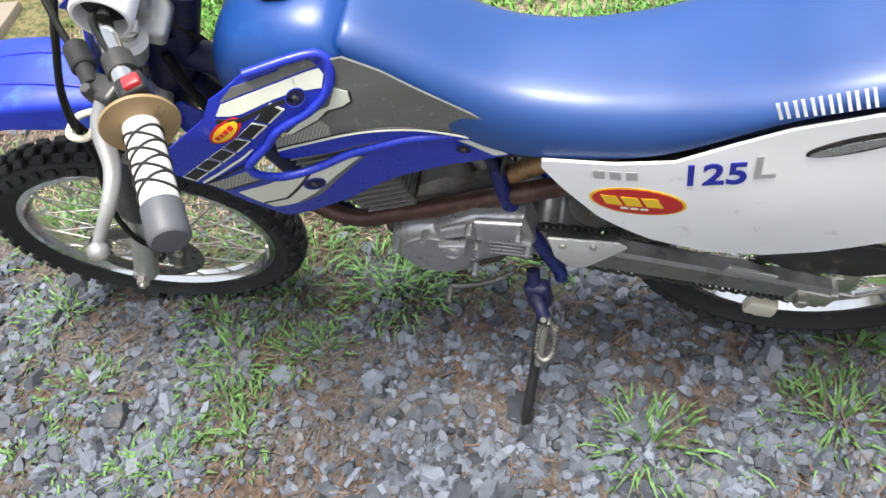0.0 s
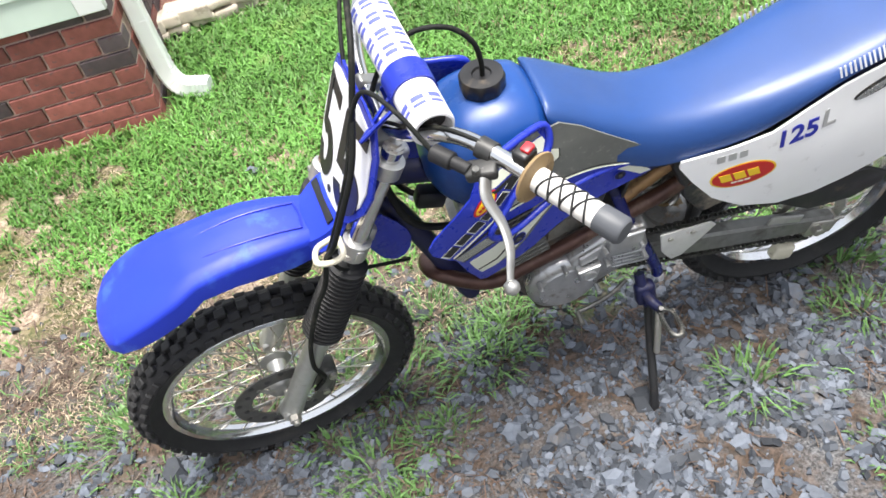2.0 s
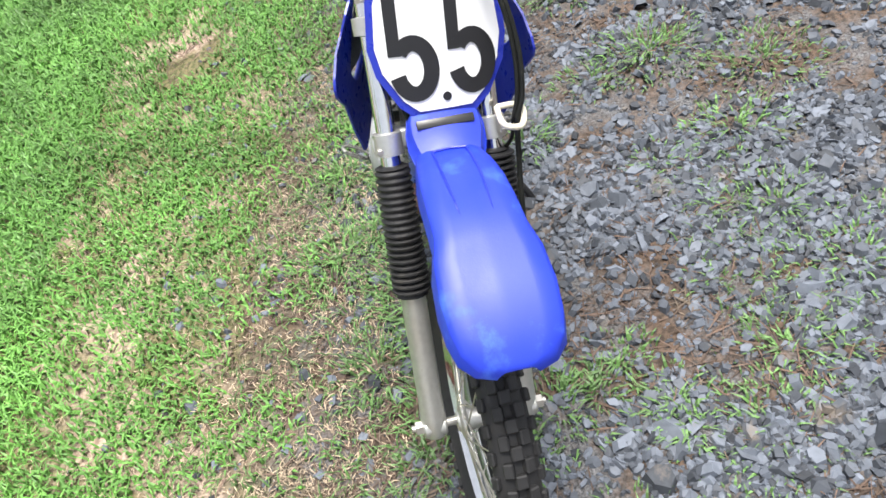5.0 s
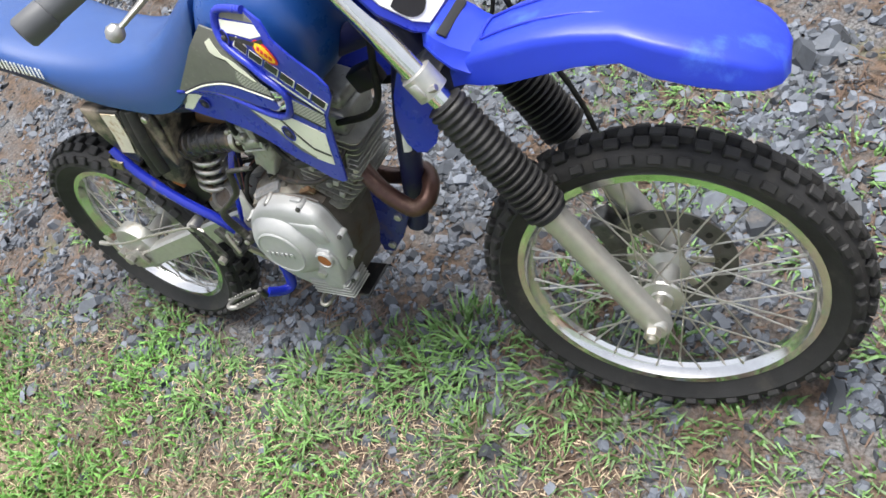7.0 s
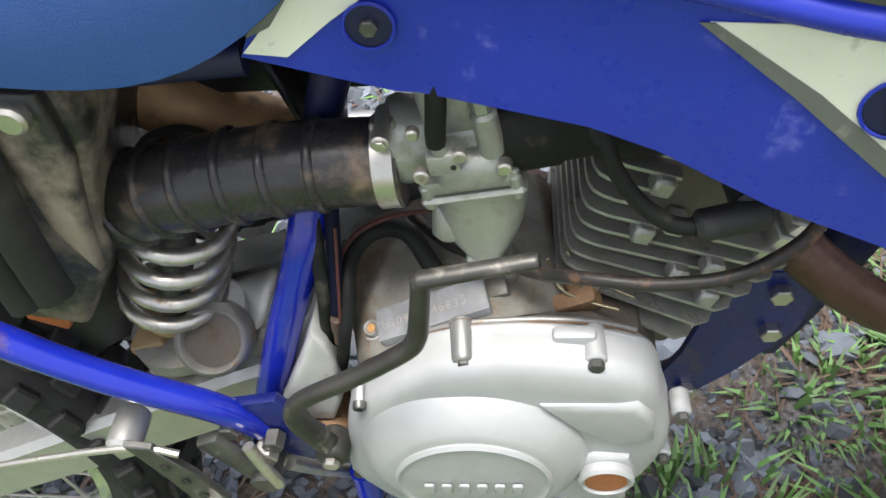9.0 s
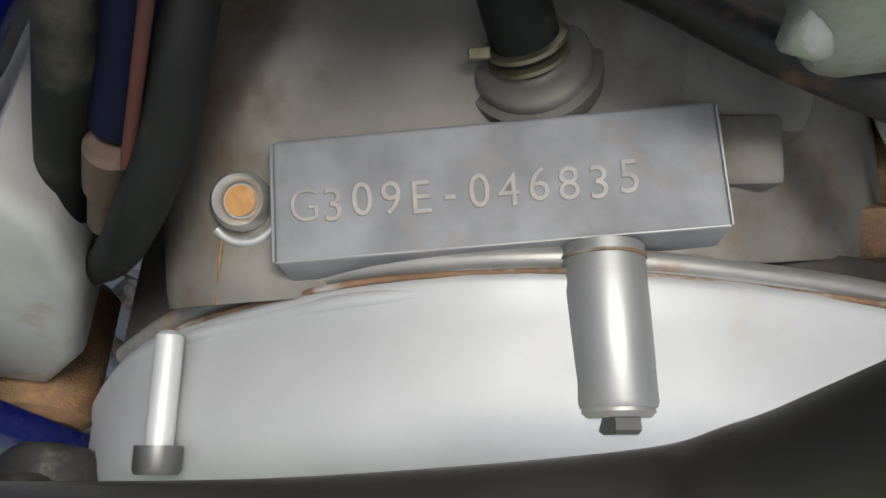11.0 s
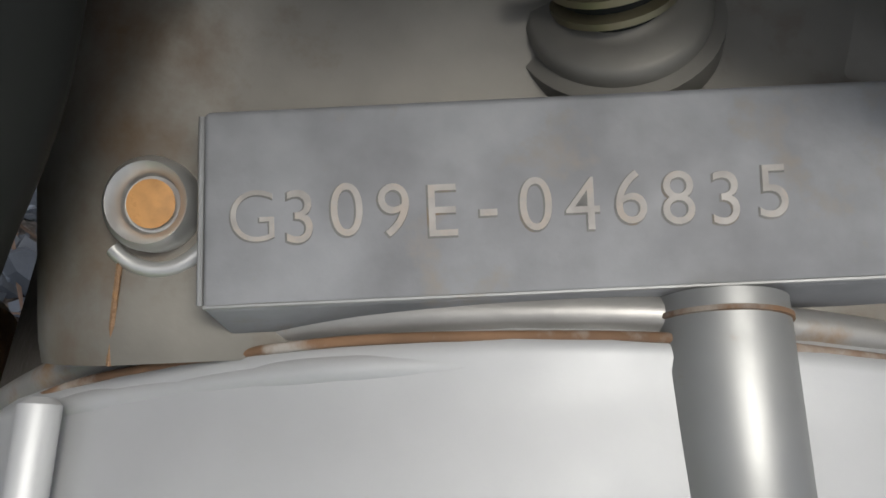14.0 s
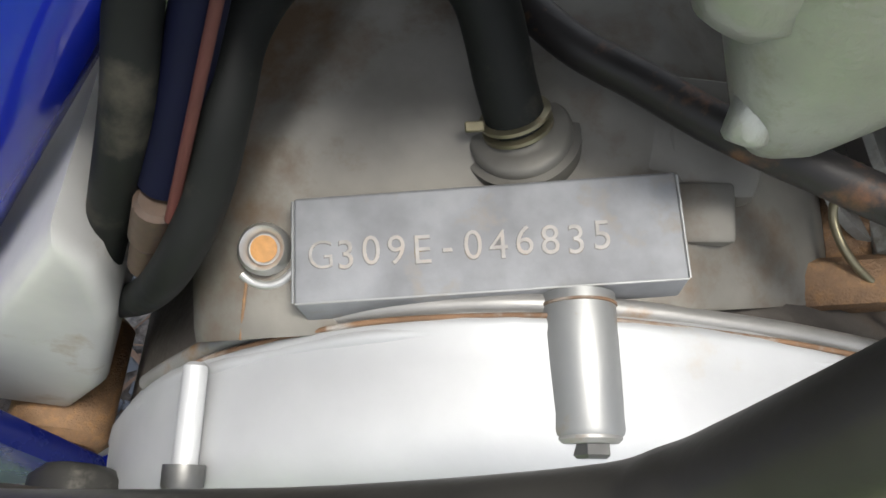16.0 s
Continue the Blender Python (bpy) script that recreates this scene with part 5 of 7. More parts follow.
for ch, one in zip("125", islands(txt)):
    part("panel_digit", one, DECAL_BLUE, panel, "dark blue digit " + ch, 0)
txt = letters_mesh("L", .052, .0006, Matrix.Translation((.168, .1155, .778)) @ Matrix.Rotation(radians(17), 4, "Y") @ Matrix(((-1, -.26, 0, 0), (0, 0, 1, 0), (-.12, 1, 0, 0), (0, 0, 0, 1))), .0011)
for v in txt.verts:
    v.co.y = pan_side(v.co.x, v.co.z) + .0012 + (v.co.y - .1155)
part("panel_letter", txt, DECAL_SILVER, panel, "silver letter L", 0)
vent = part("panel_vent", sheet(oval(.078, .8235, .055, .0130, -22), pan_side, .001, .02, .0012), BLACK, panel, "dark oblong vent slot")
part("vent_lining", sheet(oval(.082, .8195, .046, .0070, -22), pan_side, .001, .02, .0022), STATORM, vent, "grey metal seen in the vent")

# ---- frame and running gear ----
def pipe(name, pts, r, material=FRAME_SHADE, label="", n=6, parent=None, seg=14):
    return part(name, tube(pts, r, seg, n), material, parent or bike, label)
pipe("head_tube", [(.975 + .03, 0, .72), (.925, 0, .90)], .030, FRAME_SHADE, "blue painted steering head in the shaded tone", 0)
down_tube = pipe("down_tube", [(.945, 0, .785), (.905, 0, .69), (.865, 0, .565), (.832, 0, .452), (.815, 0, .405)], .021, FRAME_SHADE, "blue painted frame down tube in the shaded tone")
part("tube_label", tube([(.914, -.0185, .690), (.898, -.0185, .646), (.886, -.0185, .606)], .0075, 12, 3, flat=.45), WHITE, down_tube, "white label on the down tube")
pipe("backbone_tube", [(.93, 0, .84), (.80, 0, .80), (.65, 0, .765), (.52, 0, .735)], .022, FRAME_SHADE, "blue frame backbone in the shaded tone")
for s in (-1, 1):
    pipe("seat_post", [(.512, s * .030, .632), (.530, s * .022, .68), (.550, s * .015, .73)], .0115, FRAME_SHADE, "blue seat post tube in the shaded tone")
    # right tube in the lit tone, left one with shade in its colour
    pipe("side_tube", [(.511, s * .031, .630), (.5045, s * .046, .602), (.4955, s * .057, .5740), (.462, s * .066, .49), (.430, s * .072, .40), (.425, s * .074, .37)], .0122, FRAME_LIT if s < 0 else FRAME_DIM, "blue painted frame tube")
    pipe("seat_rail", [(.50, s * .050, .72), (.36, s * .065, .728), (.24, s * .070, .765), (.05, s * .075, .835), (-.20, s * .06, .875)], .011, FRAME_SHADE, "blue seat rail in the shaded tone")
    if s > 0:
        continue
    stay = pipe("rear_stay", [(.258, -.108, .656), (.283, -.112, .610), (.318, -.114, .570), (.371, -.114, .523), (.420, -.108, .478), (.440, -.100, .437)], .0105, FRAME_LIT, "bright blue painted rear stay tube")
    part("stay_tab", plate([(.240, .618), (.270, .612), (.280, .632), (.246, .640)], -.124, -.118, .001, 1), CLIP, stay, "rust-stained mounting tab")
    part("tab_hole", rod((.256, -.1238, .627), (.256, -.1246, .627), .0045, 12), BLACK, stay)
gus = plate([(.770, .515), (.812, .517), (.832, .490), (.828, .450), (.795, .395), (.752, .345), (.728, .345), (.728, .370), (.750, .420)], -.030, -.024, .001, 1)
mount = part("engine_mount", gus, FRAME_DIM, bike, "blue engine mount plates bolted to the down tube")
for x, z in ((.806, .496), (.808, .452), (.760, .370)):
    part("mount_bolt", rod((x, -.038, z), (x, -.029, z), .008, 6, .001), STEEL, mount)
part("skid_plate", joined(block((.130, .085, .006), at(.642, -.062, .282, 0, -4, 0), .002, 1)), BLACK, bike, "black skid plate below the engine")

# swingarm, chain, shock
def arm(s):
    a, b = Vector((.452, s * .050, .436 + .012 * (s > 0))), Vector((.012, -.102, .276)) if s < 0 else Vector((-.006, .032, .306))
    rings = []
    for k, (w, h) in enumerate(((.016, .026), (.018, .029), (.018, .029), (.017, .027), (.016, .025), (.015, .022))):
        p = a.lerp(b, (0, .06, .35, .7, .92, 1)[k])
        d = (b - a).normalized()
        up = Vector((-d.z, 0, d.x))
        if up.z < 0:
            up = -up
        c = .006
        o = [(w - c, h), (w, h - c), (w, -h + c), (w - c, -h), (-w + c, -h), (-w, -h + c), (-w, h - c), (-w + c, h)]
        rings.append([p + Vector((0, y, 0)) + up * z for y, z in o])
    return skin(rings)
cross = joined(block((.075, .10, .045), at(.405, 0, .428, 0, -18, 0), .012, 3), rod((.452, -.052, .436), (.452, .060, .436), .028, 24, .004))
swingarm = part("swingarm", joined(arm(-1), cross), ALU, bike, "satin aluminium box-section swingarm", 35)
part("left_arm", arm(1), GRIMALU, swingarm, "grimy grey left swingarm leg", 35)
part("arm_ring", lathe([(.030, -.01), (.046, -.006), (.046, .006), (.030, .01)], (.372, -.020, .455), (.36, -.020, .60), 32), CASE, swingarm, "cast shock linkage ring")
lk_a, lk_b = Vector((.412, -.060, .490)), Vector((.415, -.080, .508))
lug = part("linkage_eye", lathe([(.019, -.014), (.0205, .007), (.023, .010), (.0265, .007), (.027, -.014), (.016, -.018)], lk_a, lk_b, 36), CASE, swingarm, "pale cast shock linkage eye", 50)
part("eye_lining", lathe([(.001, -.017), (.017, -.016), (.0200, .003)], lk_a, lk_b, 30), CASEDARK, lug, "rusty brown hollow of the linkage eye")
part("linkage", block((.045, .040, .060), at(.372, -.012, .440, 0, -20, 0), .008, 3), CASE, swingarm)
for s, ex in ((-1, .004), (1, -.012)):
    ay = RAXLE.y + s * .070
    adj = joined(rod((RAXLE.x - .085, ay, RAXLE.z - .022), (RAXLE.x, ay, RAXLE.z), .004, 10), block((.060, .010, .048), at(RAXLE.x + ex, ay + s * .014, RAXLE.z - .010, 0, -17, 0), .004, 2),
                 block((.016, .034, .046), at(RAXLE.x - .045, ay, RAXLE.z - .016, 0, -17, 0), .003, 2), rod((RAXLE.x, ay + s * .014, RAXLE.z), (RAXLE.x, ay + s * .034, RAXLE.z), .013, 6, .001))
    part("chain_adjuster", adj, STEEL, swingarm, "plated chain adjuster and axle nut")
part("rear_axle", rod((RAXLE.x, -.138, RAXLE.z), (RAXLE.x, .070, RAXLE.z), .0085, 14), STEEL, bike)
brake_rod = part("brake_rod", tube([(.400, -.138, .468), (.359, -.136, .472), (.22, -.134, .430), (.06, -.130, .372), (-.055, -.120, .345)], .0028, 8, 4), STEEL, bike, "thin plated rear brake rod")
part("brake_arm", joined(block((.012, .008, .075), at(-.030, -.112, .328, 0, -12, 0), .003, 2), rod((-.062, -.120, .345), (-.028, -.120, .347), .006, 8)), STEEL, brake_rod)
part("rod_lug", joined(rod((.359, -.104, .468), (.359, -.136, .468), .012, 20, .003)), ALU, brake_rod, "rounded swingarm lug at the brake rod")
# chain: links of both runs, side plates with rollers between
chain = []
for k in range(46):
    u = k / 45
    for (x0, z0), (x1, z1) in (((.520, .520), (.034, .408)), ((.520, .424), (.020, .232))):
        x, z, y = x0 + (x1 - x0) * u, z0 + (z1 - z0) * u, .060 - .040 * u
        tilt = -math.degrees(math.atan2(z0 - z1, x0 - x1))
        wide = .0125 if k % 2 else .0085
        chain.append(block((.0130, .0020, .0088), at(x, y - wide / 2, z, 0, tilt, 0), .0009, 1))
        chain.append(block((.0130, .0020, .0088), at(x, y + wide / 2, z, 0, tilt, 0), .0009, 1))
        chain.append(rod((x + .005, y - .004, z), (x + .005, y + .004, z), .0038, 8))
tagged(part("drive_chain", joined(*chain), KICK, bike, "greasy steel drive chain"), kind="stuff")
part("chain_guard", plate([(.205, .480), (.170, .455), (.100, .405), (.060, .378), (-.040, .372), (-.105, .400), (-.110, .430), (-.060, .462), (.020, .480), (.110, .488)], .028, .040, .004, 2), BLACK, bike, "black plastic chain guard above the swingarm")
part("guard_plate", block((.085, .006, .024), at(.125, .056, .392, 0, -18, 0), .003, 2), ALU, swingarm, "bright flat plate on the swingarm")
part("chain_roller_block", joined(block((.052, .026, .040), at(.082, .030, .222, 0, -14, 0), .006, 3), block((.040, .022, .026), at(.074, .030, .204, 0, -14, 0), .007, 3)), CREAM, bike, "cream plastic chain guide block under the swingarm")
sa, sb = Vector((.435, -.030, .640)), Vector((.352, -.030, .440))
coil = []
for k in range(0, 90 + 1):
    t = k / 20
    M = along(sa, sb)
    coil.append(M @ Vector((.033 * math.cos(2 * math.pi * t), .033 * math.sin(2 * math.pi * t), .034 + .0262 * t)))
shock = part("shock_absorber", joined(rod(sa, sb, .012, 16), rod(sa + (sb - sa) * .0, sa + (sb - sa) * .18, .028, 24, .004)), DARKSTEEL, bike, "rear shock absorber behind the engine")
part("shock_spring", tube(coil, .0058, 12), STEEL, shock, "grey coil spring")
part("spring_seat", joined(lathe([(.012, 0), (.024, .002), (.024, .008), (.012, .012)], sa + (sb - sa) * .74, sb, 28), block((.034, .036, .034), at(.350, -.030, .448, 0, -20, 0), .005, 2)), TAN, shock, "tan-stained lower spring clevis")
part("reservoir_label", block((.030, .010, .060), at(.318, -.062, .545, 0, 30, 0), .003, 2), ORANGE, bike, "faded orange plastic flap beside the shock")

link = part("brake_link", plate([(.366, .482), (.384, .478), (.402, .440), (.414, .396), (.404, .376), (.390, .378), (.380, .430)], -.140, -.134, .001, 1), DARKSTEEL, bike, "dark drilled steel brake link")
for x, z in ((.385, .452), (.392, .430), (.398, .408)):
    part("link_hole", rod((x, -.1406, z), (x, -.1412, z), .0040, 12), BLACK, link)
part("link_bolt", rod((.402, -.140, .388), (.402, -.152, .388), .0095, 6, .001), STEEL, link)
part("frame_gusset", plate([(.424, .470), (.462, .478), (.486, .430), (.500, .402), (.470, .388), (.424, .412)], -.104, -.094, .004, 2), FRAME_DIM, bike, "blue frame gusset behind the footrest")
part("gusset_bolt", rod((.444, -.108, .424), (.444, -.122, .424), .0095, 6, .001), STEEL, bike, "plated frame bolt")

# ---- airbox, duct and carburettor ----
AB = [(.232, .752), (.415, .738), (.420, .700), (.404, .660), (.388, .600), (.345, .535), (.300, .548), (.288, .600), (.262, .622), (.225, .66)]
airbox = part("airbox", plate(AB, -.082, .070, .010, 3), AIRBOXM, bike, "muddy black plastic airbox with straps")
part("airbox_lid", plate([(.246, .752), (.352, .748), (.346, .70), (.332, .640), (.304, .618), (.272, .636), (.240, .700)], -.106, -.080, .006, 3), AIRBOXM, airbox, "grey-brown moulded airbox cover")
part("paper_label", plate([(.304, .744), (.346, .742), (.336, .690), (.320, .648), (.282, .648), (.297, .690)], -.1085, -.1065, .0005, 1), LABEL, airbox, "stained paper warning label")
for x0, x1 in (((.362, .744), (.345, .592)), ((.378, .742), (.366, .600))):
    part("airbox_strap", tube([(x0[0], -.096, x0[1]), ((x0[0] + x1[0]) / 2, -.106, (x0[1] + x1[1]) / 2), (x1[0], -.106, x1[1])], .011, 8, 3, flat=.5), RUBBER, airbox, "black rubber strap")
part("airbox_cover", plate([(.378, .735), (.414, .732), (.412, .690), (.400, .650), (.388, .600), (.376, .640)], -.092, -.080, .005, 3), AIRBOXM, airbox, "black moulded airbox shoulder")
part("airbox_screw", rod((.400, -.100, .722), (.400, -.086, .722), .008, 12, .002), STEEL, airbox)
DUCT = catmull([(.385, -.040, .608), (.410, -.048, .624), (.450, -.054, .638), (.500, -.056, .648), (.535, -.056, .651), (.570, -.056, .652)], 6)
duct_r = lambda x: .0282 - .0042 * max(0, min(1, (x - .40) / .16))
duct = part("air_duct", tube(DUCT, [duct_r(p.x) for p in DUCT], 32, 1), BOOT, bike, "muddy black ribbed rubber intake duct")
for k in (5, 9, 12, 15, 18, 22):
    c, d, q = DUCT[k], (DUCT[k + 1] - DUCT[k - 1]).normalized(), duct_r(DUCT[k].x)
    part("duct_rib", lathe([(q - .001, -.0034), (q + .0016, -.0022), (q + .0024, 0), (q + .0016, .0022), (q - .001, .0034)], c, c + d, 32), BOOT, duct, "", 60)
# added black sheet that stands in for the darkness under the seat
part("dark_filler_panel", block((.24, .006, .14), at(.450, .020, .715), .002, 1), BLACK, bike, "black panel added for the dark space under the seat")
part("hose_clamp", joined(lathe([(.0240, -.0060), (.0262, -.0056), (.0262, .0056), (.0240, .0060)], (.563, -.056, .6520), (.663, -.056, .656), 40), moved(block((.014, .012, .010), None, .002, 1), at(.564, -.060, .6795)), rod((.564, -.078, .6815), (.564, -.050, .6815), .0050, 14, .001), rod((.564, -.0795, .6815), (.564, -.078, .6815), .0034, 6, .0004)), STEEL, duct, "plated hose clamp with screw")
CX = Matrix.Translation((.600, -.050, .672)) @ Matrix.Rotation(radians(-8), 4, "Y")
body = joined(moved(lathe([(.0235, -.034), (.0245, -.030), (.0225, -.022), (.0200, -.012), (.0200, .014), (.0225, .016), (.0235, .022)], (0, 0, -.006), (1, 0, -.006), 36), CX), block((.034, .036, .056), CX @ at(.002, .002, .012), .009, 4))
carb = part("carburettor", body, CARB, bike, "weathered grey zinc carburettor", 35)
part("slide_housing", joined(block((.030, .032, .046), CX @ at(.000, .006, .050), .008, 3), moved(lathe([(.017, .060), (.0185, .062), (.0185, .076), (.016, .080), (.001, .081)], (0, .006, 0), (0, .006, 1), 28), CX)), CARB, carb, "", 35)
part("float_dome", block((.040, .030, .024), CX @ at(.006, -.016, -.014), .010, 5), CARB, carb, "rounded carburettor dome", 60)
part("fuel_inlet", joined(block((.017, .016, .014), CX @ at(-.005, -.026, .000), .003, 2), moved(rod((-.005, -.028, .0), (-.005, -.030, .016), .0045, 16, .001), CX)), CARB, carb, "", 40)
part("inlet_hole", moved(rod((.000, -.0338, -.001), (.000, -.0345, -.001), .0016, 12), CX), BLACK, carb)
part("choke_post", joined(moved(rod((.019, -.022, -.006), (.019, -.022, .022), .0068, 20, .002), CX), moved(rod((.019, -.022, .022), (.019, -.022, .042), .0055, 6, .001), CX), moved(rod((.019, -.022, .042), (.019, -.022, .050), .0038, 12, .001), CX)), CARB, carb, "choke plunger post", 40)
part("bowl_flange", block((.052, .054, .010), CX @ at(.004, 0, -.022), .003, 2), CARB, carb, "", 35)
part("bowl_flange", block((.057, .058, .005), CX @ at(.004, 0, -.030), .002, 1), CARB, carb, "", 35)
def float_bowl():
    secs = [(.0275, .0275, -.032), (.027, .027, -.040), (.0264, .026, -.050), (.0240, .0230, -.060), (.0195, .0190, -.070), (.0132, .0135, -.080), (.0085, .0095, -.087), (.0045, .005, -.0915), (.001, .001, -.0925)]
    rings = []
    for a, b, z in secs:
        ring = []
        for k in range(32):
            t = 2 * math.pi * k / 32
            c, s = math.cos(t), math.sin(t)
            ring.append(CX @ Vector((.004 - .10 * max(0, -.05 - z) + math.copysign(abs(c) ** .75, c) * a, .40 * min(0, z + .045) + math.copysign(abs(s) ** .75, s) * b, z)))
        rings.append(ring)
    return skin(rings)
part("float_bowl", float_bowl(), CARB, carb, "grey-green stained float bowl", 50)
for x, y in ((-.020, -.024), (.027, -.024), (-.020, .024), (.027, .024)):
    part("bowl_screw", joined(moved(rod((x, y, -.036), (x, y, -.020), .0038, 14, .001), CX), moved(rod((x, y, -.020), (x, y, -.016), .0030, 10, .001), CX)), CARB, carb)
for p, q, r in (((-.018, -.028, -.006), (-.018, -.034, -.006), .0044), ((.004, -.028, .004), (.004, -.034, .004), .0038), ((.024, -.024, -.010), (.024, -.032, -.010), .0040), ((-.016, -.026, .020), (-.016, -.032, .020), .0036)):
    part("carb_screw", moved(rod(p, q, r, 14, .001), CX), STEEL, carb)
part("bowl_drain", joined(rod((.5930, -.0600, .628), (.5906, -.0690, .602), .0092, 24, .004), rod((.6040, -.0700, .592), (.6040, -.0755, .5855), .0038, 16, .001)), CARB, carb, "drain boss of the float bowl", 50)
part("intake_flange", moved(lathe([(.020, .021), (.0265, .022), (.0265, .050), (.0245, .053), (.0245, .070), (.0280, .076), (.030, .110)], (0, 0, -.006), (1, .05, -.03), 36), CX), HOSE, bike, "black rubber intake manifold")
cable("fuel_hose", "black fuel hose above the carburettor", [(.5925, -.0800, .684), (.594, -.082, .700), (.600, -.078, .735), (.62, -.05, .765)], .0052, HOSE, False)
cable("overflow_hose", "black hose under the tank", [(.52, -.06, .728), (.57, -.072, .735), (.63, -.07, .738), (.69, -.055, .745)], .004, HOSE, False)

# ---- engine ----
engine_outline = [(.502, .400), (.510, .460), (.527, .497), (.556, .528), (.592, .5455), (.645, .5490), (.703, .534), (.719, .497), (.728, .450), (.716, .400), (.700, .372), (.684, .318), (.655, .302), (.592, .314), (.536, .346)]
case = part("crankcase", plate([(x, z - .006) for x, z in engine_outline], -.0905, .040, .006, 2), CASEDARK, bike, "oily brown-stained cast aluminium crankcase")
def scaled(pts, k, cx=.62, cz=.43):
    return [(cx + (x - cx) * k, cz + (z - cz) * k) for x, z in pts]
smooth_out = [(v.x, v.y) for v in catmull([Vector((x, z, 0)) for x, z in engine_outline], 4, True)]
def cover_shell():
    rings = []
    for k, y in ((.985, -.0880), (.992, -.0905), (.999, -.0912), (1.003, -.0924), (1.003, -.0935), (.998, -.0948), (.994, -.100), (.988, -.110), (.982, -.1130), (.960, -.1185), (.91, -.1225), (.80, -.1250)):
        rings.append([Vector((x, y, z)) for x, z in scaled(smooth_out, k)])
    return skin(rings)
cover = part("clutch_cover", cover_shell(), COVER, bike, "satin silver painted clutch cover with raised emblem disc", 50)
EC = Vector((.597, 0, .444))
part("cover_dome", lathe([(.082, -.004), (.079, .006), (.074, .016), (.067, .024), (.060, .029), (.055, .031)], EC + Vector((0, -.113, 0)), EC + Vector((0, -1, 0)), 56), COVER, cover, "round clutch bulge", 60)
part("emblem_disc", lathe([(.052, 0), (.0525, .003), (.050, .005), (.0485, .0035), (.046, .0035), (.030, .005), (.001, .0055)], EC + Vector((0, -.1425, 0)), EC + Vector((0, -1, 0)), 48), COVER, cover, "raised oval emblem disc", 60)
for k in range(6):
    part("emblem_mark", block((.0070, .0024, .0120), at(EC.x - .029 + .0116 * k, -.1497, EC.z, 0, 0, 0), .001, 1), COVER, cover)
part("cover_shelf", plate([(.640, .512), (.700, .512), (.712, .494), (.714, .468), (.690, .462), (.664, .480)], -.1290, -.110, .006, 4), COVER, cover, "flat raised shelf of the cover", 60)
def boss(x, z, y0, y1, r, head=True, parent=cover, material=COVER):
    part("bolt_boss", rod((x, y0, z), (x, y1, z), r, 20, .0015), material, parent)
    if head:
        part("cover_bolt", joined(rod((x, y1, z), (x, y1 - .005, z), r * .72, 6, .0006)), DARKSTEEL, parent, "dark socket bolt")
# the top deck round the engine number pad: a frame of its own, u along the pad, v across it, w out of it
PU = Vector((.0706, .0049, .02765)).normalized()
PV0 = Vector((.0033, -.0194, -.00765))
PV = (PV0 - PU * PV0.dot(PU)).normalized()
PW = PV.cross(PU)
if PW.z < 0:
    PW = -PW
PC = Vector((.5744, -.0778, .5456))
PADM4 = Matrix(((PU.x, PV.x, PW.x, PC.x), (PU.y, PV.y, PW.y, PC.y), (PU.z, PV.z, PW.z, PC.z), (0, 0, 0, 1)))
def pp(u, v, w=0.0):
    return PADM4 @ Vector((u, v, w))
def pblock(u, v, w, su, sv, sw, bevel=.001, rot=0):
    b = block((su, sv, sw), None, bevel, 2)
    b.transform(PADM4 @ Matrix.Translation((u, v, w)) @ Matrix.Rotation(radians(rot), 4, "Z"))
    return b
def deck():
    """The sloping casting behind the pad."""
    bm = bmesh.new()
    n, m = 44, 34
    vs = []
    for i in range(n + 1):
        u = -.064 + .142 * i / n
        row = []
        for j in range(m + 1):
            v = -.085 + .1015 * j / m
            w = -.0062 - .30 * max(0, -.030 - v) - .75 * max(0, u - .040) ** 1.02
            w += .0004 * noise.noise(Vector((u * 90, v * 90, 1))) + .0012 * noise.noise(Vector((u * 25, v * 25, 4)))
            w -= 9 * max(0, -.050 - u) ** 1.6 + 6 * max(0, v - .0125) ** 1.6
            w += .0035 * math.exp(-((u + .047 + .55 * (v + .01)) / .0045) ** 2) * min(1, max(0, -v - .006) * 90)
            row.append(bm.verts.new(pp(u, v, w)))
        vs.append(row)
    for i in range(n):
        for j in range(m):
            bm.faces.new((vs[i][j], vs[i + 1][j], vs[i + 1][j + 1], vs[i][j + 1]))
    r = bmesh.ops.extrude_face_region(bm, geom=bm.faces[:])
    bmesh.ops.translate(bm, vec=-PW * .03, verts=[v for v in r["geom"] if isinstance(v, bmesh.types.BMVert)])
    return bm
part("case_deck", deck(), DECK, case, "grimy sloping top of the crankcase", 60)
def pad_mesh():
    b = bmesh.new()
    o = [(-.0372, -.0105), (.0375, -.0106), (.0385, .0104), (-.0380, .0106)]
    top = [b.verts.new((x, y, 0)) for x, y in o]
    low = [b.verts.new((x * (1.015 if y < 0 else .975), y * 1.05 if y < 0 else y + .0032, -.0075)) for x, y in o]
    b.faces.new(top), b.faces.new(low[::-1])
    for k in range(4):
        b.faces.new((top[k], low[k], low[(k + 1) % 4], top[(k + 1) % 4]))
    bmesh.ops.recalc_face_normals(b, faces=b.faces[:])
    bmesh.ops.bevel(b, geom=b.edges[:], offset=.0007, segments=3, affect="EDGES", profile=.5)
    b.transform(PADM4)
    return b
number_pad = part("number_pad", pad_mesh(), PADM, case, "milled aluminium pad stamped with the engine number", 40)
# dark tone for the shadow painted beside each stamped stroke
GROOVE_SHADE = mat("stamped_groove_shade", (0.135, 0.132, 0.125), 0.6, 0.2, var=0.2, scale=300, dirt=(0.16, 0.12, 0.08), dirt_amount=0.4, dirt_scale=220)
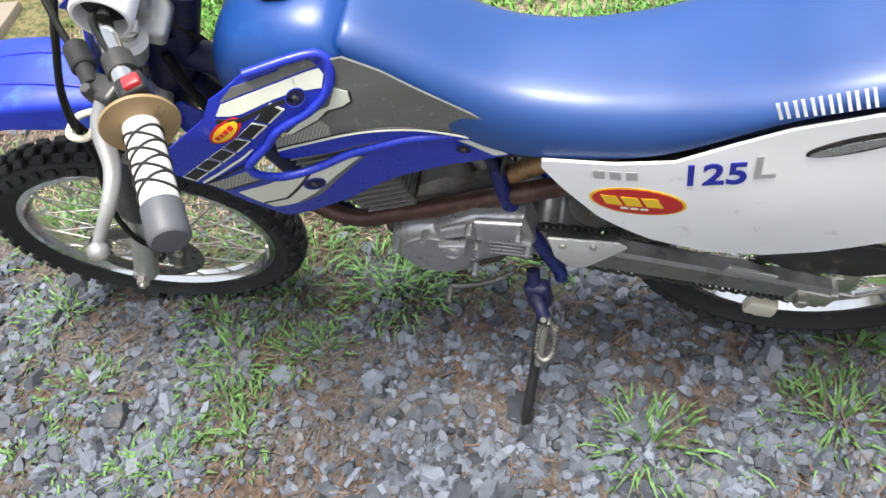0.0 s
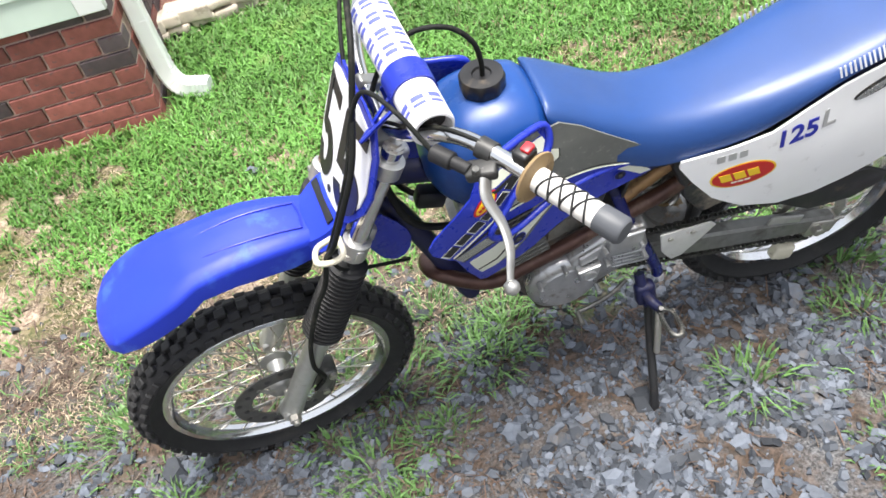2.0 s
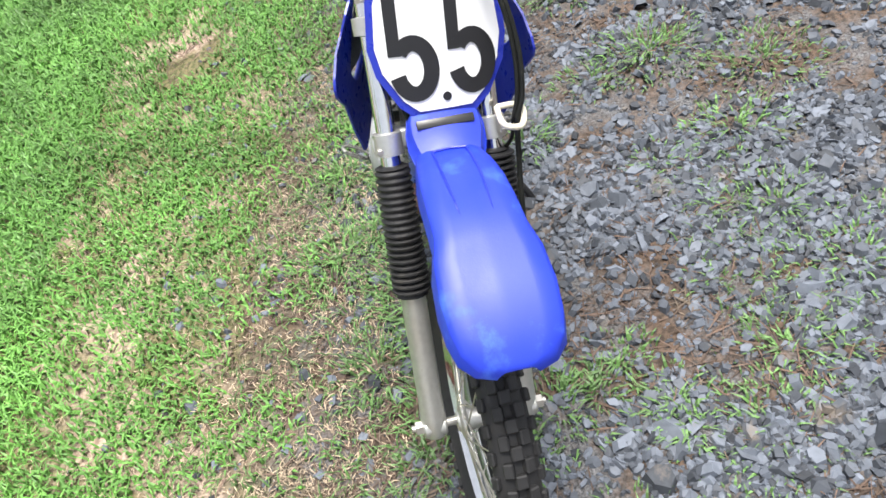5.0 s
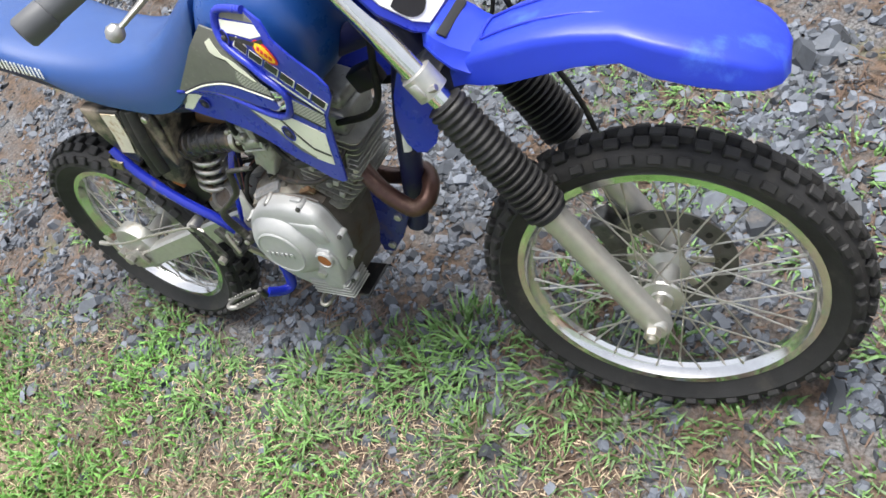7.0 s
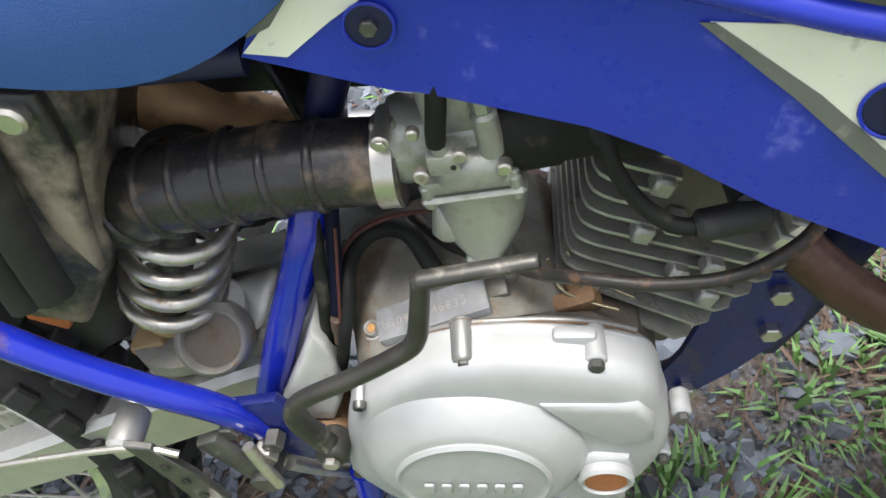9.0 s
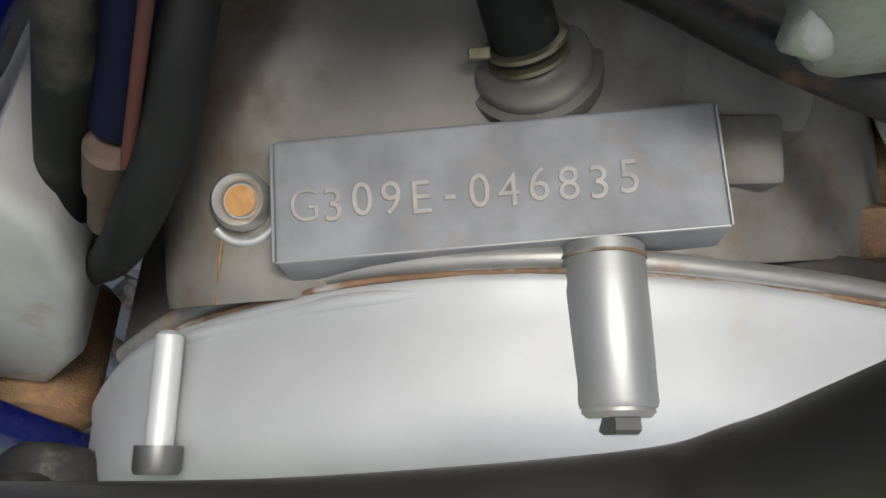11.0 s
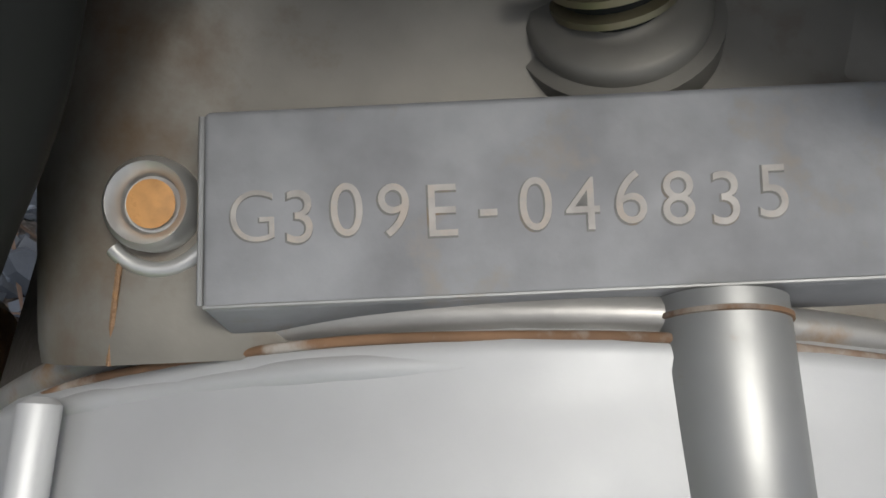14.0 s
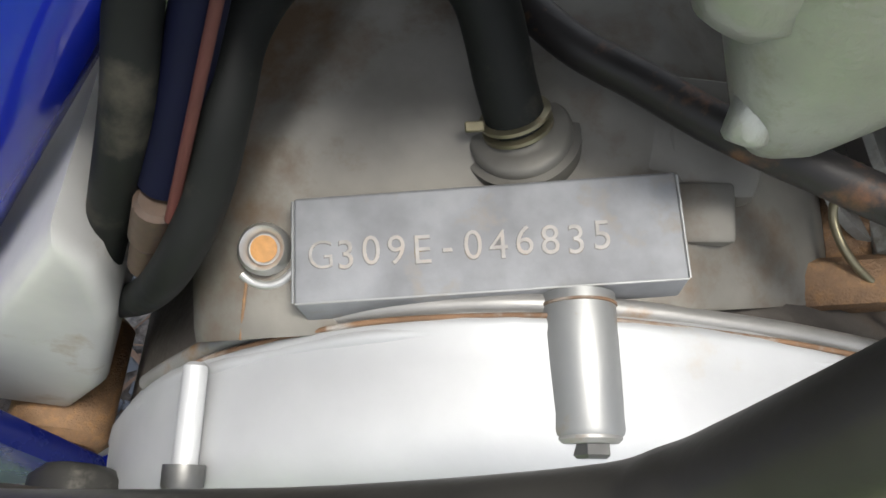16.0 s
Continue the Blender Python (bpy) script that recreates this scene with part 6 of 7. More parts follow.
for k, ch in enumerate("G309E-046835"):
    u = -.0322 + .00498 * k
    flip = Matrix(((1, 0, 0, 0), (0, -1, 0, 0), (0, 0, 1, 0), (0, 0, 0, 1))) @ Matrix.Diagonal((.96, 1.0, 1, 1))
    m = PADM4 @ Matrix.Translation((u, .0012 + .0003 * math.sin(k * 2.1), .00002))
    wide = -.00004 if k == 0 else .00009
    one = part("stamped_character", letters_mesh(ch, .0081, .00007, m @ flip, -.00012 if k == 0 else -.00003), STAMP, number_pad, "stamped character, lightly worn", 0)
    # shifted dark copy: the stroke's shadow put into colour
    part("groove_edge", letters_mesh(ch, .0081, .00003, m @ Matrix.Translation((-.00011, .00012, 0)) @ flip, wide), GROOVE_SHADE, one, "", 0)
for e0, e1, r in (((-.0374, -.0100), (-.0382, .0101), .00034), ((-.0378, .0103), (.0383, .0101), .00030), ((.0377, -.0100), (.0386, .0100), .00028)):
    edge = [pp(*(Vector(e0).lerp(Vector(e1), q / 12)), -.00022 + .00012 * noise.noise(Vector((q * .9, e0[0] * 90, 2)))) for q in range(13)]
    part("worn_edge", tube(edge, r, 8), BOSSM, number_pad, "bright worn edge of the pad")
ARC = [(.5120, .4640), (.5180, .4790), (.5275, .4978), (.5400, .5132), (.5560, .5288), (.5740, .5390), (.5900, .5452), (.6050, .5476), (.6200, .5488), (.6450, .5494), (.6750, .5462), (.7000, .5370)]
part("case_lip", tube([Vector((x, -.0882, z - .0019)) for x, z in ARC], .0022, 14, 6), CASE, case, "grey casting edge above the gasket", 60)
part("cover_rim", tube([Vector((x, -.0940, z - .0022)) for x, z in ARC], .0018, 14, 6), COVER, case, "rounded bright rim of the cover", 60)
part("gasket_line", tube([Vector((x, -.0914, z - .0001)) for x, z in ARC], .0006, 10, 6), GASKET, case, "rust-stained gasket edge", 60)
pb = part("dowel_plug", lathe([(.0030, -.008), (.0054, -.006), (.0054, .0006), (.0046, .0018), (.0036, .0010), (.0032, -.0004), (.001, -.0005)], pp(-.0447, -.0015, -.0045), pp(-.0447, -.0015, 1), 36), ALU, case, "round aluminium dowel", 50)
part("rust_spot", lathe([(.0028, .0002), (.0020, .0006), (.001, .0007)], pp(-.0447, -.0015, -.0044), pp(-.0447, -.0015, 1), 24), ORANGE_RUST, pb, "orange rust in the dowel")
part("dowel_rim", tube([pp(-.0447 + .0066 * math.cos(a), -.0008 + .0066 * math.sin(a), -.0066) for a in [.5 + .25 * k for k in range(9)]], .0010, 10, 2), ALU, case, "bright edge below the dowel")
part("casting_seam", tube([pp(-.0490, .0040, -.0062), pp(-.0500, .0100, -.0064), pp(-.0512, .0165, -.0075)], .00035, 6, 4), RUSTBOLT, case, "thin rust line in the casting")
# breather stub with its hose
bc = pp(.0088, -.0212, -.0068)
bd = (pp(.0016, -.0440, .0165) - bc).normalized()
breather = part("breather_stub", lathe([(.0122, -.004), (.0122, -.0006), (.0106, -.0002), (.0106, .0014), (.0098, .0022), (.0070, .0024), (.0052, .0030), (.0045, .0040)], bc, bc + bd * .6 + PW * .4, 44), DECK, case, "flanged breather stub with a spring clip", 50)
part("spring_clip", joined(*[lathe([(.0062, h), (.0074, h + .0005), (.0074, h + .0013), (.0062, h + .0018)], bc, bc + bd, 36) for h in (.0018, .0044)], block((.004, .0022, .0012), PADM4 @ at(-.0005, -.0225, -.0005), .0003, 1)), CLIP, breather, "plated spring clip")
HTIP = Vector((.5000, -.0665, .4600))
cable("breather_hose", "thick black crankcase breather hose", [bc + bd * .0015, bc + bd * .012, pp(.0022, -.0455, .0115), pp(-.008, -.0545, .0130), pp(-.0215, -.0565, .0150), pp(-.0325, -.0500, .0180), pp(-.0395, -.0370, .0220), pp(-.0430, -.0235, .0215), pp(-.0495, -.0100, .0140), pp(-.059, .001, .0055), Vector((.511, -.080, .500)), HTIP], [.0061] * 4 + [.0058, .0054, .0050, .0046, .0043, .0042, .0042, .0042], HOSE, False, 24)
# cast step and lug at the end of the pad
part("case_lug", pblock(.0440, -.0030, -.0125, .0125, .0125, .014, .0014, 4), DECK, case, "cast lug beside the pad")
part("case_step", joined(pblock(.0450, -.0190, -.0130, .0280, .0260, .014, .005, 12)), DECK, case)
part("case_end", joined(pblock(.0800, .012, -.0330, .034, .012, .012, .004), pblock(.0880, .004, -.040, .020, .03, .012, .004)), RUSTBOLT, case, "rusty casting end")
# cover bosses along the top edge
for a, b, r, rb in ((Vector((.5942, -.086, .5440)), Vector((.5964, -.1130, .5404)), .0074, .0066), (Vector((.5243, -.0945, .5008)), Vector((.5258, -.1165, .4970)), .0027, .0044)):
    d = (b - a).normalized()
    L = (b - a).length
    if r > .005:
        part("bolt_boss", lathe([(r * .5, 0), (r, .0002), (r, L - .0010), (r * .95, L), (r * .74, L), (r * .71, L - .0040), (.0002, L - .0040)], a, b, 44), BOSSM, cover, "cast bolt boss", 40)
        part("boss_grime", lathe([(r * .9, .0006), (r + .0003, .0009), (r + .0003, .0014), (r * .9, .0017)], a + d * .0012, b, 40), GASKET, cover, "rusty grime round the boss", 50)
        part("cover_bolt", lathe([(r * .68, L - .0039), (r * .66, L - .0014), (r * .38, L - .0012), (r * .34, L - .0030), (.0002, L - .0030)], a, b, 24), DARKSTEEL, cover, "dark recessed socket bolt", 40)
        part("bolt_seat", lathe([(r * .92, -.004), (r * .92, .0006), (r * .80, .0014), (.0002, .0014)], b, b + d, 30), CASE, cover, "worn bolt seat", 40)
        part("cover_bolt", lathe([(r * .60, 0), (r * .60, .0034), (r * .50, .0040), (r * .34, .0040), (r * .28, .0010), (.0002, .0010)], b + Vector((0, 0, .0006)), b + d, 6), DARKSTEEL, cover, "dark socket bolt head", 20)
    else:
        part("bolt_boss", rod(a, b, r, 36, .0009), COVER, cover, "cast bolt boss")
        part("cover_bolt", lathe([(rb, -.001), (rb, .0032), (rb * .88, .0042), (rb * .55, .0042), (rb * .50, .0012), (.0003, .0012)], b, b + d, 28), DARKSTEEL, cover, "dark socket bolt")
boss(.674, .541, -.090, -.115, .0070)
part("boss_bracket", block((.026, .010, .014), at(.662, -.100, .545), .003, 2), COVER, cover)
for x, z in ((.732, .474), (.726, .416), (.700, .345), (.600, .312), (.548, .340), (.507, .390)):
    boss(x, z, -.094, -.112, .0065)
oil = part("oil_filler", lathe([(.0185, 0), (.019, .006), (.0165, .008), (.0150, .0055), (.001, .0050)], (.685, -.1300, .426), (.685, -1, .426), 32), COVER, cover, "round sight glass rim")
part("sight_glass", rod((.685, -.1345, .426), (.685, -.1365, .426), .0142, 28), AMBER, oil, "brown oil sight glass")
part("oil_housing", joined(plate([(.658, .436), (.676, .449), (.700, .446), (.708, .420), (.700, .378), (.682, .330), (.640, .330), (.640, .360)], -.1300, -.090, .006, 3), plate([(.590, .345), (.640, .352), (.690, .340), (.676, .300), (.600, .300)], -.1240, -.08, .004, 2)), COVER, cover, "cast oil window housing", 45)
part("drain_bolt", rod((.654, -.128, .379), (.654, -.138, .379), .010, 6, .001), ALU, cover)
for k in range(5):
    part("sump_fin", block((.098, .064, .0030), at(.648, -.098, .310 + .0085 * k), .001, 1), ALU, cover)
# cylinder: finned barrel tilted forward, fins with rounded rear and cut front corners
CY = Matrix.Translation((.705, -.004, .5469)) @ Matrix.Rotation(radians(20), 4, "Y")
# barrel in the dark case colour, which paints the shade between fins
barrel = part("cylinder", moved(joined(block((.076, .096, .190), at(.002, -.002, .030), .012, 3)), CY), CASEDARK, bike, "finned cylinder barrel, darkened to put shade between the fins")
def fin(w, u1, y1, stop=None):
    """One fin: its right edge flares outwards to the front corner (u1, y1); stop cuts it short at the plug hollow."""
    bm = bmesh.new()
    back = .0018 * w / .0126
    o = [(u - back, y) for u, y in ((-.052, .050), (-.052, -.040), (-.0512, -.048), (-.0485, -.0535), (-.0435, -.0560), (-.036, -.0575))]
    if stop is None:
        o += [(u1 - .014, y1), (u1 - .004, y1 + .005), (u1, y1 + .014), (u1, .050)]
    else:
        o += [(stop, -.0575 + (y1 + .0575) * (stop + .036) / (u1 + .022)), (stop, .050)]
    lo = [bm.verts.new((u, y, w - .0013)) for u, y in o]
    hi = [bm.verts.new((u, y, w + .0010)) for u, y in o]
    bm.faces.new(lo), bm.faces.new(hi)
    for a in range(len(o)):
        b = (a + 1) % len(o)
        bm.faces.new((lo[a], lo[b], hi[b], hi[a]))
    return moved(bm, CY)
for k in range(-2, 12):
    w = .0126 * k
    u1, y1 = min(.080, .047 + .0078 * (k + 2)), min(-.059, -.075 + .004 * (k + 2))
    part("cooling_fin", fin(w, u1, y1, -.018 if 5 <= k <= 8 else None), FINS, barrel)
for u, k in ((-.006, 4), (.014, 1), (.040, 0), (-.026, 6), (-.020, 3), (.030, 2), (-.030, -1)):
    part("fin_rib", moved(block((.012, .014, .0126), at(u, -.056 - .06 * max(0, u + .03), .0126 * (k + .5)), .002, 1), CY), FINS, barrel)
for k in range(5, 9):
    part("cooling_fin", moved(block((.022, .100, .0024), at(.066, -.008, .0126 * k), .001, 1), CY), FINS, barrel)
part("cylinder_base", moved(block((.090, .100, .030), at(.002, -.006, -.044), .006, 2), CY), CASEDARK, barrel, "stained cylinder base flange")
head = part("cylinder_head", moved(joined(block((.100, .100, .050), at(.004, .004, .158), .010, 3), block((.066, .080, .10), at(.026, .002, .090), .008, 2)), CY), FINS, bike, "dull aluminium cylinder head")
part("rocker_cover", moved(block((.080, .080, .030), at(.004, .004, .195), .010, 3), CY), FINS, head)
part("spark_plug_cap", moved(joined(rod((.008, -.034, .100), (.008, -.090, .106), .0115, 20, .003), rod((.014, -.090, .108), (-.020, -.096, .092), .0085, 18, .003)), CY), RUBBER, head, "black spark plug cap")
cable("spark_plug_lead", "black spark plug lead", [(0.718, -0.100, 0.640), (0.705, -0.098, 0.642), (0.690, -0.094, 0.654), (0.678, -0.090, 0.672), (0.673, -0.086, 0.686), (0.670, -0.080, 0.693), (.690, -.06, .74)], .0046, HOSE, False)
cable("engine_pipe", "rust-flecked dark pipe across the cylinder fins", [(.560, -.010, .560), (.5832, -.0371, .5632), (.5984, -.0510, .5690), (.6111, -.0630, .5745), (.6265, -.0720, .5790), (.6450, -.0840, .5860), (.668, -.0960, .5960), (.700, -.102, .5975), (.735, -.101, .5990), (.760, -.098, .6080), (.785, -.085, .622), (.795, -.060, .64)], .0041, RUSTPIPE, False, 20)
cable("drain_wire", "pale looped wire by the cylinder base", [(.6480, -.058, .568), (.6515, -.060, .5554), (.6562, -.0689, .5516), (.6698, -.0740, .5469), (.690, -.080, .545)], .0010, CLIP, False)
cable("drain_wire", "pale looped wire by the cylinder base", [(.6600, -.050, .566), (.6660, -.056, .5580), (.6800, -.066, .5540), (.700, -.075, .550)], .0010, CLIP, False)
# drain hoses beside the frame tube
cable("drain_hose", "thin black drain hose", [(.520, -.030, .660), (.511, -.045, .620), (.5080, -.0620, .5780), (.5075, -.0700, .5560), (.5045, -.0740, .5300), (.4995, -.0720, .4950), HTIP + Vector((-.002, 0, .004))], .0046, HOSE, False, 18)
cable("red_wire", "dull red wire looping to the carburettor", [pp(-.062, -.022, -.002), pp(-.0575, -.0240, .012), pp(-.0540, -.0262, .020), pp(-.0490, -.0318, .024), pp(-.0432, -.0431, .024), pp(-.0341, -.0528, .024), pp(-.0240, -.0568, .024), pp(-.0096, -.0580, .024), pp(.0089, -.0562, .023), Vector((.592, -.030, .585))], .0017, WIRE_RED, False, 14)
part("sleeve_plug", joined(rod((.5135, -.0775, .538), (.5121, -.0782, .5245), .0044, 18, .001), rod((.5121, -.0782, .5245), (.5108, -.0788, .512), .0036, 16, .001)), SLEEVE, bike, "rusty hose sleeve")
part("cable_sleeve", rod((.5250, -.030, .660), (.5137, -.0745, .5375), .0046, 18, .001), NAVY, bike, "dark blue wiring sleeve")
cable("red_wire", "dull red wire beside the blue sleeve", [(.5137 + .0113 * u + .0028, -.0745 + .0445 * u - .0052, .5375 + .1225 * u + .002) for u in (-.02, .08, .18, .30, .50)], .0011, WIRE_RED, False, 12)
lobe = [(.4960, .5330), (.5030, .5200), (.5050, .4950), (.5000, .4450), (.4890, .4180), (.4600, .4200), (.4560, .4480), (.4780, .4900)]
casting = part("pivot_casting", plate(lobe, -.086, -.030, .0045, 4), CASTING, bike, "cast aluminium rear engine mount", 50)
part("mount_bush", rod((.4840, -.050, .402), (.4840, -.094, .402), .0155, 28, .003), RUSTBOLT, bike, "rust-stained engine mount bush")
part("pivot_boss", joined(rod((.452, -.030, .445), (.452, -.054, .445), .030, 28, .006)), CASE, bike, "cast swingarm pivot casting")
# kick starter
kick = part("kick_starter", joined(tube([(.498, -.122, .448), (.490, -.128, .488), (.490, -.133, .516), (.503, -.1365, .5385), (.541, -.1380, .5665), (.570, -.1375, .5895), (.5765, -.1365, .5990), (.5790, -.1350, .6090), (.5818, -.1325, .6290), (.5830, -.1312, .6390), (.5834, -.1308, .6425), (.5836, -.1307, .6437)], [.0085, .0080, .0074, .0068, .0066, .0066, .0066, .0062, .0058, .0055, .0038, .0006], 24, 6, flat=.85),
            tube([(.5782, -.1310, .6394), (.5792, -.1310, .6397), (.5820, -.1309, .6404), (.5850, -.1308, .6412), (.610, -.1300, .6460), (.6385, -.1290, .6512), (.640, -.1290, .6515)], [.0006, .0040, .0053, .0054, .0049, .0046, .0028], 24, 5, flat=.85), rod((.499, -.108, .445), (.499, -.131, .445), .012, 24, .003)), KICK, bike, "worn dark steel kick start lever folded in", 50)
part("kick_bolt", rod((.499, -.131, .445), (.499, -.136, .445), .006, 6, .001), STEEL, kick)
# left engine covers
stator = part("stator_cover", joined(lathe([(.078, -.03), (.079, .006), (.076, .016), (.064, .023), (.060, .024), (.058, .027), (.001, .028)], (.632, .058, .436), (.632, 1, .436), 56), plate([(.470, .570), (.550, .566), (.622, .520), (.620, .440), (.560, .420), (.470, .466), (.456, .500)], .030, .082, .010, 3)), STATORM, bike, "dull grey aluminium generator cover", 45)
part("cover_block", plate([(.472, .570), (.545, .570), (.552, .515), (.480, .512)], .080, .094, .006, 3), STATORM, stator)
part("cover_block", plate([(.560, .556), (.606, .534), (.604, .508), (.565, .522)], .080, .092, .006, 3), STATORM, stator)
part("cover_block", plate([(.566, .512), (.612, .504), (.610, .474), (.572, .470)], .080, .104, .005, 3), STATORM, stator)
part("inspection_cap", lathe([(.015, 0), (.015, .004), (.011, .005), (.009, .003), (.001, .003)], (.590, .104, .490), (.590, 1, .490), 28), STATORM, stator)
for x, z in ((.556, .545), (.480, .535), (.690, .480), (.566, .410), (.470, .490), (.636, .512), (.550, .500)):
    part("cover_bolt", rod((x, .080, z), (x, .104, z), .0055, 12, .001), STATORM, stator)
for k in range(4):
    part("cover_rib", block((.070, .008, .005), at(.500, .083, .462 + .012 * k, 0, -6, 0), .001, 1), STATORM, stator)
# exhaust
exhaust = part("exhaust_pipe", tube([(.775, -.028, .580), (.812, -.046, .545), (.841, -.052, .5215), (.872, -.052, .502), (.893, -.034, .508), (.890, -.004, .518), (.868, .022, .522), (.836, .036, .508), (.800, .042, .488), (.755, .044, .482), (.700, .043, .500),
               (.640, .046, .524), (.540, .048, .566), (.437, .048, .606), (.375, .056, .650), (.33, .066, .690)], .0160, 18, 5), RUST, bike, "heat-browned rusty exhaust header pipe")
part("exhaust_flange", moved(block((.012, .060, .046), None, .006, 2), at(.784, -.030, .578, 0, 38, 0)), STEEL, exhaust, "exhaust flange")
part("heat_shield", tube([(.505, .020, .590), (.460, .016, .616), (.420, .016, .643), (.390, .020, .668)], .026, 16, 4, flat=.6), TANPIPE, exhaust, "heat-stained tan shield on the pipe")
part("muffler", rod((.33, .066, .69), (-.20, .066, .79), .036, 28, .008), BLACK, bike, "black muffler behind the side panel")
# foot controls
def foot_peg(M, hanger, paint, metal, label):
    """Folding oval ring peg with teeth on a bent hanger."""
    s = -1 if M.translation.y < 0 else 1
    ring = [M @ Vector((.0150 * math.cos(a), s * (.038 + .036 * math.copysign(abs(math.sin(a)) ** .7, math.sin(a))), 0)) for a in np.linspace(0, 2 * math.pi, 33)]
    ob = part("foot_peg", joined(tube(ring, .0042, 10, 2, flat=1.3), moved(block((.010, .030, .010), at(0, -s * .008, 0), .003, 2), M)), metal, bike, label)
    for k in range(8):
        for sx in (-1, 1):
            part("peg_tooth", moved(block((.005, .005, .006), at(sx * .0150, s * (.012 + .0072 * k), .005, 0, 0, 45), .001, 1), M), metal, ob)
    part("peg_bracket", tube(hanger, .0115, 16, 5), paint, ob, "blue bent foot peg hanger")
    end = M.translation
    part("peg_pin", rod(end + Vector((.006, -s * .004, -.016)), end + Vector((.008, s * .002, .012)), .0070, 16, .002), BLACK, ob)
foot_peg(Matrix.Translation((.470, -.160, .318)) @ Matrix.Rotation(radians(-14), 4, "Z") @ Matrix.Rotation(radians(-22), 4, "X"), [(.500, -.092, .350), (.500, -.096, .310), (.494, -.102, .276), (.484, -.122, .278), (.476, -.150, .306)], FRAME_LIT, GRIMALU, "small pale oval ring foot peg on a blue hanger")
foot_peg(Matrix.Translation((.440, .150, .346)) @ Matrix.Rotation(radians(8), 4, "X"), [(.470, .080, .400), (.468, .100, .370), (.458, .122, .348), (.446, .146, .346)], FRAME_SHADE, DARKSTEEL, "dark worn oval ring foot peg beside the side stand")
brake_pedal = part("brake_pedal", joined(tube([(.452, -.108, .395), (.470, -.088, .340), (.520, -.072, .292), (.580, -.092, .266)], .006, 12, 4), tube([(.580, -.092, .266), (.592, -.088, .263), (.602, -.094, .262), (.602, -.122, .262), (.592, -.128, .262), (.581, -.118, .264), (.580, -.092, .266)], .0042, 10, 4)), STEEL, bike, "plated rear brake pedal with a loop tip under the engine")
part("pedal_pivot", joined(rod((.440, -.100, .400), (.440, -.130, .400), .012, 16, .002), block((.020, .010, .070), at(.425, -.120, .425, 0, -25, 0), .003, 2)), DARKSTEEL, brake_pedal)
part("stay_bolts", joined(*[rod((x, -.105, z), (x, -.118, z), .008, 6, .001) for x, z in ((.452, .436), (.430, .405), (.425, .455))]), DARKSTEEL, bike, "dark frame bolts")
part("return_spring", tube([(.440, -.124, .452), (.446, -.128, .430), (.452, -.130, .405)], .0045, 10, 4), STEEL, bike, "pale pedal return spring")
gear = part("gear_lever", joined(tube([(.500, .085, .400), (.540, .095, .375), (.590, .100, .360), (.615, .102, .358)], .005, 10, 4), rod((.615, .102, .358), (.615, .135, .358), .0065, 12, .002)), DARKSTEEL, bike, "plated gear shift lever")
guard = plate([(.437, .528), (.330, .524), (.318, .510), (.352, .470), (.384, .436), (.406, .432), (.430, .470)], .084, .089, .002, 2)
heel = part("heel_guard", guard, CASTING, bike, "flat aluminium heel guard plate")
for x, z in ((.415, .508), (.368, .510)):
    part("guard_bolt", rod((x, .088, z), (x, .093, z), .006, 6, .001), STEEL, heel)
stand = part("side_stand", joined(tube([(.455, .105, .330), (.468, .170, .220), (.482, .235, .140), (.490, .268, .075)], [.011, .010, .010, .011], 12, 4), block((.060, .040, .010), at(.492, .272, .071, 11, 0, 0), .004, 2)), BLACK, bike, "worn black steel side stand")
part("stand_spring", tube([(.445, .135, .335), (.455, .165, .28), (.462, .185, .23)], .007, 10, 4), STEEL, stand, "coil return spring")
part("stand_bracket", joined(block((.044, .030, .060), at(.462, .100, .352, 8, 5, 0), .010, 3), rod((.458, .104, .335), (.458, .124, .330), .014, 20, .003)), FRAME_SHADE, stand, "blue stand bracket in the shaded frame tone")
rear = []
for k in range(10):
    x = .03 - .055 * k
    rear.append([Vector((x, y, .845 + .012 * k * .6 - .55 * y * y - (.02 if abs(y) > .08 else 0))) for y in np.linspace(-.095, .095, 9)])
rf = skin(rear, closed_ring=False)
rr = bmesh.ops.extrude_face_region(rf, geom=rf.faces[:])
bmesh.ops.translate(rf, vec=(0, 0, -.004), verts=[v for v in rr["geom"] if isinstance(v, bmesh.types.BMVert)])
part("rear_fender", rf, WHITE, bike, "white plastic rear fender under the seat", 50)
part("inner_rear_guard", plate([(-.25, .902), (.10, .868), (.25, .806), (.262, .775), (.235, .772), (.10, .828), (-.25, .866)], -.086, -.078, .002, 1), BOOT, bike, "muddy dark inner guard under the seat")
# second added sheet, keeping the gap behind the carburettor dark
part("dark_filler_panel", block((.006, .050, .12), at(.505, .020, .625, 0, -15, 0), .002, 1), BLACK, bike, "black panel added for the dark space behind the carburettor")
part("inner_fender", tube([(.28, 0, .70), (.29, 0, .62), (.305, 0, .52), (.315, 0, .44)], .05, 10, 3, flat=.3), BLACK, bike, "black inner mudguard ahead of the rear tyre")

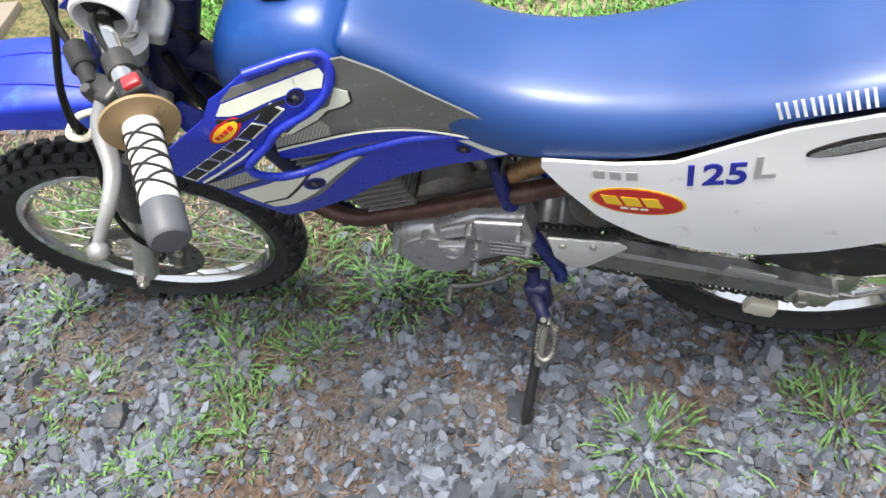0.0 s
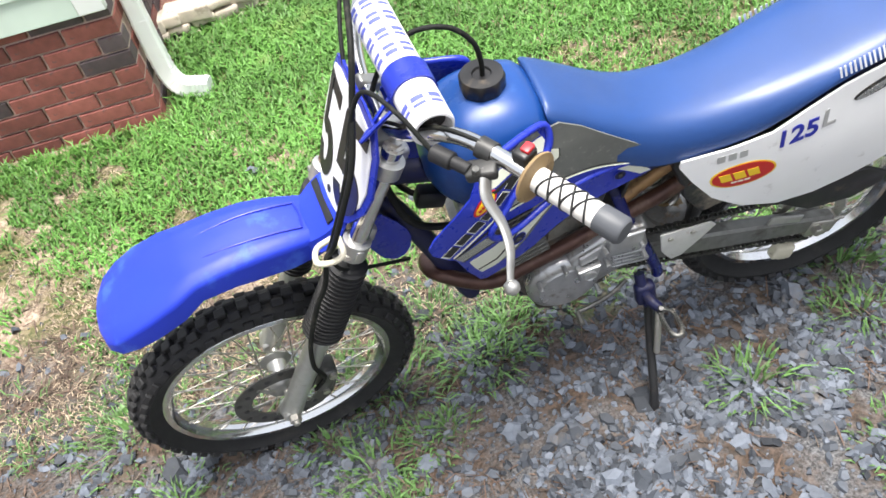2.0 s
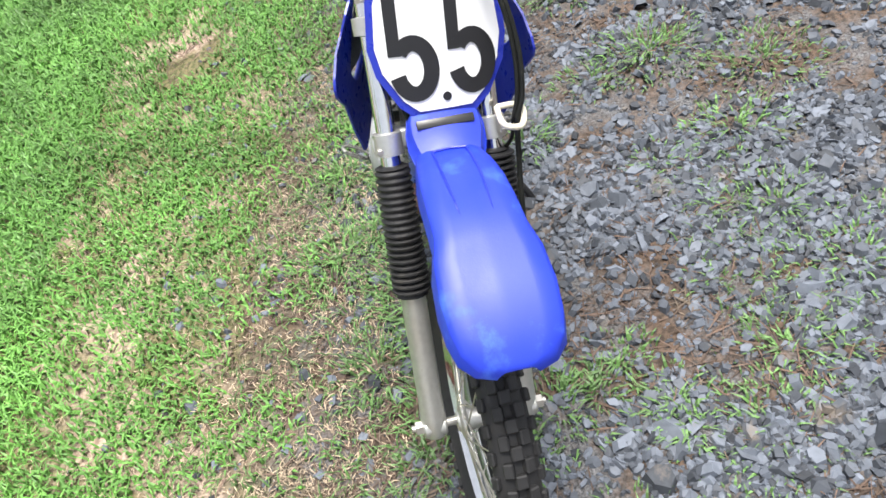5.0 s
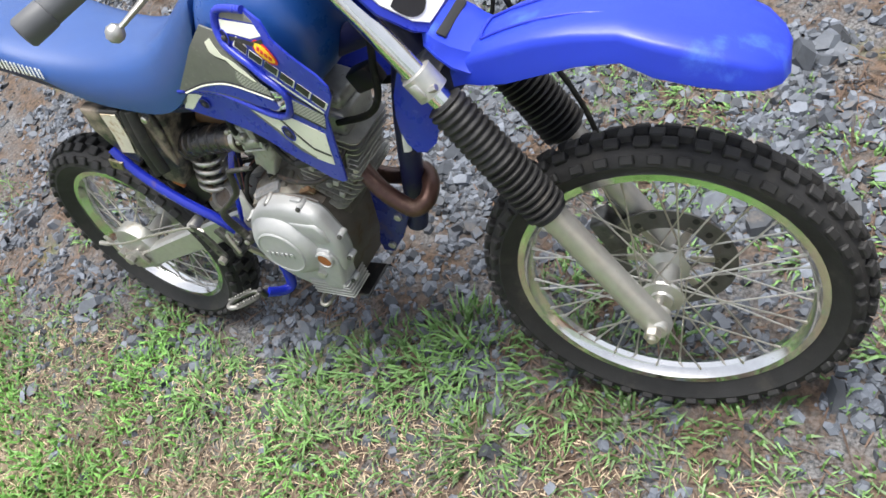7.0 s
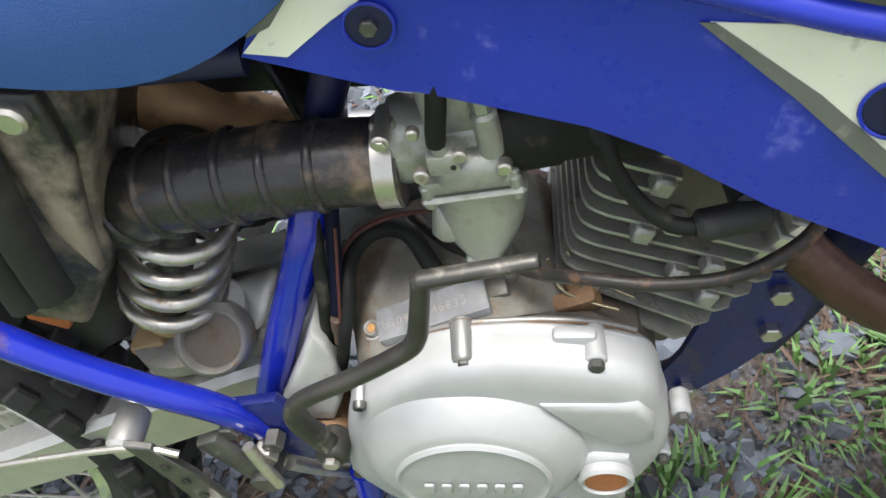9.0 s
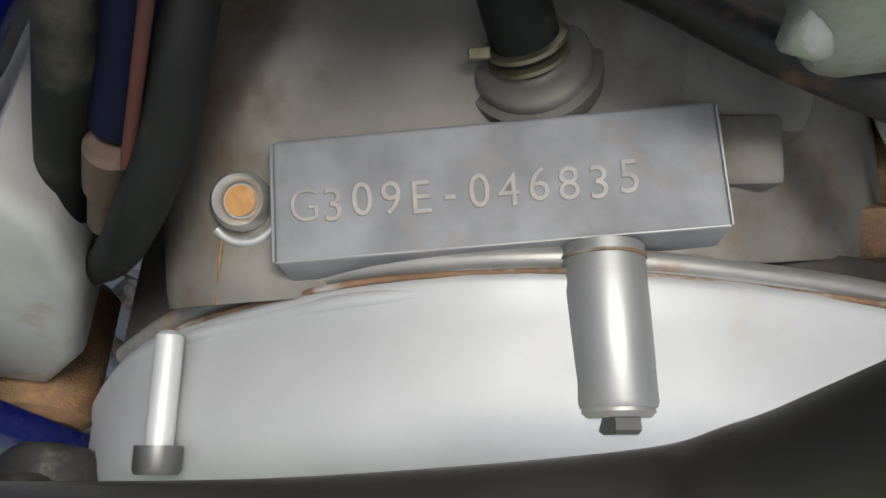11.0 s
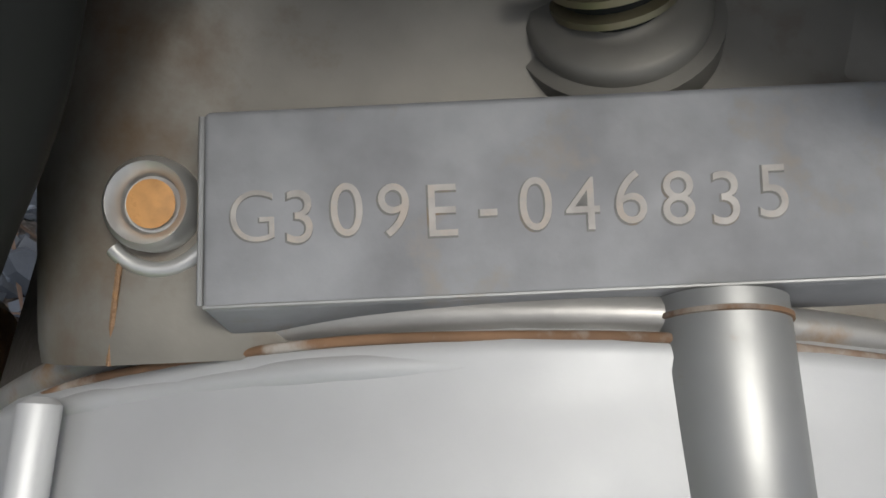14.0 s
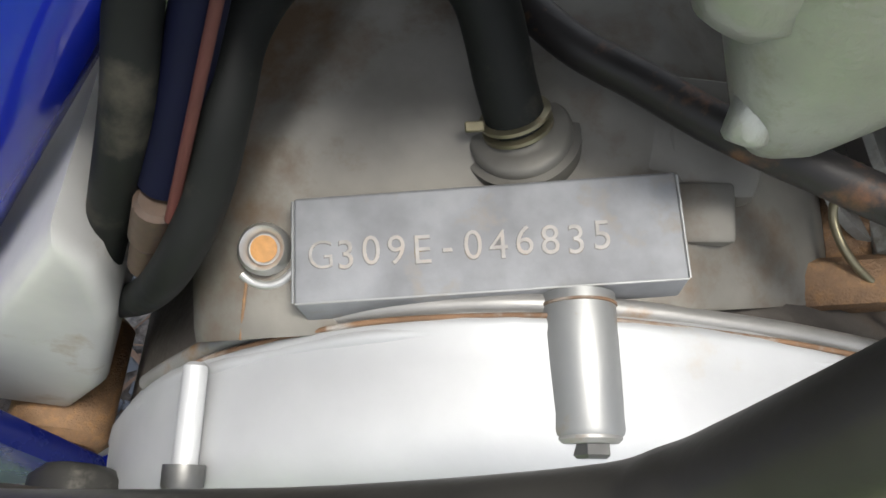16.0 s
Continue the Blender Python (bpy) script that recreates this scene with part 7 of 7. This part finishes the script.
# ---- house corner ----
WX, WY = 1.70, -1.66
def house():
    ob = part("wall_south", block((4.0, .16, .66), at(WX + 2.004, WY - .092, .32), .0, 1), MORTAR, None, "mortar core of the red brick house wall", 0)
    tagged(ob, category="wall", kind="structure")
    side = part("wall_east", block((.16, 3.0, .66), at(WX + .088, WY - 1.676, .32), .0, 1), MORTAR, None, "mortar core of the house side wall", 0)
    tagged(side, category="wall", kind="structure")
    top = part("siding", joined(*[block((4.05, .022, .115), at(WX + 2.03, WY + .012 - .002 * (k % 2), .566 + .11 * k, 6, 0, 0), .002, 1) for k in range(9)]), SIDING, None, "pale green lapped house siding above the brick")
    tagged(top, category="wall", kind="structure")
    cb = part("corner_trim", block((.10, .04, .90), at(WX + .045, WY + .025, .965), .003, 1), TRIM, None, "white corner board of the house")
    tagged(cb, category="trim", kind="structure")
    rng = random.Random(9)
    meshes = []
    for k in range(4):
        bm = block((.196, .100, .057), None, .003, 1)
        for v in bm.verts:
            v.co += Vector((rng.uniform(-.0012, .0012), rng.uniform(-.001, .001), rng.uniform(-.0012, .0012)))
        for m_ in (BRICK, BRICKDARK):
            me = bpy.data.meshes.new("brick")
            bm.to_mesh(me)
            me.materials.append(m_)
            meshes.append(me)
        bm.free()
    half = []
    for m_ in (BRICK, BRICKDARK):
        bm = block((.093, .100, .057), None, .003, 1)
        me = bpy.data.meshes.new("brick")
        bm.to_mesh(me)
        bm.free()
        me.materials.append(m_)
        half.append(me)
    for row in range(8):
        z = .035 + .067 * row
        for k in range(9):
            x = WX + .098 + .206 * k - (.103 if row % 2 else 0)
            dark = rng.random() < .36
            if row % 2 and k == 0:
                o = new("brick", half[int(dark)])
                o.location = (WX + .0465, WY - .0475, z)
            else:
                o = new("brick", meshes[2 * rng.randrange(4) + int(dark)])
                o.location = (x, WY - .0475 + rng.uniform(-.001, .001), z)
            o.parent = ob
        for k in range(6):
            y = WY - .20 - .206 * k + (.103 if row % 2 else 0)
            if y > WY - .15:
                continue
            o = new("brick", meshes[2 * rng.randrange(4) + int(rng.random() < .36)])
            o.location, o.rotation_euler = (WX + .0485, y, z), (0, 0, radians(90))
            o.parent = side
house()
def downspout():
    def rect(p, d, up, w=.036, h=.026):
        side = d.cross(up).normalized()
        o = []
        for k in range(16):
            a = 2 * math.pi * k / 16
            c, s = math.cos(a), math.sin(a)
            f = 1 + .05 * (k % 2)
            o.append(p + side * math.copysign(abs(c) ** .35, c) * w * f + up * math.copysign(abs(s) ** .35, s) * h * f)
        return o
    D = WY - .15
    pts = catmull([(1.648, D - .02, 1.6), (1.652, D - .01, .6), (1.652, D, .25), (1.642, D + .01, .125), (1.607, D + .03, .072), (1.55, D + .045, .058), (1.496, D + .06, .054)], 8)
    rings = []
    for i, p in enumerate(pts):
        d = (pts[min(i + 1, len(pts) - 1)] - pts[max(i - 1, 0)]).normalized()
        u = Vector((0, 1, 0))
        u = (u - d * u.dot(d)).normalized()
        k = 1.0 + (.07 if 16 < i < 46 and i % 2 else 0)
        rings.append(rect(p, d, u, .033 * k, .030 * k))
    ob = part("downspout", skin(rings[:13]), TRIM, None, "white ribbed metal downspout with a curved outlet", 30)
    part("outlet_elbow", skin([[c + (c - pts[12 + j]) * .04 for c in r] for j, r in enumerate(rings[12:])]), TRIM, ob, "ribbed curved elbow", 30)
    tagged(ob, category="downspout")
downspout()
# flower bed with a border of stacked flat stones
bed = bmesh.new()
o = [(.2, -3.4), (.90, -2.62), (1.35, -2.46), (1.85, -2.34), (1.85, -5.0), (.2, -5.0)]
f = bed.faces.new([bed.verts.new((x, y, .03)) for x, y in o])
r = bmesh.ops.extrude_face_region(bed, geom=[f])
bmesh.ops.translate(bed, vec=(0, 0, .10), verts=[v for v in r["geom"] if isinstance(v, bmesh.types.BMVert)])
tagged(part("mulch_bed", bed, MULCH, None, "red-brown mulch flower bed beside the house"), category="flower bed", kind="structure")
rng = random.Random(12)
for row in range(3):
    for k in range(10):
        u = (k + (.5 if row % 2 else 0)) / 9.5
        p = Vector((1.90, -2.27, 0)).lerp(Vector((.86, -2.52, 0)), u)
        L, W_, H_ = rng.uniform(.10, .16), rng.uniform(.11, .15), rng.uniform(.038, .052)
        if row == 2 and k % 2:
            L, H_ = .17, .065
        bm = block((L * (1.25 if row == 2 else 1), W_, H_), None, .012, 3)
        for v in bm.verts:
            v.co += Vector((.010 * noise.noise(v.co * 18 + Vector((k, row, 0))), .012 * noise.noise(v.co * 18 + Vector((k, row, 7))), .006 * noise.noise(v.co * 22 + Vector((k, row, 3)))))
        ob = part("border_stone", moved(bm, at(p.x, p.y - (.015 if row == 2 else 0), .035 + .046 * row, rng.uniform(-4, 4), rng.uniform(-5, 5), rng.uniform(-9, 9))), LIMESTONE, None, "pale flat stone stacked along the flower bed")
        tagged(ob, category="stone", group="stones along the flower bed")
tagged(part("garden_hose", tube([(1.9, -2.9, .14), (1.6, -2.72, .14), (1.4, -2.78, .14), (1.3, -2.95, .14), (1.5, -3.2, .14)], .010, 10, 8), HOSE, None, "black garden hose lying on the mulch"), category="hose")
# concrete slab at the path
slab = block((1.10, 1.10, .08), None, .006, 2)
tagged(part("concrete_slab", moved(slab, at(2.98, -.52, .0, 0, 0, 8)), CONCRETE, None, "weathered tan concrete slab beside the grass"), category="slab", kind="structure")
# parked car beyond the gravel: dark lower body and a tyre
def car():
    c = tagged(new("parked_car"), "black lower bumper of a car parked on the gravel", "car")
    c.location = (-1.25, 1.45, 0)
    body = block((1.9, .8, .30), at(-.35, .25, .38), .12, 5)
    part("bumper", body, CARPAINT, c, "black plastic bumper")
    part("wheel", lathe([(.12, -.09), (.27, -.09), (.30, -.06), (.30, .06), (.27, .09), (.12, .09)], (.10, .16, .30), (.10, 1, .30), 40), TYRE, c, "black car tyre")
car()
